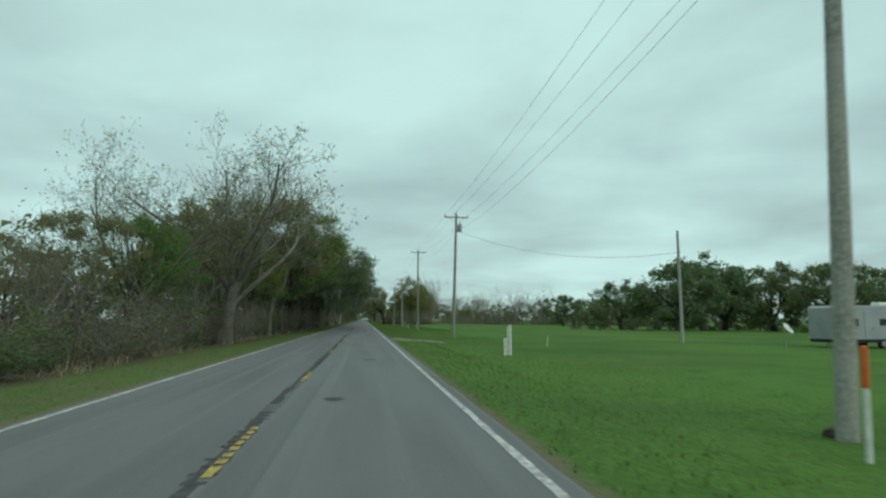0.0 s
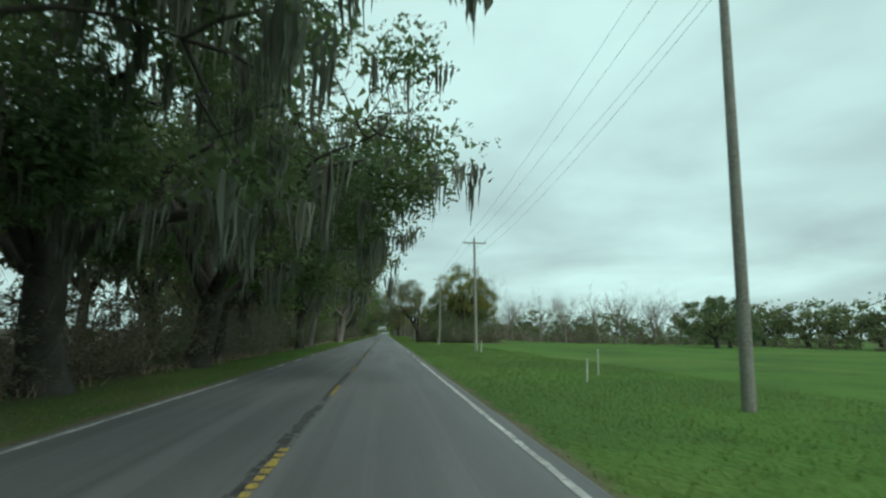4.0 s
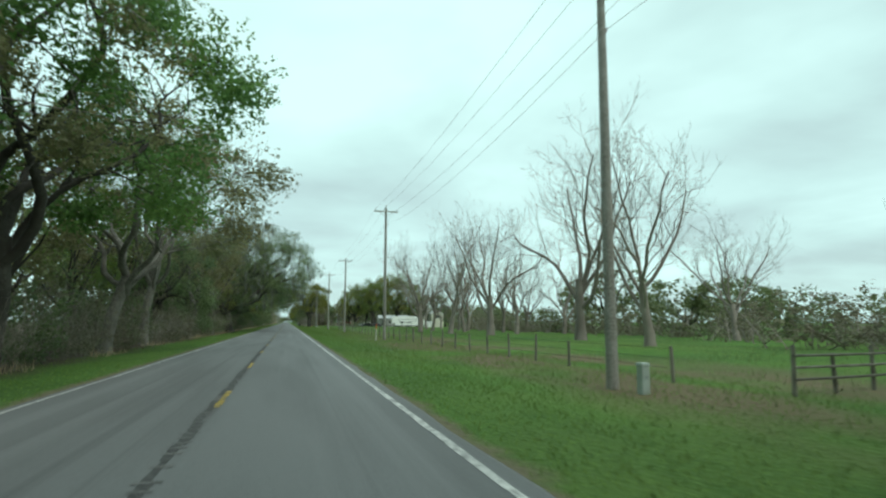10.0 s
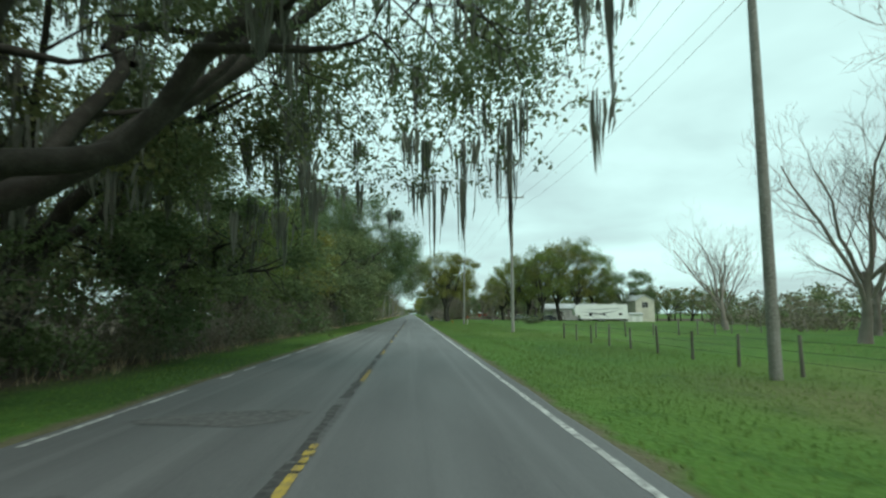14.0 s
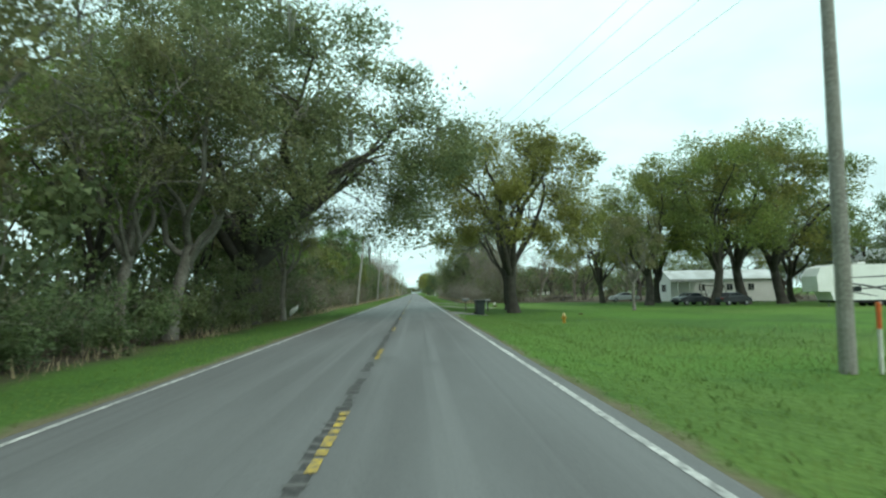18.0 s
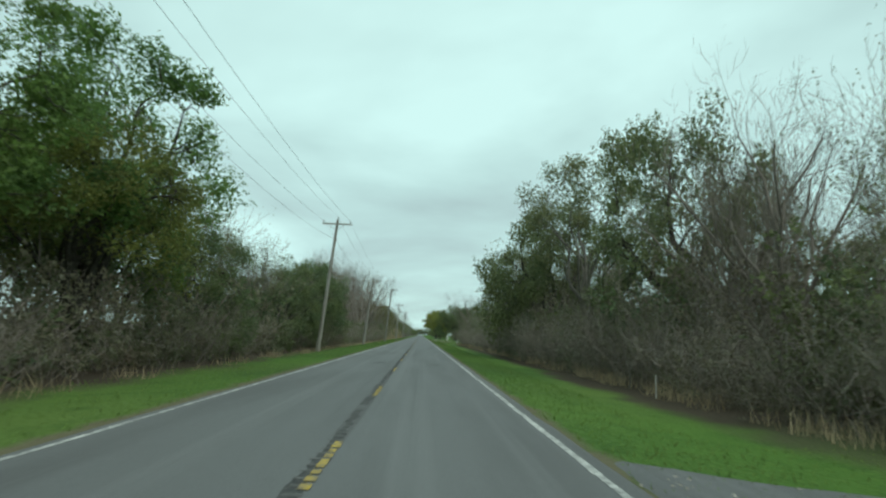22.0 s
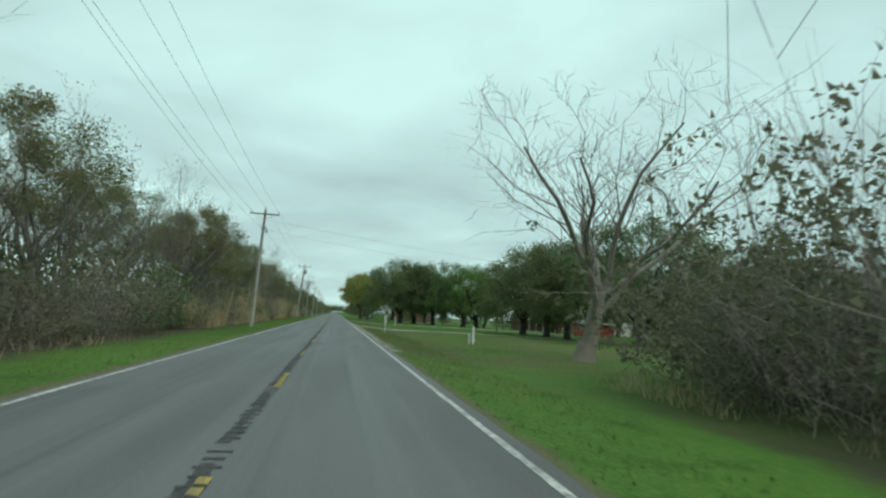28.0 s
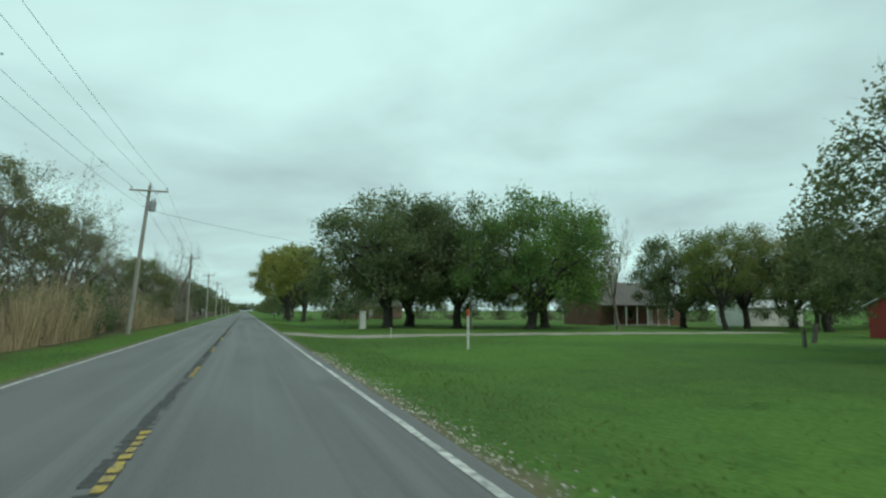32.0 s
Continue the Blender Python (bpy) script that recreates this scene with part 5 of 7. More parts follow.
for i in range(8):
    bush(("privet", "thicket")[i % 2], 72 + random.uniform(-4, 6), 225 + 13 * i, random.uniform(6, 8), 2.4, i % 2, stuff=FAR_SCRUB)

# around the mobile homes
tree("open_full", 7.9, 429.6, 15.8, 1.08, 10, 1, label="tall forked shade tree with yellowish green leaves on the lawn")
tree("shade", 8.7, 437.0, 14.0, 1.0, 250, 0, label="dark half-bare shade tree on the lawn")
tree("olive", 18.8, 431.6, 8.5, 0.9, 60, 0, label="small pale-stemmed tree on the lawn")
for x, y, h, k in ((26.5, 447, 16, "full"), (33, 445, 18, "full"), (39.5, 450, 20.5, "full"), (45.5, 452, 21, "full"), (33, 460, 15, "full"), (52, 460, 16, "full"), (26, 462, 13.5, "full"), (60, 457, 14, "oak")):
    tree(k, x, y, h, 1.0, None, int(x) % 2, group="shade trees by the mobile homes")
for i in range(2, 12):
    tree(("far_edge_oak", "far_edge_oak", "far_edge_olive")[i % 3], 14 + 6.5 * i, 492 + random.uniform(-5, 8) - 1.2 * i, random.uniform(9, 11), 1.2, None, i % 2, stuff=FAR_TREES)
for i in range(1, 14):
    bush(("brush", "thicket")[i % 2], 13 + 4.2 * i, 484 + random.uniform(-2, 3), random.uniform(5, 7), 1.7, i % 2, stuff=FAR_SCRUB)
for i in range(8):
    bush(("privet", "thicket")[i % 2], 62 + 5 * i, 385 + 12 * i, random.uniform(7, 9), 2.6, i % 2, stuff=FAR_SCRUB)
for x, y, h in ((23.0, 489.0, 11.0), (30.5, 492.0, 11.5), (39.0, 488.0, 10.5)):
    tree("bare", x, y, h, 0.85, None, int(x) % 2, group="leafless trees behind the lawn")
bush("privet", 20.8, 400.0, 1.9, 2.3, 0, group="bushes in the field")

# the thicket on the right
y = 470.0
i = 0
while y < 588:
    bush(("brush", "brush", "thicket", "brush", "brush")[i % 5], random.uniform(9.0, 9.8), y, random.uniform(2.6, 4.2), random.uniform(1.0, 1.3), i % 2, group="thicket along the right verge")
    gap = 531 < y < 551
    bush(("thicket", "privet", "thicket", "brush")[i % 4], random.uniform(11.6, 13.2), y + 1.0, random.uniform(3.6, 4.6) if gap else random.uniform(5.2, 6.8) if y < 560 else random.uniform(6.2, 7.8), random.uniform(1.2, 1.5), i % 2, group="thicket along the right verge")
    if i % 2 and not gap:
        tree(("sparse", "willow", "olive", "willow", "sparse")[(i // 2) % 5], random.uniform(13, 16.5), y + random.uniform(-1, 1), random.uniform(8.0, 10.0), 0.95, None, (i // 2) % 2, group="trees in the right thicket")
    y += random.uniform(2.9, 3.5)
    i += 1
tree("bare", 12.8, 478.5, 11.5, 0.8, 80, 1)
tree("bare", 14.2, 484.5, 12.0, 0.8, 10, 0)
tree("sparse", 13.2, 474.0, 9.5, 0.9, 10, 0)
tree("oak", 12.0, 511.5, 14.2, 0.80, 120, 1)
tree("olive", 12.4, 502.5, 16.4, 0.92, 60, 1, label="tall pale tree above the thicket, in yellow-green leaf")
tree("oak", 14.0, 489.5, 14.5, 0.55, 200, 0)
tree("oak", 12.5, 516.0, 11.0, 0.65, 20, 1)
tree("bare", 12.0, 524.0, 13.0, 0.6, 20, 1)
tree("sparse", 11.5, 529.5, 11.5, 0.9, 50, 0)
tree("olive", 11.4, 536.5, 13.2, 0.95, 300, 0, label="open-crowned tree with few large leaves")
tree("olive", 14.0, 553.0, 9.2, 0.7, 30, 0)
tree("sparse", 13.5, 557.0, 9.4, 1.0, 80, 1)
tree("sparse", 13.8, 562.0, 10.2, 1.0, 30, 1)
tree("bare", 12.2, 600.0, 13.0, 1.35, 290, 1, label="leafless tree at the end of the thicket")
for i, (x, y) in enumerate(((11, 586), (13.5, 588), (16, 590), (19, 590), (12.5, 591))):
    bush(("thicket", "privet")[i % 2], x, y, 4.6, 1.4, i % 2, group="thicket along the right verge")

# lawn oaks towards the end
for i, (x, y, h, w) in enumerate(((27.9, 657.0, 12.0, 1.0), (28.4, 648.3, 11.8, 0.92), (28.0, 640.2, 12.0, 0.92), (30.8, 628.0, 12.8, 1.0), (43.0, 649.0, 12.5, 0.95), (53, 684, 10.0, 0.85), (57, 656, 13, 1.0), (62, 642, 13, 1.0), (49, 637, 12.5, 0.95),
                                  (70, 660, 12, 1.1), (80, 648, 12, 1.1), (76, 632, 13, 1.1))):
    tree("lawn_oak" if x < 50 else "far_oak", x, y, h, w, None, i % 2, group="live oaks on the lawn")
for i, (x, y, h, k, w) in enumerate(((14.2, 703, 13.8, "lawn_oak", 1.0), (18.0, 708, 13.5, "lawn_oak", 0.95), (21.5, 701.5, 13.6, "lawn_oak", 0.85), (27.0, 695.2, 13.6, "lawn_green", 0.9), (31.2, 700, 13.4, "lawn_green", 0.9), (35.3, 692.5, 11.6, "bare", 0.62),
                                     (49, 699, 10.8, "lawn_oak", 0.9), (46.5, 690, 10.2, "full", 0.95), (54, 694.5, 11.2, "full", 1.1), (59, 690, 10.5, "full", 0.9), (64, 697, 11.5, "oak", 1.0), (70, 690, 11.5, "oak", 1.0), (78, 684, 12, "oak", 1.0), (36, 712, 9.5, "oak", 0.9), (8.8, 738, 12.2, "yellow", 0.95),
                                     (7.6, 752, 13.6, "yellow", 1.0), (8.0, 768, 15.0, "yellow", 1.0), (18, 760, 11, "oak", 1.0), (24, 730, 11, "oak", 1.0), (12, 770, 10.5, "yellow", 1.0), (11.5, 796, 10, "yellow", 1.0), (12, 830, 10, "oak", 1.0), (12, 868, 10, "oak", 1.0))):
    tree(k, x, y, h, w, None, i % 2, group="large trees round the brick house")
for i in range(16):
    tree("far", 85 + random.uniform(-6, 6) + 4 * (i % 3), 560 + 11 * i, random.uniform(10, 12), 1.2, None, i % 2, stuff=FAR_TREES)
for i in range(2, 9):
    tree(("far_olive", "far")[i % 2], 58 + 5 * i, 448 + 3.5 * i, random.uniform(9, 11), 1.1, None, i % 2, stuff=FAR_TREES)
for i in range(20):
    bush(("brush", "privet", "thicket")[i % 3], 58 + random.uniform(-5, 6), 316 + 5.0 * i, random.uniform(5.5, 7.5), 2.0, i % 2, stuff=FAR_SCRUB)
# low growth under the far tree lines
for i in range(20):
    bush("privet", 48 + 3.6 * i, 124 - 0.02 * (i - 8) ** 2 + random.uniform(-2, 2), random.uniform(3.5, 5.0), 1.8, i % 2, stuff=FAR_SCRUB)
for i in range(26):
    bush(("privet", "thicket")[i % 2], 120 - 2.2 * i if i < 12 else 132 - 0.3 * i, 170 + 5.2 * i, random.uniform(3.5, 5.0), 2.0, i % 2, stuff=FAR_SCRUB)
for i in range(34):
    bush(("privet", "thicket", "brush")[i % 3], 16 + 2.9 * i, 768 - 0.9 * i + random.uniform(-4, 4), random.uniform(2.6, 4.2), 2.0, i % 2, stuff=FAR_SCRUB)
for i in range(30):
    bush(("privet", "thicket")[i % 2], 92 + random.uniform(-5, 5), 570 + 6.0 * i, random.uniform(2.6, 4.0), 2.0, i % 2, stuff=FAR_SCRUB)
joined_stuff()
# ---------------------------------------------------------------- utility poles and wires


def utility_pole(x, y, h, lean_x=0.0, lean_y=0.0, arm=True, box=False, rz=0.0, label="weathered wooden utility pole with a crossarm", r=0.15, side="right"):
    z = ground_z(x, y)
    ob = thing("utility_pole", label, "utility pole", x, y, z, 0, "utility poles along the road")
    tilt = Matrix(((1, 0, lean_x / h, 0), (0, 1, lean_y / h, 0), (0, 0, 1, 0), (0, 0, 0, 1)))
    s = Shape().tube([(0, 0, -0.5), (0, 0, h * 0.3), (0, 0, h * 0.65), (0, 0, h)], [r * 1.12, r, r * 0.86, r * 0.7], 12)
    s.v = [tilt @ p for p in s.v]
    part("pole", s, M["wood_pole"], ob, smooth=False)
    ends = []
    if arm:
        turn = Matrix.Rotation(radians(rz), 4, "Z")
        az = h - 0.42
        s = Shape().box(-1.22, 1.22, -0.22, -0.11, az - 0.06, az + 0.06, turn, bevel=0.012)
        s.v = [tilt @ p for p in s.v]
        part("crossarm", s, M["wood_pole"], ob, "wooden crossarm")
        for sx in (-1, 1):
            s = Shape().tube([turn @ Vector((sx * 0.72, -0.24, az - 0.05)), turn @ Vector((sx * 0.36, -0.22, az - 0.33)), turn @ Vector((0, -0.17, az - 0.52))], [0.018] * 3, 4)
            s.v = [tilt @ p for p in s.v]
            part("brace", s, M["metal"], ob, "flat metal brace")
        for sx, zz in ((-1.12, az + 0.06), (1.12, az + 0.06), (0, h)):
            c = turn @ Vector((sx, -0.165 if sx else 0, 0))
            s = Shape().lathe([(0.012, -0.02), (0.012, 0.08), (0.045, 0.09), (0.055, 0.12), (0.035, 0.14), (0.05, 0.16), (0.045, 0.19), (0.022, 0.22)], 8, (c.x, c.y, zz))
            s.v = [tilt @ p for p in s.v]
            part("insulator", s, M["porcelain"], ob, "brown porcelain insulator")
            ends.append(tilt @ Vector((c.x, c.y, zz + 0.2)) + Vector((x, y, z)))
    ends.append(tilt @ Vector((r * 0.9, 0, h - 1.75)) + Vector((x, y, z)))
    s = Shape().lathe([(0.02, -0.07), (0.05, -0.05), (0.03, 0), (0.05, 0.05), (0.02, 0.07)], 8, (r * 0.95, 0, h - 1.75))
    s.v = [tilt @ p for p in s.v]
    part("spool", s, M["porcelain"], ob, "neutral wire spool")
    if box:
        s = Shape().lathe([(0.20, 0), (0.22, 0.03), (0.22, 0.62), (0.24, 0.64), (0.22, 0.70), (0.08, 0.75)], 14, (0.36, -0.05, h - 1.85))
        s.v = [tilt @ p for p in s.v]
        can = part("transformer", s, M["metal"], ob, "grey pole-mounted transformer can")
        for dx in (-0.08, 0.08):
            s = Shape().lathe([(0.03, 0), (0.05, 0.05), (0.03, 0.1), (0.05, 0.15), (0.02, 0.22)], 8, (0.36 + dx, -0.05, h - 1.12))
            s.v = [tilt @ p for p in s.v]
            part("bushing", s, M["porcelain"], can, "porcelain bushing")
        s = Shape().box(0.1, 0.2, -0.06, 0.06, h - 1.6, h - 1.4)
        s.v = [tilt @ p for p in s.v]
        part("bracket", s, M["metal"], ob, "metal bracket")
    return ob, ends


def wire(a, b, sag, r=0.011, label="thin dark overhead wire", n=14):
    pts = []
    for k in range(n + 1):
        f = k / n
        p = a.lerp(b, f)
        p.z -= sag * 4 * f * (1 - f)
        pts.append(p)
    s = Shape().tube(pts, [r] * (n + 1), 3)
    return tagged(new("overhead_wire", mesh_of("overhead_wire", s.v, s.f, M["wire"])), label, "wire", "overhead wires")


right_poles = [(8.6, -38.0, 11.5, 0, False), (7.6, 8.1, 11.6, 0.6, False), (8.9, 55.7, 12.2, 0.3, True), (9.0, 94.5, 13.15, 0.0, False), (9.5, 140.4, 11.7, -0.25, False), (9.6, 182.0, 11.6, 0.0, False),
               (8.55, 225.0, 12.0, 0.05, False), (9.5, 268.9, 13.45, 0.0, False), (9.6, 312.0, 12.7, 0.0, False), (9.5, 351.5, 13.3, 0.0, False), (8.65, 393.6, 11.15, 0.1, False)]
left_poles = [(-8.5, 465.0, 9.9, 1.1, False), (-8.4, 507.2, 11.0, 0.9, False), (-8.1, 541.4, 9.4, 0.9, False), (-7.4, 578.7, 11.0, 0.9, False), (-7.0, 623.5, 10.0, 0.35, False), (-7.5, 687.5, 10.4, 0.9, True),
              (-8.0, 735.0, 9.8, 0.3, False), (-8.0, 780.0, 9.8, 0.2, False), (-8.0, 822.0, 9.8, 0.2, False), (-8.0, 866.0, 9.8, 0.1, False), (-8.0, 910.0, 9.8, 0.0, False), (-8.0, 960.0, 9.8, 0, False)]
ends = []
for x, y, h, lx, box in right_poles:
    ends.append(utility_pole(x, y, h, lx, 0, True, box, label="grey wooden utility pole with crossarm and transformer" if box else "tall grey wooden utility pole with a crossarm")[1])
for x, y, h, lx, box in left_poles:
    ends.append(utility_pole(x, y, h, lx, 0, True, box, rz=-4 if y < 480 else 0, label="leaning wooden utility pole with crossarm and transformer" if box else "leaning wooden utility pole with a crossarm")[1])
for p, q in zip(ends, ends[1:]):
    d = (q[0] - p[0]).length
    for k in range(4):
        wire(p[k], q[k], 0.012 * d + (0.25 if k == 3 else 0), 0.008 if k < 3 else 0.007)
# the service pole in the first field and its drop wire
_, e0 = utility_pole(25.3, 43.2, 9.0, 0, 0, False, label="plain dark wooden service pole in the field", r=0.13)
wire(ends[2][3], e0[0], 1.3, 0.014, "slack dark service wire to the field pole")
_, e1 = utility_pole(21.3, 697.0, 9.0, 0, 0, False, label="plain wooden service pole on the lawn", r=0.12)
wire(ends[len(right_poles) + 5][3], e1[0], 0.9, 0.012, "slack service wire crossing the road")
wire(ends[len(right_poles) + 4][3], Vector((60, 640, 6.0)), 1.2, 0.007, "slack service wire crossing the road")
wire(ends[len(right_poles) + 4][3] + Vector((0, 0, 0.9)), Vector((62, 640, 7.0)), 1.2, 0.007, "slack service wire crossing the road")
wire(ends[len(right_poles)][3], Vector((48, 470, 6.4)), 0.8, 0.006, "slack service wire crossing the road")
wire(ends[len(right_poles)][3] + Vector((0, 0, 0.5)), Vector((48, 469, 7.1)), 0.8, 0.006, "slack service wire crossing the road")
# riser on the corner pole
part("switch", Shape().tube([(0.1, -0.1, 8.3), (0.55, -0.15, 8.45), (0.62, -0.15, 8.1), (0.5, -0.15, 7.95)], [0.04, 0.05, 0.05, 0.03], 6), M["porcelain"], bpy.data.objects["utility_pole.015"], "dark fused cutout switch")


# ---------------------------------------------------------------- small roadside things
def marker_post(x, y, h=1.45, top=0.42, lean=0.0, colour="orange", r=0.042):
    ob = thing("marker_post", f"round white marker post with an {colour} cap" if top else "plain white round marker post", "marker post", x, y, None, 0, "marker posts")
    s = Shape().tube([(0, 0, -0.2), (lean * (h - top) / h, 0, h - top)], [r, r], 10)
    part("post", s, M["white"], ob, "white plastic post")
    if top:
        s = Shape().tube([(lean * (h - top) / h, 0, h - top), (lean * (h - 0.03) / h, 0, h - 0.03), (lean, 0, h)], [r * 1.12, r * 1.12, r * 0.7], 10)
        part("cap", s, M[colour], ob, f"{colour} plastic cap")
    return ob


marker_post(6.8, 6.9, 1.5, 0.55, 0.06)
marker_post(9.3, 181.1, 1.45, 0.55)
marker_post(8.4, 267.0, 1.6, 0.5)
marker_post(9.2, 393.4, 1.45, 0.55, 0.02)
marker_post(10.0, 140.1, 1.2, 0.0)
marker_post(9.6, 667.8, 1.8, 0.30, r=0.06)
marker_post(4.5, 627.0, 1.25, 0.16, 0.05, "yellow", 0.03)
marker_post(12.3, 37.4, 0.75, 0.0, 0.14, r=0.025)
marker_post(8.1, 103.5, 0.9, 0.0, 0.05, r=0.035)
marker_post(9.9, 107.0, 1.2, 0.0, r=0.03)
marker_post(8.0, 479.0, 0.8, 0.0, r=0.02)
marker_post(9.0, 680.0, 0.7, 0.0, r=0.03)


def pedestal(x, y, h, w=0.2, rz=10, mat="pedestal", label="pale green telephone pedestal in the grass"):
    ob = thing("telephone_pedestal", label, "pedestal", x, y, None, rz, "pedestals")
    part("body", Shape().box(-w / 2, w / 2, -w * 0.4, w * 0.4, -0.1, h * 0.86, bevel=0.012), M[mat], ob)
    part("cap", Shape().box(-w / 2 - 0.012, w / 2 + 0.012, -w * 0.4 - 0.012, w * 0.4 + 0.012, h * 0.86, h, bevel=0.02), M[mat], ob, "overlapping cap")
    part("latch", Shape().box(-0.02, 0.02, -w * 0.4 - 0.02, -w * 0.4, h * 0.5, h * 0.58), M["metal"], ob, "metal latch")


pedestal(7.45, 29.0, 0.86, 0.13, 0, "white", "short white telephone pedestal beside a post")
pedestal(8.7, 223.8, 0.78, 0.24)
pedestal(7.3, 442.4, 0.78, 0.19)
pedestal(10.6, 698.0, 1.7, 0.55, 0, "white", "white square pillar box at a driveway")
pedestal(9.35, 613.1, 0.75, 0.17)


def plank_post(x, y, h, w=0.13, d=0.05, mat="white", lean=0.0, label="flat white weathered plank post"):
    ob = thing("plank_post", label, "post", x, y, None, 0, "posts")
    s = Shape().box(-w / 2, w / 2, -d / 2, d / 2, -0.2, h, Matrix(((1, 0, lean / h, 0), (0, 1, 0, 0), (0, 0, 1, 0), (0, 0, 0, 1))), bevel=0.008)
    part("plank", s, M[mat], ob)
    return ob


plank_post(7.72, 29.0, 1.52, 0.12)
plank_post(7.60, 29.06, 1.45, 0.06, 0.06)
plank_post(9.62, 613.0, 1.25, 0.13, 0.1)
plank_post(9.7, 443.5, 0.8, 0.09, 0.09, "fence_wood", label="dark short wooden stake on the lawn")
plank_post(31.0, 668.0, 1.1, 0.2, 0.2, "fence_wood", 0.25, "leaning dark stump post on the lawn")
plank_post(26.0, 664.5, 0.9, 0.14, 0.14, "fence_wood", 0.0, "dark short wooden post on the lawn")


def mailbox(x, y, z, body, post, label, rz=0, lean=0.0):
    ob = thing("mailbox", label, "mailbox", x, y, None, rz, "mailboxes")
    s = Shape().box(-0.05, 0.05, -0.05, 0.05, -0.25, z, Matrix(((1, 0, 0, 0), (0, 1, lean, 0), (0, 0, 1, 0), (0, 0, 0, 1))), bevel=0.008)
    part("post", s, M[post], ob, "square wooden post")
    oy = lean * z
    part("support", Shape().box(-0.22, 0.22, oy - 0.06, oy + 0.06, z, z + 0.03), M[post], ob, "wooden support board")
    arch = [(-0.09, 0.0), (0.09, 0.0), (0.09, 0.12)] + [(0.09 * math.cos(a), 0.12 + 0.09 * math.sin(a)) for a in np.linspace(0.3, math.pi - 0.3, 7)] + [(-0.09, 0.12)]
    turn = pose(-0.27, oy, z + 0.03, 0, 0, -90)
    s = Shape().prism(arch, 0.52, turn)
    box = part("box", s, M[body], ob, "arched metal box")
    s = Shape().prism([(a * 1.06, b * 1.03) for a, b in arch], 0.02, pose(-0.29, oy, z + 0.03, 0, 0, -90))
    part("door", s, M[body], box, "front door flap")
    s = Shape().box(0.0, 0.16, oy - 0.115, oy - 0.105, z + 0.16, z + 0.19)
    part("flag", s, M["orange"], box, "red flag")
    for k in range(4):
        part("number_bar", Shape().box(-0.17 + 0.075 * k, -0.13 + 0.075 * k, oy - 0.0945, oy - 0.0915, z + 0.06, z + 0.11), M["white" if body == "dark_plastic" else "black"], box, "plain bar of a painted number")
    return ob


mailbox(3.95, 430.0, 0.86, "metal", "fence_wood", "silver arched mailbox on a dark wooden post")
mailbox(4.1, 644.9, 0.92, "dark_plastic", "fence_wood", "black arched mailbox with pale bars on a leaning post", 0, 0.12)
mailbox(6.5, 435.6, 0.86, "metal", "fence_wood", "silver arched mailbox by the shade tree", 12)
mailbox(5.0, 752.0, 0.95, "metal", "fence_wood", "pale arched mailbox at a far driveway")


def trash_bin(x, y, rz):
    ob = thing("trash_bin", "dark green wheeled trash bin at the driveway", "trash bin", x, y, ground_z(x, y) + 0.02, rz)
    s = Shape()
    n = 0
    for z, w, d in ((0.06, 0.23, 0.26), (0.12, 0.25, 0.28), (0.9, 0.29, 0.36), (0.94, 0.32, 0.39), (0.99, 0.32, 0.39)):
        for sx, sy in ((-1, -1), (1, -1), (1, 1), (-1, 1)):
            s.v.append(Vector((sx * w, sy * d, z)))
    s.f = [(3, 2, 1, 0), (16, 17, 18, 19)] + [(4 * k + j, 4 * k + (j + 1) % 4, 4 * k + 4 + (j + 1) % 4, 4 * k + 4 + j) for k in range(4) for j in range(4)]
    part("body", s, M["dark_plastic"], ob, "tapered plastic body")
    lid = part("lid", Shape().box(-0.33, 0.33, -0.42, 0.38, 0.99, 1.06, bevel=0.03), M["dark_plastic"], ob, "hinged lid")
    part("handle", Shape().tube([(-0.26, 0.36, 0.93), (-0.26, 0.46, 0.98), (0.26, 0.46, 0.98), (0.26, 0.36, 0.93)], [0.016] * 4, 6), M["dark_plastic"], lid, "bar handle")
    for sx in (-1, 1):
        s = Shape().tube([(sx * 0.25, 0.3, 0.12), (sx * 0.31, 0.3, 0.12)], [0.12, 0.12], 14)
        part("wheel", s, M["black"], ob, "black wheel")
    part("label_plate", Shape().box(-0.1, 0.1, -0.335, -0.33, 0.6, 0.72, Matrix.Rotation(-0.1, 4, "X")), M["white"], ob, "pale sticker")


trash_bin(4.3, 422.6, 8)


def hydrant(x, y):
    ob = thing("fire_hydrant", "yellow fire hydrant on the lawn", "hydrant", x, y)
    ob.scale = (0.8, 0.8, 0.8)
    part("barrel", Shape().lathe([(0.13, -0.1), (0.15, 0.02), (0.15, 0.05), (0.105, 0.06), (0.105, 0.42), (0.13, 0.44), (0.13, 0.48)], 14), M["hydrant"], ob, "flanged yellow barrel")
    part("bonnet", Shape().lathe([(0.125, 0.48), (0.12, 0.54), (0.085, 0.61), (0.04, 0.65), (0.035, 0.7), (0.02, 0.71)], 14), M["hydrant_top"], ob, "pale yellow domed bonnet")
    for d, r in (((1, 0), 0.055), ((-1, 0), 0.055), ((0, -1), 0.075)):
        s = Shape().tube([(0.08 * d[0], 0.08 * d[1], 0.34), (0.17 * d[0], 0.17 * d[1], 0.34), (0.2 * d[0], 0.2 * d[1], 0.34)], [r, r, r * 0.6], 8)
        part("outlet", s, M["hydrant"], ob, "capped hose outlet")


hydrant(8.2, 414.6)


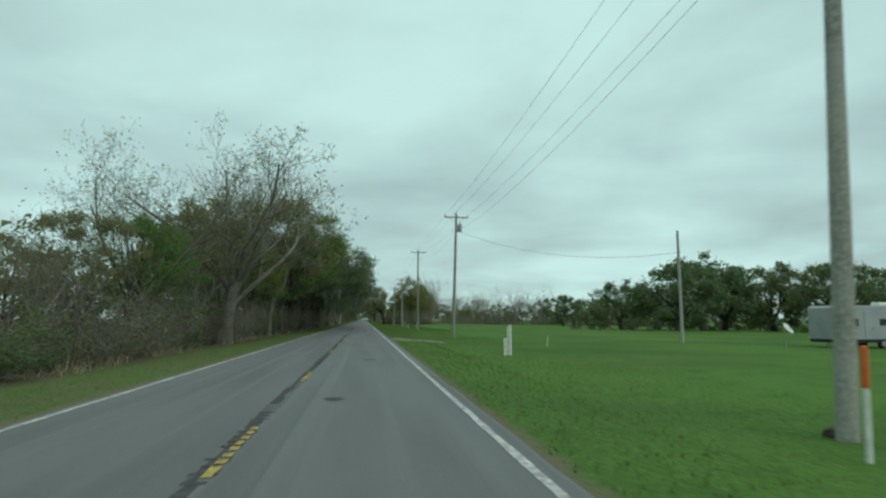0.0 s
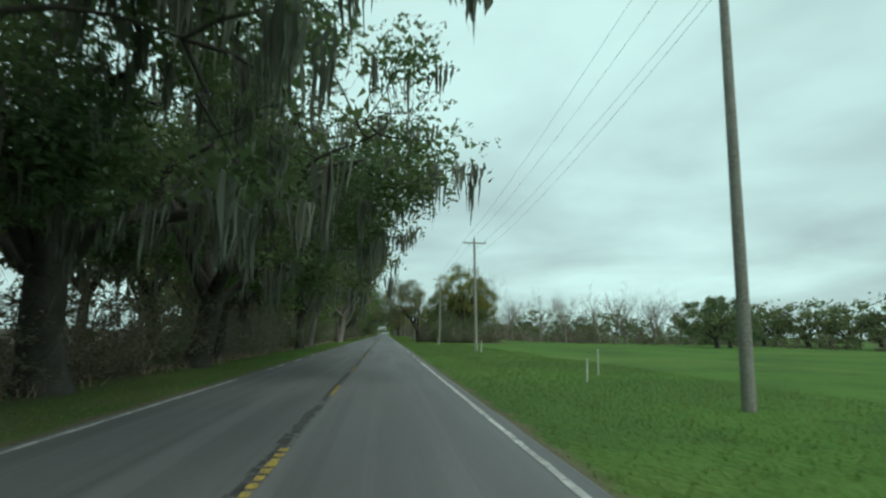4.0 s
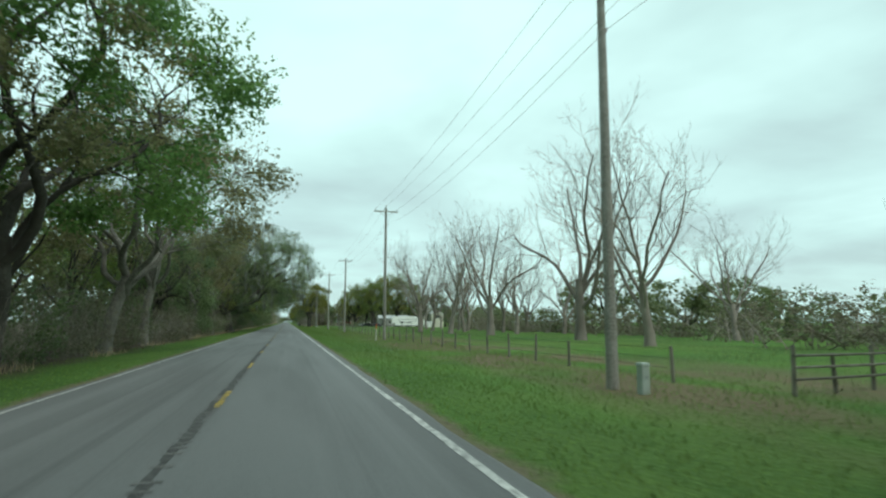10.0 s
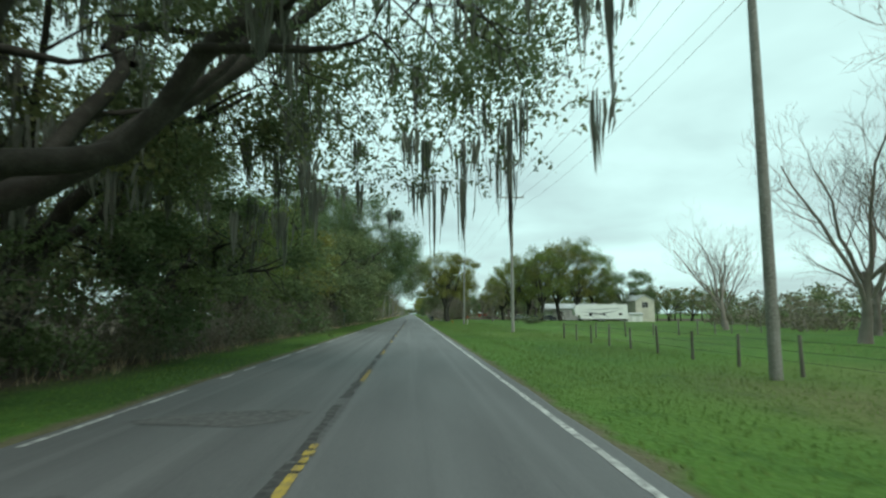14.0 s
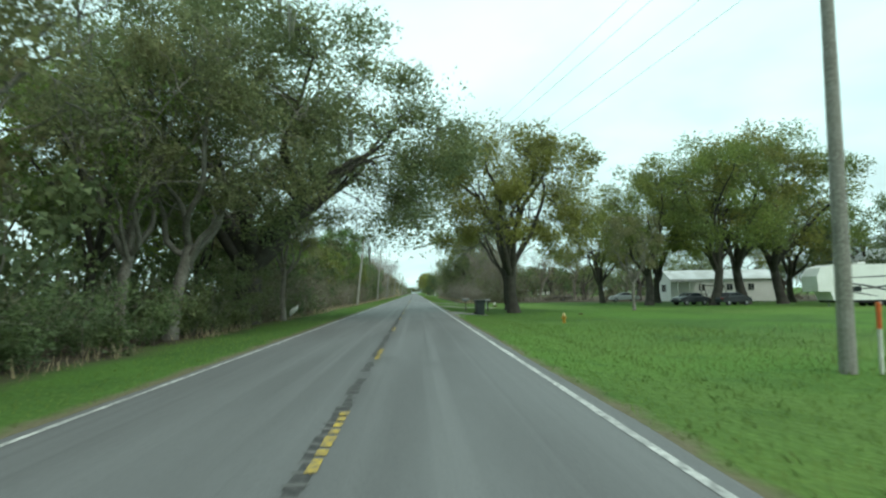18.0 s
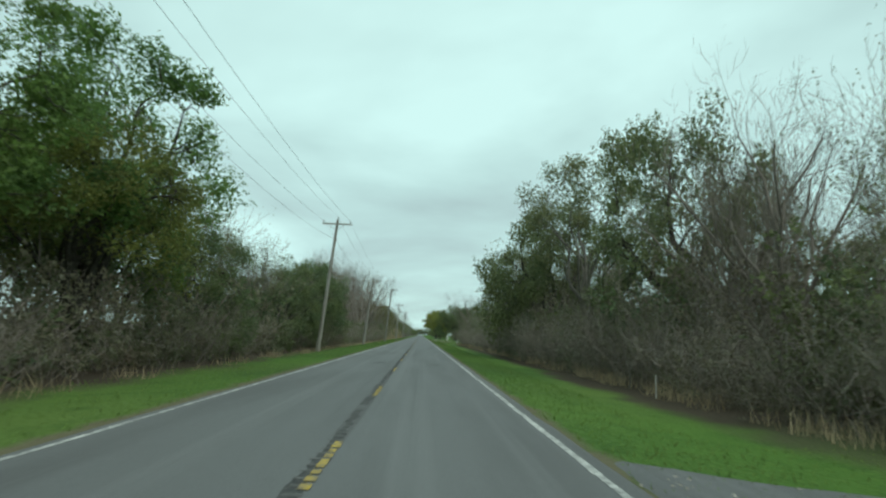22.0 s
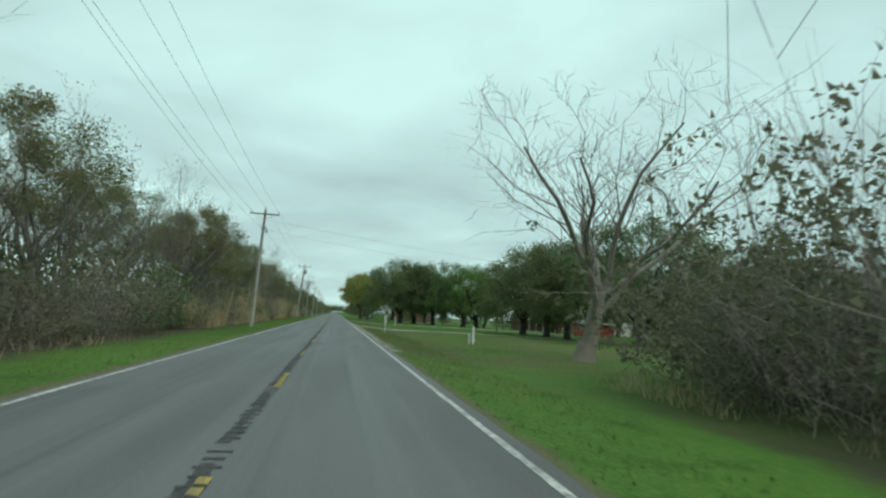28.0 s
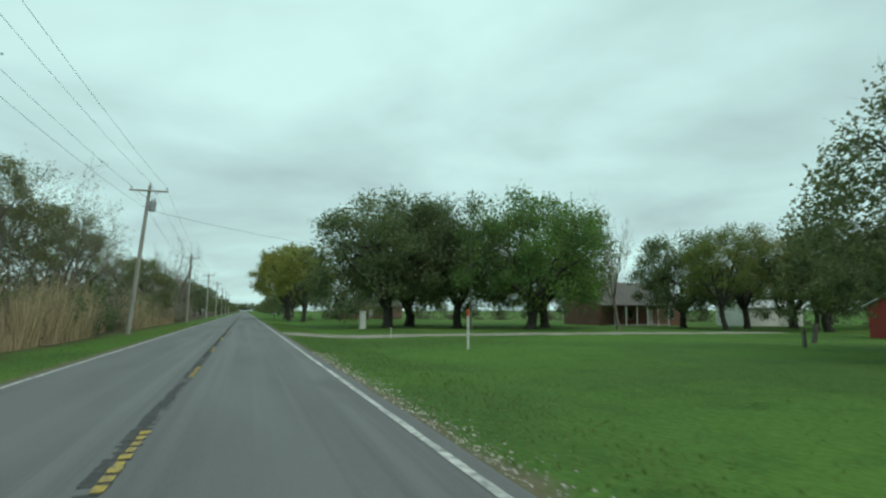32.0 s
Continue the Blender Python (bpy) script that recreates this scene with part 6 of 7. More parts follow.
def small_sign(x, y):
    ob = thing("yard_sign", "small tilted white yard sign on a wire stake", "sign", x, y, None, 15)
    part("stake", Shape().tube([(0, 0, -0.1), (0, 0, 0.4)], [0.008, 0.008], 5), M["metal"], ob, "thin metal stake")
    part("panel", Shape().box(-0.13, 0.13, -0.012, 0.0, 0.28, 0.55, Matrix.Rotation(radians(14), 4, "Y"), bevel=0.004), M["white"], ob, "white panel")
    part("mark", Shape().box(-0.04, 0.05, -0.0165, -0.0125, 0.37, 0.42, Matrix.Rotation(radians(14), 4, "Y")), M["black"], ob, "dark bar of unreadable print")


small_sign(9.0, 449.8)


def plate_sign(x, y, rz):
    """A narrow green plate on a thin steel channel post."""
    ob = thing("road_sign", "narrow plain green road sign on a thin grey post", "sign", x, y, None, rz)
    post = Shape().box(-0.03, -0.018, -0.012, 0.03, -0.3, 2.85).box(-0.018, 0.018, 0.018, 0.03, -0.3, 2.85).box(0.018, 0.03, -0.012, 0.03, -0.3, 2.85)
    part("post", post, M["metal"], ob, "grey steel channel post")
    part("plate", Shape().box(-0.2, 0.2, -0.02, -0.014, 1.9, 2.82, bevel=0.002), M["sign_green"], ob, "green enamel plate")
    for z in (2.0, 2.7):
        part("bolt", Shape().tube([(0, -0.03, z), (0, -0.01, z)], [0.012, 0.012], 6), M["metal"], ob)


plate_sign(-8.7, 372.2, 8)


def snagged_bag(x, y):
    rnd = random.Random(3)
    ob = thing("plastic_bag", "white plastic bag snagged on a twig at the wood's edge", "bag", x, y, ground_z(x, y) + 0.35)
    s = Shape()
    for i in range(6):
        for k in range(8):
            w = 2 * math.pi * k / 8
            r = (0.03, 0.13, 0.2, 0.19, 0.13, 0.02)[i] * rnd.uniform(0.7, 1.25)
            s.v.append(Vector((r * math.cos(w) + 0.09 * (i - 2), r * 0.6 * math.sin(w), 0.13 * i + rnd.uniform(-0.03, 0.03))))
    for i in range(5):
        for k in range(8):
            s.f.append((8 * i + k, 8 * i + (k + 1) % 8, 8 * i + 8 + (k + 1) % 8, 8 * i + 8 + k))
    part("sheet", s, M["white"], ob, "crumpled white plastic")
    part("twig", Shape().tube([(-0.2, 0, -0.4), (-0.1, 0, 0.1), (0.12, 0.02, 0.6)], [0.015, 0.012, 0.008], 5), M["twig"], ob, "grey twig")


snagged_bag(-7.9, 419.0)


def dead_stick(x, y, h, dx, dy, r=0.03):
    rnd = random.Random(int(x * 10 + y * 7))
    pts = [Vector((dx * f + rnd.uniform(-0.06, 0.06), dy * f + rnd.uniform(-0.06, 0.06), -0.1 + (h + 0.1) * f)) for f in (0, 0.25, 0.5, 0.75, 1)]
    s = Shape().tube(pts, [r, r * 0.9, r * 0.8, r * 0.65, r * 0.4], 6)
    for k in (2, 3):
        q = pts[k]
        s.tube([q, q + Vector((rnd.uniform(-0.5, 0.5), rnd.uniform(-0.3, 0.3), rnd.uniform(0.3, 0.7)))], [r * 0.5, r * 0.2], 4)
    ob = new("dead_branch", mesh_of("dead_branch", s.v, s.f, M["bark_pale"]))
    ob.matrix_basis = pose(x, y, ground_z(x, y))
    tagged(ob, "pale dead branch leaning at the thicket's edge", "branch", "dead branches")


for a in ((-9.0, 459.5, 2.2, 0.7, 0.2), (-9.1, 461.0, 2.6, -0.2, 0.1), (-8.9, 456.5, 1.8, 0.9, 0.3), (-9.3, 453.0, 2.4, 0.1, 0.2), (-8.6, 103.0, 2.0, 0.4, 1.0), (-8.7, 104.0, 1.2, -0.8, 0.3), (-8.8, 551.0, 2.3, 0.4, 0.5), (-8.9, 552.5, 1.5, -0.5, 0.2),
          (8.3, 482.4, 1.4, 0.1, 0.0), (8.4, 494.0, 1.8, -0.2, 0.2), (8.6, 503.0, 1.5, 0.5, 0.4), (8.5, 514.0, 2.2, 0.6, -0.4), (8.5, 538.0, 1.8, 0.2, 0.2), (8.6, 546.0, 2.4, -0.5, 0.1), (8.7, 549.0, 1.6, 0.7, 0.0), (8.4, 557.0, 1.8, 0.3, 0.5), (-8.9, 571.0, 2.0, 0.6, 0.2)):
    dead_stick(*a)


def lying_rock(x, y, s0, mat="pebble", label="pale broken concrete lump lying in the grass", name="rock"):
    rnd = random.Random(int(x * 100))
    s = Shape()
    for i, (r, z) in enumerate(((0.75, -0.1), (1.0, 0.1), (0.8, 0.38), (0.35, 0.5))):
        for k in range(8):
            w = 2 * math.pi * k / 8
            q = r * rnd.uniform(0.8, 1.15)
            s.v.append(Vector((q * s0 * math.cos(w), q * s0 * 0.7 * math.sin(w), z * s0)))
    s.f = [tuple(range(24, 32))] + [(8 * i + k, 8 * i + (k + 1) % 8, 8 * i + 8 + (k + 1) % 8, 8 * i + 8 + k) for i in range(3) for k in range(8)]
    ob = new(name, mesh_of(name, s.v, s.f, M[mat]))
    ob.matrix_basis = pose(x, y, ground_z(x, y))
    tagged(ob, label, "rock", "loose rocks")


lying_rock(10.9, 618.2, 0.22)
lying_rock(7.75, 8.4, 0.3, "soil", "heap of brown soil at the pole's foot", "soil_heap")
lying_rock(9.2, 450.3, 0.3, "soil", "heap of brown soil by the yard sign", "soil_heap")
lying_rock(12.0, 424.5, 0.18, "soil", "small brown ant mound on the lawn", "soil_heap")


# ---------------------------------------------------------------- fences
def wire_fence(points, label, h=1.15, every=3.2, rails=0):
    ob = thing("fence", label, "fence", 0, 0, 0)
    rnd = random.Random(len(points))
    tops = []
    for (xa, ya), (xb, yb) in zip(points, points[1:]):
        n = max(1, round(math.hypot(xb - xa, yb - ya) / every))
        for k in range(n + 1):
            x, y = xa + (xb - xa) * k / n, ya + (yb - ya) * k / n
            z = ground_z(x, y)
            hh, lx = h * rnd.uniform(0.88, 1.08), rnd.uniform(-0.06, 0.06)
            part("fence_post", Shape().tube([(x, y, z - 0.2), (x + lx * 0.5, y, z + hh * 0.5), (x + lx, y, z + hh)], [0.06, 0.055, 0.05], 7), M["fence_wood"], ob)
            tops.append((x, y, z))
    for f in (0.35, 0.6, 0.85):
        pts = [(x, y - 0.06, z + h * f) for x, y, z in tops]
        part("strand", Shape().tube(pts, [0.006 if not rails else 0.035] * len(pts), 3 if not rails else 5), M["wire" if not rails else "fence_wood"], ob, "barbed wire strand" if not rails else "wooden rail")
    return ob


wire_fence([(11.2, 226.0), (11.0, 262.0), (10.8, 300.0), (10.8, 338.0)], "old barbed wire fence on grey wooden posts")
wire_fence([(12.0, 222.5), (17.0, 223.5)], "grey wooden rail gate panel at the pasture", 1.15, 1.7, 1)
wire_fence([(10.8, 338.0), (22.0, 344.0), (34.0, 352.0)], "barbed wire cross fence on grey wooden posts")
wire_fence([(118, 190), (112, 230), (104, 262), (96, 280)], "far field fence on grey wooden posts", 1.2, 6.0)


# ---------------------------------------------------------------- trailers, houses, cars
def travel_trailer(x, y, rz, L, W, H, body, label, swoosh, wheels=2, nose=True):
    """A travel trailer whose long side runs along its own x axis and shows to -y."""
    ob = thing("travel_trailer", label, "trailer", x, y, None, rz)
    z0 = 0.65
    prof = [(-L / 2, z0), (-L / 2 + 0.1, H), (L / 2 - 1.6, H), (L / 2 - 0.5, H - 0.25), (L / 2, H - 1.1), (L / 2 - 0.1, z0 + 0.9), (L / 2 - 1.3, z0 + 0.9), (L / 2 - 1.6, z0)] if nose else [(-L / 2, z0), (-L / 2, H - 0.1), (-L / 2 + 0.15, H), (L / 2 - 0.5, H), (L / 2, H - 0.4), (L / 2 - 0.15, z0)]
    part("body", Shape().prism(prof, W, pose(0, -W / 2, 0)), M[body], ob, "moulded body shell")
    part("roof", Shape().box(-L / 2 + 0.15, L / 2 - 1.5, -W / 2 + 0.05, W / 2 - 0.05, H + 0.003, H + 0.05, bevel=0.015), M["white"], ob, "white rubber roof")
    for ax in (-L * 0.28, L * 0.1):
        unit = part("air_conditioner", Shape().box(ax - 0.4, ax + 0.4, -0.35, 0.35, H + 0.05, H + 0.32, bevel=0.06), M["white"], ob, "rounded roof air conditioner")
    for sy in (-1, 1):
        for wx, wz, ww, wh in ((-L * 0.36, 1.55, 0.9, 0.5), (-L * 0.05, 1.6, 0.6, 0.45), (L * 0.2, 1.5, 0.9, 0.55)):
            a, c = sorted((sy * (W / 2 + 0.03), sy * (W / 2 + 0.002)))
            fr = part("window", Shape().box(wx - ww / 2, wx + ww / 2, a, c, wz, wz + wh, bevel=0.01), M["black"], ob, "dark framed window")
            a, c = sorted((sy * (W / 2 + 0.036), sy * (W / 2 + 0.031)))
            part("pane", Shape().box(wx - ww / 2 + 0.05, wx + ww / 2 - 0.05, a, c, wz + 0.05, wz + wh - 0.05), M["glass"], fr)
    d = part("door", Shape().box(-L * 0.2 - 0.35, -L * 0.2 + 0.35, -W / 2 - 0.025, -W / 2 - 0.002, z0 + 0.12, H - 0.35, bevel=0.008), M["white" if body == "siding_white" else "rv_grey"], ob, "narrow entry door")
    part("handle", Shape().box(-L * 0.2 + 0.24, -L * 0.2 + 0.3, -W / 2 - 0.05, -W / 2 - 0.026, 1.35, 1.45), M["black"], d, "black handle")
    for sy in (-1, 1):
        for x0, x1, za, zb, th in swoosh:
            s = Shape()
            for k in range(13):
                f = k / 12
                xx, zz = x0 + (x1 - x0) * f, za + (zb - za) * math.sin(f * math.pi / 2)
                t = th * math.sin(math.pi * (0.08 + 0.9 * f))
                s.v += [Vector((xx, sy * (W / 2 + 0.006), zz - t)), Vector((xx, sy * (W / 2 + 0.006), zz + t))]
            s.f = [(2 * k, 2 * k + 2, 2 * k + 3, 2 * k + 1) for k in range(12)]
            part("stripe", s, M["rv_swoosh"], ob, "dark curved body stripe")
    part("skirt", Shape().box(-L / 2 + 0.05, L / 2 - 1.7, -W / 2 + 0.04, W / 2 - 0.04, 0.42, z0), M["black"], ob, "dark chassis skirt")
    for k in range(wheels):
        for sy in (-1, 1):
            wx = -0.5 + 0.85 * k
            wh = part("wheel", Shape().tube([(wx, sy * (W / 2 - 0.2), 0.34), (wx, sy * (W / 2 + 0.02), 0.34)], [0.35, 0.35], 14), M["black"], ob, "black tyre")
            part("rim", Shape().tube([(wx, sy * (W / 2 + 0.02), 0.34), (wx, sy * (W / 2 + 0.035), 0.34)], [0.19, 0.17], 10), M["metal"], wh, "metal rim")
    for jx in (-L / 2 + 0.3, L / 2 - 1.9):
        part("jack", Shape().tube([(jx, 0, -0.05), (jx, 0, 0.5)], [0.06, 0.05], 6), M["metal"], ob, "stabiliser jack")
    return ob


travel_trailer(36.2, 37.0, 4, 8.2, 2.5, 2.9, "rv_grey", "grey travel trailer parked at the field's edge", ((-3.6, -2.6, 2.7, 1.4, 0.1), (0.4, 3.4, 1.1, 2.6, 0.13), (1.2, 3.6, 0.9, 2.0, 0.1)), nose=False)
travel_trailer(46.6, 439.0, 178, 13.2, 2.5, 4.2, "siding_white", "long white fifth-wheel camper with dark swooping stripes", ((-5.4, 4.8, 3.3, 2.9, 0.07), (-4.8, 4.0, 2.9, 1.7, 0.09), (-2.0, 5.0, 1.2, 2.4, 0.10), (0.5, 4.5, 1.0, 1.5, 0.06)))


def dish(x, y):
    ob = thing("satellite_dish", "small pale satellite dish on a pole in the grass", "satellite dish", x, y)
    part("mast", Shape().tube([(0, 0, -0.2), (0, 0, 1.15)], [0.03, 0.03], 7), M["metal"], ob)
    s = Shape().lathe([(0.02, 0.0), (0.2, 0.03), (0.34, 0.1), (0.42, 0.18), (0.40, 0.19)], 14)
    m = pose(0, -0.1, 1.25, 55, 0, 30)
    s.v = [m @ p for p in s.v]
    part("reflector", s, M["white"], ob, "pale round reflector")
    part("feed_arm", Shape().tube([(0, -0.1, 1.1), (0.1, -0.5, 1.4)], [0.015, 0.015], 5), M["metal"], ob, "thin feed arm")


dish(28.6, 36.0)


def siding_house(x, y, rz, L, W, H, peak, wall, roof, label, windows, doors=(), name="mobile_home", porch=None, category="house", board=0.22):
    """A house whose long side runs along its own x axis and shows to -y; windows and doors as (wall, along, up, wide, high)."""
    ob = thing(name, label, category, x, y, None, rz)
    gable = [(-W / 2, -0.1), (W / 2, -0.1), (W / 2, H), (0, peak), (-W / 2, H)]
    part("wall", Shape().prism(gable, L, Matrix(((0, 1, 0, -L / 2), (1, 0, 0, 0), (0, 0, 1, 0), (0, 0, 0, 1)))), M[wall], ob, "boarded walls")
    z = 0.12
    while z < H - 0.02:
        part("siding_board", Shape().box(-L / 2 - 0.012, L / 2 + 0.012, -W / 2 - 0.018, -W / 2 - 0.001, z, z + board * 0.9), M[wall], ob)
        z += board
    for sy in (-1, 1):
        s = Shape()
        t = 0.12
        e_ = 0.3
        k = (peak - H) / (W / 2)
        for xx in (-L / 2 - 0.25, L / 2 + 0.25):
            s.v += [Vector((xx, 0, peak + 0.02)), Vector((xx, sy * (W / 2 + e_), H - k * e_ + 0.02)), Vector((xx, sy * (W / 2 + e_), H - k * e_ + 0.02 + t)), Vector((xx, 0, peak + 0.02 + t))]
        s.f = [(0, 1, 2, 3), (7, 6, 5, 4), (0, 4, 5, 1), (3, 2, 6, 7), (1, 5, 6, 2), (0, 3, 7, 4)]
        part("roof", s, M[roof], ob, "pitched roof slope")
    for side, u, z, w, h in windows:
        mm = pose(0, -W / 2, 0) if side == "front" else pose(-L / 2, 0, 0, 0, 0, -90) if side == "left" else pose(L / 2, 0, 0, 0, 0, 90)
        fr = part("window", Shape().box(u - w / 2, u + w / 2, -0.06, -0.02, z, z + h, mm, bevel=0.012), M["white"], ob, "white window frame")
        for sx in (-1, 1):
            part("pane", Shape().box(u + sx * w / 4 - w / 4 + 0.035, u + sx * w / 4 + w / 4 - 0.035, -0.068, -0.061, z + 0.05, z + h - 0.05, mm), M["glass"], fr, "dark window pane")
        if side == "left":
            for sx in (-1, 1):
                part("shutter", Shape().box(u + sx * (w / 2 + 0.16) - 0.14, u + sx * (w / 2 + 0.16) + 0.14, -0.05, -0.02, z, z + h, mm), M["rv_swoosh"], ob, "dark shutter")
    for side, u, z, w, h in doors:
        mm = pose(0, -W / 2, 0) if side == "front" else pose(-L / 2, 0, 0, 0, 0, -90)
        d = part("door", Shape().box(u - w / 2, u + w / 2, -0.07, -0.02, z, z + h, mm, bevel=0.012), M["white"], ob, "white door")
        part("handle", Shape().box(u + w / 2 - 0.14, u + w / 2 - 0.09, -0.11, -0.071, z + h * 0.48, z + h * 0.52, mm), M["metal"], d, "metal door handle")
    if porch:
        px0, px1, depth, ph = porch
        part("porch_roof", Shape().box(px0 - 0.2, px1 + 0.2, -W / 2 - depth - 0.2, -W / 2 - 0.03, ph, ph + 0.14, bevel=0.02), M[roof], ob, "flat porch roof")
        n = max(2, round((px1 - px0) / 1.8))
        for k in range(n + 1):
            xx = px0 + (px1 - px0) * k / n
            part("porch_post", Shape().box(xx - 0.07, xx + 0.07, -W / 2 - depth, -W / 2 - depth + 0.14, -0.1, ph), M["white"], ob, "white porch post")
        part("porch_floor", Shape().box(px0, px1, -W / 2 - depth, -W / 2 - 0.03, 0.02, 0.16, bevel=0.02), M["concrete"], ob, "porch floor slab")
    return ob


siding_house(60.4, 450.6, 90, 12.0, 4.9, 5.5, 6.9, "siding_cream", "roof_metal", "cream mobile home with its gabled end to the road", (("left", 0.0, 3.6, 1.0, 1.5),), (("front", 1, 0.9, 0.9, 2.0),))
siding_house(56.2, 442.0, 0, 3.8, 2.6, 1.9, 2.2, "siding_white", "roof_metal", "low white garden shed beside the camper", (), (("front", 0.6, 0.05, 0.8, 1.6), ("front", -1.2, 0.05, 0.8, 1.6)), name="garden_shed", category="shed")
siding_house(48.6, 474.0, 0, 17.0, 5.0, 3.6, 4.9, "siding_white", "roof_metal", "long white mobile home behind shade trees", (("front", -3.5, 1.7, 1.0, 1.1), ("front", 1.0, 1.7, 1.0, 1.1), ("front", 4.5, 1.7, 1.0, 1.1), ("left", 0, 1.6, 1.0, 1.2)),
             (("front", -1.2, 0.8, 0.95, 2.05),), porch=(-8.2, -4.6, 2.0, 3.1))
siding_house(45.5, 670.4, -14, 6.2, 4.2, 2.3, 3.1, "barn_red", "roof_metal", "small red wooden shed with a white door", (), (("front", -0.1, 0.05, 0.85, 1.9),), name="shed", category="shed")
siding_house(53.0, 716.0, 0, 14.5, 9.0, 2.9, 6.0, "brick", "shingle", "brown brick house with a white-posted porch under trees", (("front", -2.4, 0.9, 1.5, 1.4), ("front", 4.6, 0.9, 1.6, 1.4)), (("front", 1.2, 0.1, 1.0, 2.1),), name="house", porch=(-6.2, 2.5, 2.4, 2.7), board=0.4)
siding_house(71.5, 709.0, 0, 10.0, 6.0, 2.6, 3.6, "siding_white", "roof_metal", "white outbuilding behind the last oaks", (("front", -2, 1.0, 1.0, 1.0),), (("front", 1.5, 0.05, 2.4, 2.1),), name="outbuilding")
siding_house(26.0, 772.0, 0, 14.0, 8.0, 2.6, 4.2, "brick", "shingle", "far brown house behind the big oaks", (("front", -4, 0.9, 1.5, 1.2), ("front", 3, 0.9, 1.5, 1.2)), (("front", 0, 0.1, 1.0, 2.0),), name="house", board=0.4)


def car(x, y, rz, paint, label):
    ob = thing("parked_car", label, "car", x, y, None, rz)
    W = 1.72
    side = [(-2.2, 0.38), (-2.22, 0.72), (-2.05, 0.9), (-1.45, 0.95), (-0.75, 1.38), (0.35, 1.42), (1.1, 1.02), (1.95, 0.86), (2.2, 0.66), (2.2, 0.36)]
    s = Shape()
    n = len(side)
    for wy, k in ((-W / 2, 0.0), (-W / 2 + 0.06, 1), (W / 2 - 0.06, 1), (W / 2, 0.0)):
        for px, pz in side:
            tuck = 0.16 * max(0, (pz - 0.95) / 0.45)
            s.v.append(Vector((px * (1 if k else 0.985), wy + (tuck if wy < 0 else -tuck), pz + (0.02 if k and pz > 0.8 else 0))))
    for b in range(3):
        s.f += [(b * n + j, b * n + (j + 1) % n, (b + 1) * n + (j + 1) % n, (b + 1) * n + j) for j in range(n)]
    s.f += [tuple(reversed(range(n))), tuple(3 * n + j for j in range(n))]
    part("body", s, M[paint], ob, "painted body shell")
    for sy in (-1, 1):
        part("side_window", Shape().prism([(-1.2, 1.0), (-0.68, 1.33), (0.3, 1.36), (0.92, 1.0)], 0.02, pose(0, sy * (W / 2 - 0.055) - 0.01, 0)), M["glass"], ob, "dark side glass")
    s = Shape()
    s.v = [Vector((1.06, -0.68, 1.06)), Vector((1.06, 0.68, 1.06)), Vector((0.42, 0.6, 1.425)), Vector((0.42, -0.6, 1.425)), Vector((1.09, -0.68, 1.075)), Vector((1.09, 0.68, 1.075)), Vector((0.45, 0.6, 1.445)), Vector((0.45, -0.6, 1.445))]
    s.f = [(3, 2, 1, 0), (4, 5, 6, 7), (0, 1, 5, 4), (2, 3, 7, 6), (1, 2, 6, 5), (3, 0, 4, 7)]
    part("windscreen", s, M["glass"], ob, "raked windscreen")
    for wx in (-1.35, 1.35):
        for sy in (-1, 1):
            wh = part("wheel", Shape().tube([(wx, sy * 0.66, 0.31), (wx, sy * 0.865, 0.31)], [0.31, 0.31], 16), M["black"], ob, "black tyre")
            part("rim", Shape().tube([(wx, sy * 0.866, 0.31), (wx, sy * 0.88, 0.31)], [0.2, 0.18], 10), M["metal"], wh, "metal rim")
    for sy in (-1, 1):
        part("headlight", Shape().box(2.14, 2.215, sy * 0.62 - 0.16, sy * 0.62 + 0.16, 0.62, 0.74, bevel=0.02), M["white"], ob, "clear headlight")
        part("tail_light", Shape().box(-2.235, -2.16, sy * 0.66 - 0.14, sy * 0.66 + 0.14, 0.7, 0.86, bevel=0.02), M["barn_red"], ob, "red tail light")
    part("bumper", Shape().box(2.12, 2.26, -0.8, 0.8, 0.36, 0.52, bevel=0.04), M[paint], ob, "front bumper")


car(32.0, 470.0, 170, "car_silver", "silver sedan parked on the grass")
car(35.0, 445.0, 20, "car_dark", "dark grey sedan parked under the shade trees")
car(31.5, 447.5, 200, "car_dark", "dark sedan parked under the shade trees")


def swing_set(x, y, rz):
    ob = thing("swing_set", "dark wooden swing set on the lawn", "swing set", x, y, None, rz)
    for sx in (-1.7, 1.7):
        for sy in (-1, 1):
            part("leg", Shape().tube([(sx * 1.12, sy * 1.0, -0.1), (sx, sy * 0.04, 2.35)], [0.06, 0.055], 6), M["fence_wood"], ob, "slanting leg")
        part("cross_tie", Shape().tube([(sx * 1.05, -0.5, 1.2), (sx * 1.05, 0.5, 1.2)], [0.04, 0.04], 6), M["fence_wood"], ob, "cross tie")
    part("top_beam", Shape().box(-1.9, 1.9, -0.07, 0.07, 2.32, 2.46, bevel=0.01), M["fence_wood"], ob, "top beam")
    for u in (-0.8, 0.6):
        seat = part("seat", Shape().box(u - 0.25, u + 0.25, -0.1, 0.1, 0.5, 0.54, bevel=0.01), M["black"], ob, "hanging seat")
        for sx in (-0.22, 0.22):
            part("chain", Shape().tube([(u + sx, 0, 0.54), (u + sx, 0, 2.32)], [0.01, 0.01], 4), M["metal"], seat, "hanging chain")


swing_set(41.5, 461.0, 15)


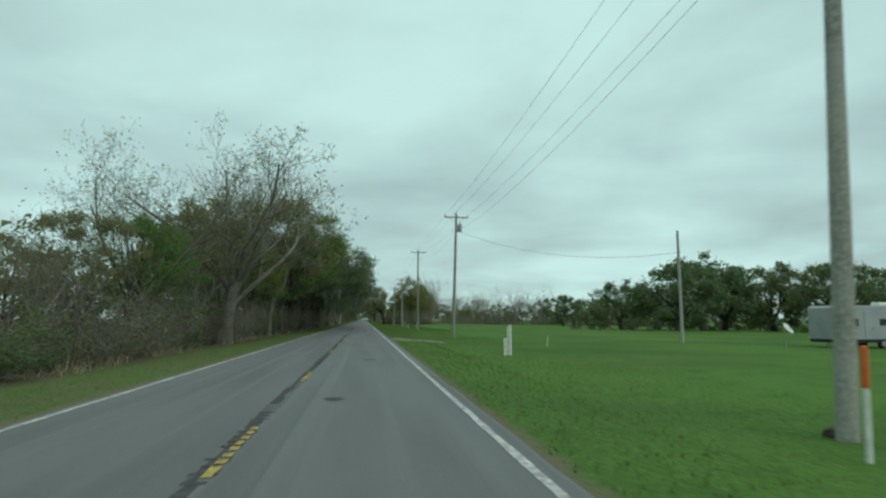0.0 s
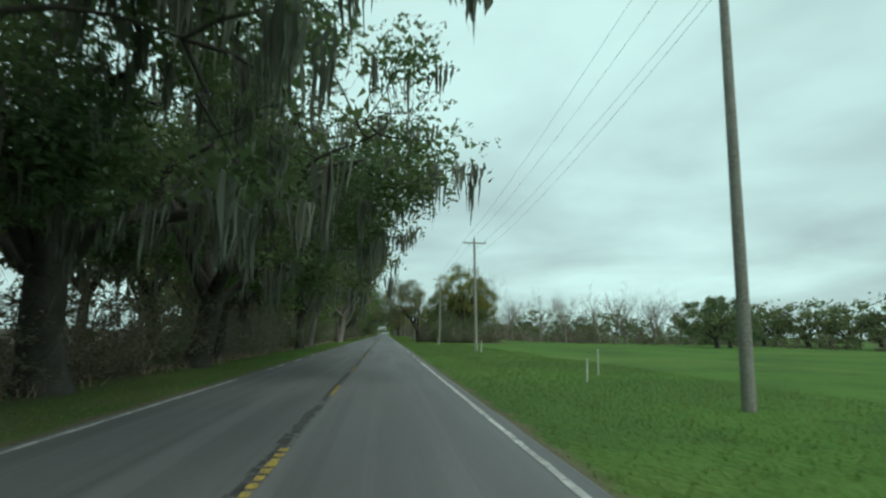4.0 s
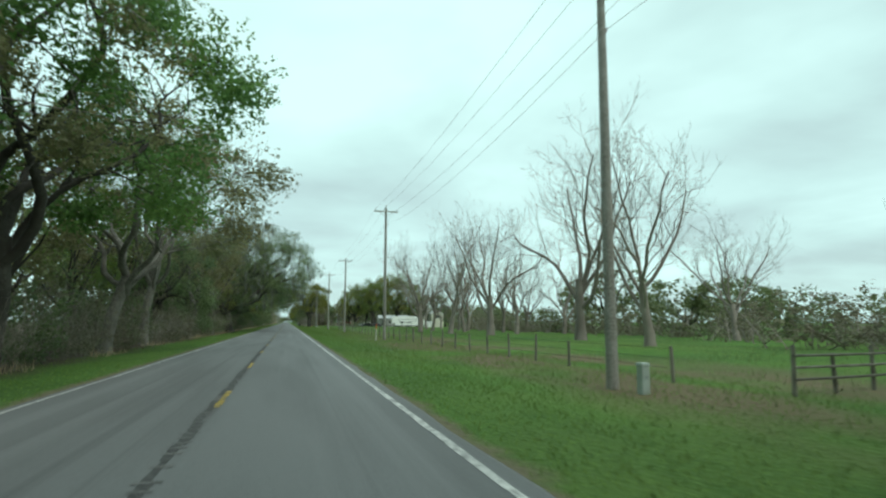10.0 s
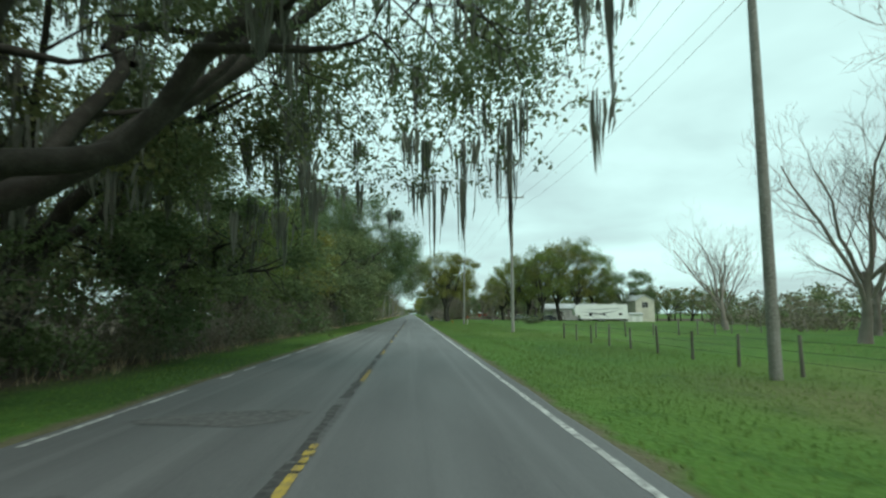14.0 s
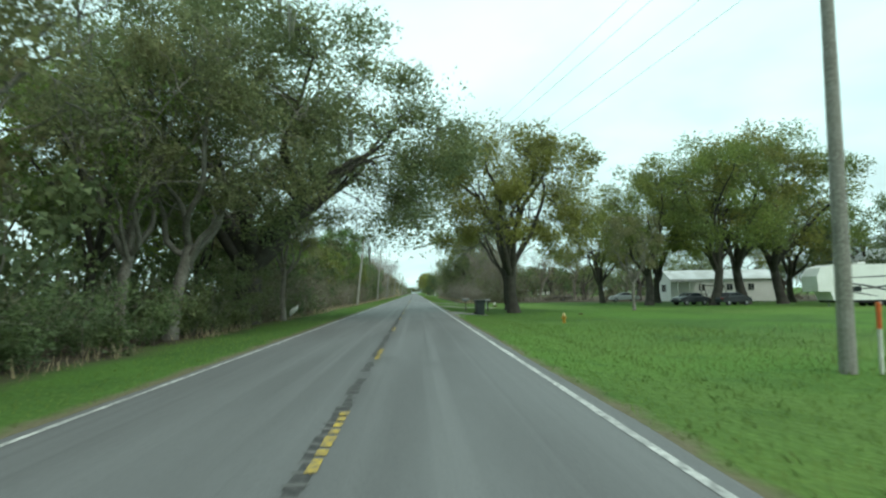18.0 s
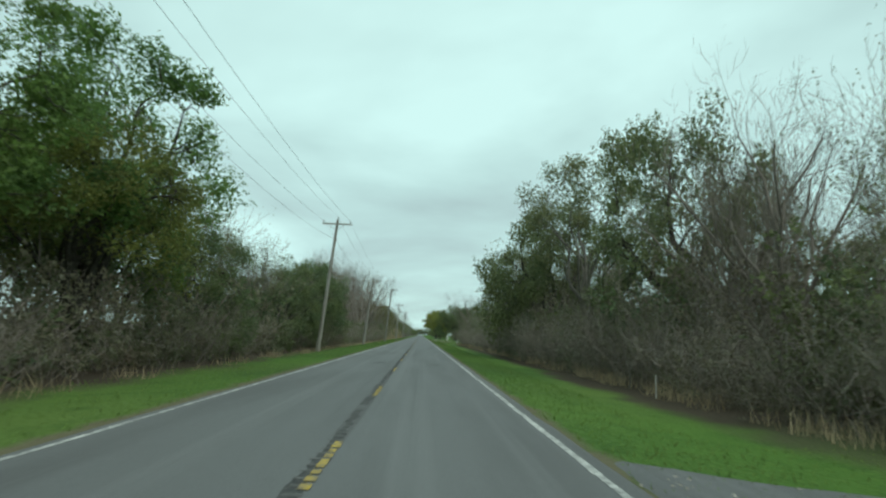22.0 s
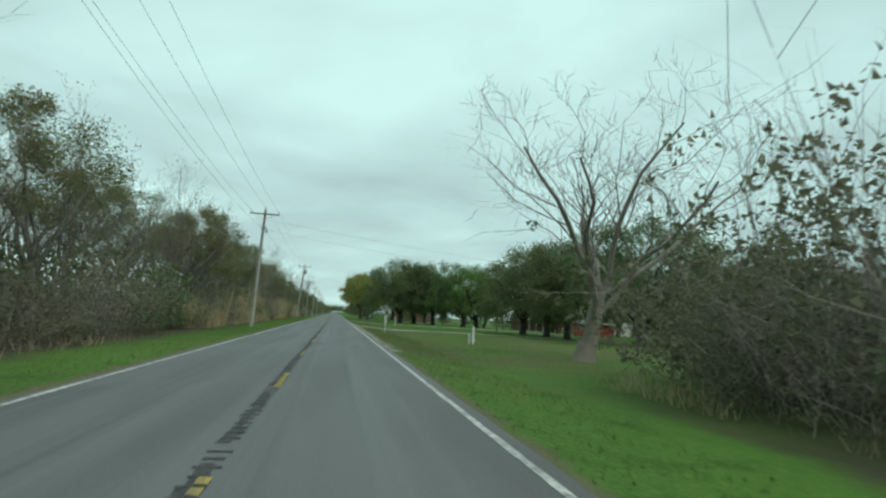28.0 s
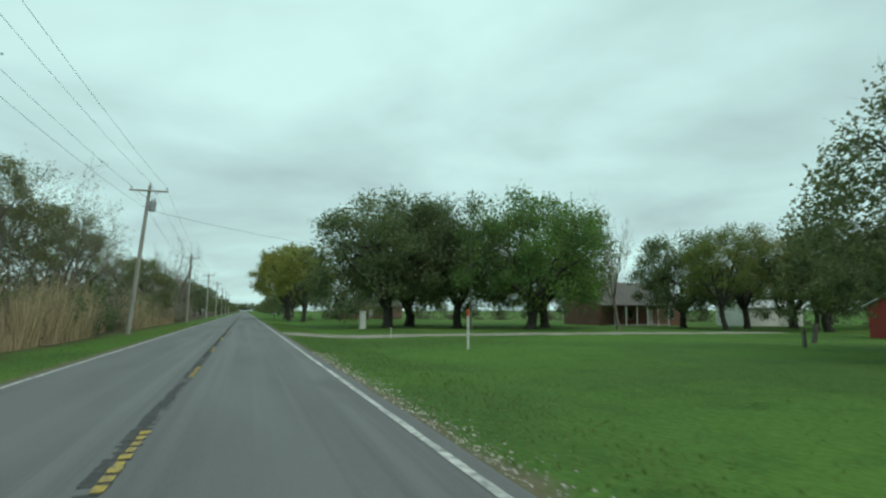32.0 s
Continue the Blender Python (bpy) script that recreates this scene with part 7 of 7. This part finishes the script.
def utility_trailer(x, y, rz):
    ob = thing("utility_trailer", "dark flat utility trailer parked on the grass", "trailer", x, y, None, rz)
    part("deck", Shape().box(-1.9, 1.9, -0.9, 0.9, 0.5, 0.62, bevel=0.015), M["black"], ob, "plank deck")
    for sy in (-1, 1):
        part("side_rail", Shape().box(-1.9, 1.9, sy * 0.9 - 0.03, sy * 0.9 + 0.03, 0.62, 1.0), M["fence_wood"], ob, "low side rail")
        w = part("wheel", Shape().tube([(-0.2, sy * 0.93, 0.3), (-0.2, sy * 1.1, 0.3)], [0.31, 0.31], 14), M["black"], ob, "black tyre")
        part("rim", Shape().tube([(-0.2, sy * 1.1, 0.3), (-0.2, sy * 1.12, 0.3)], [0.16, 0.15], 8), M["metal"], w, "metal rim")
    part("hitch", Shape().tube([(1.9, -0.7, 0.52), (3.0, 0, 0.5), (1.9, 0.7, 0.52)], [0.045] * 3, 6), M["black"], ob, "drawbar hitch")
    part("jack", Shape().tube([(2.9, 0, -0.05), (2.9, 0, 0.75)], [0.03, 0.03], 6), M["metal"], ob, "front jack")


utility_trailer(26.0, 485.0, 175)

# ---------------------------------------------------------------- grass, weeds and reeds
def blades(name, label, area, count, h, w, mat, seed, category="grass", lean=0.35, dens=None, clumps=0.0):
    """Upright pointed blades strewn over a strip, each rooted in the ground."""
    g = np.random.default_rng(seed)
    x0, x1, y0, y1 = area
    x, y = g.uniform(x0, x1, count), g.uniform(y0, y1, count)
    if dens is not None:
        keep = np.array([noise.noise(Vector((a * dens, b * dens * 0.6, seed))) > -0.05 for a, b in zip(x, y)])
        x, y = x[keep], y[keep]
    n = len(x)
    z = np.array([ground_z(a, b) for a, b in zip(x, y)]) - 0.02
    hh = h * g.uniform(0.5, 1.3, n)
    if clumps:
        hh *= np.array([min(1.25, max(0.2, 0.6 + 1.6 * noise.noise(Vector((a * clumps, b * clumps, seed + 5))))) for a, b in zip(x, y)])
    t = g.uniform(-1.3, 1.3, n)
    dx, dy = np.cos(t), np.sin(t)
    ww = w * g.uniform(0.6, 1.3, n)
    lx, ly = g.normal(0, lean, n) * hh, g.normal(0, lean, n) * hh
    v = np.stack([np.stack([x - dx * ww, y - dy * ww, z], 1), np.stack([x + dx * ww, y + dy * ww, z], 1), np.stack([x + lx, y + ly, z + hh], 1)], 1).reshape(-1, 3)
    me = tri_mesh(name, v, np.arange(3 * n).reshape(-1, 3), M[mat])
    if category in ("grass", "weeds"):
        # soft turf: the blades take the light as the ground does
        me.normals_split_custom_set_from_vertices([(0.0, 0.0, 1.0)] * len(me.vertices))
    tagged(new(name, me), label, category, kind="stuff")


for k, y0 in enumerate(range(-10, 720, 73)):
    blades("verge_grass", "fine green grass along the road's right edge", (EDGE_R + 0.12, 5.2, y0, y0 + 73), 9000, 0.08, 0.018, "blade", 20 + k)
    blades("verge_grass", "fine green grass along the wooded verge", (-9.2, EDGE_L - 0.12, y0, y0 + 73), 9000, 0.08, 0.018, "blade", 40 + k)
blades("field_grass", "tall green field grass", (5.0, 14.0, 85, 198), 40000, 0.10, 0.018, "blade", 61)
blades("field_grass", "green pasture grass and weeds", (4.6, 13.0, 212, 412), 46000, 0.11, 0.018, "blade", 62)
blades("pasture_weeds", "patchy darker weeds in the pasture", (8.5, 42.0, 214, 408), 40000, 0.19, 0.02, "weed", 63, "weeds", dens=0.22)
blades("lawn_grass", "short lawn grass", (4.6, 11.0, -8, 85), 15000, 0.09, 0.014, "blade", 64)
blades("lawn_grass", "short lawn grass", (4.6, 12.0, 412, 470), 14000, 0.08, 0.014, "blade", 65)
blades("lawn_grass", "short dry lawn grass", (4.2, 14.0, 592, 700), 18000, 0.09, 0.014, "blade", 66)
for k, (y0, y1, n) in enumerate(((604, 632, 1300), (632, 662, 3000), (662, 700, 4200), (700, 730, 1500))):
    blades("dry_reeds", "tall dry tan reeds at the ditch", (-11.6, -9.0, y0, y1), n * 5, 2.9, 0.02, "reed", 80 + k, "reeds", lean=0.15, dens=0.16, clumps=0.3)
blades("dry_straw", "dry brown stalks at the thicket's foot", (7.9, 9.6, 470, 590), 6000, 0.6, 0.012, "reed", 90, "reeds", lean=0.35, dens=0.5)
blades("dry_straw", "dry brown stalks at the wood's foot", (-9.4, -8.2, -5, 600), 9000, 0.45, 0.012, "reed", 91, "reeds", lean=0.35, dens=0.5)
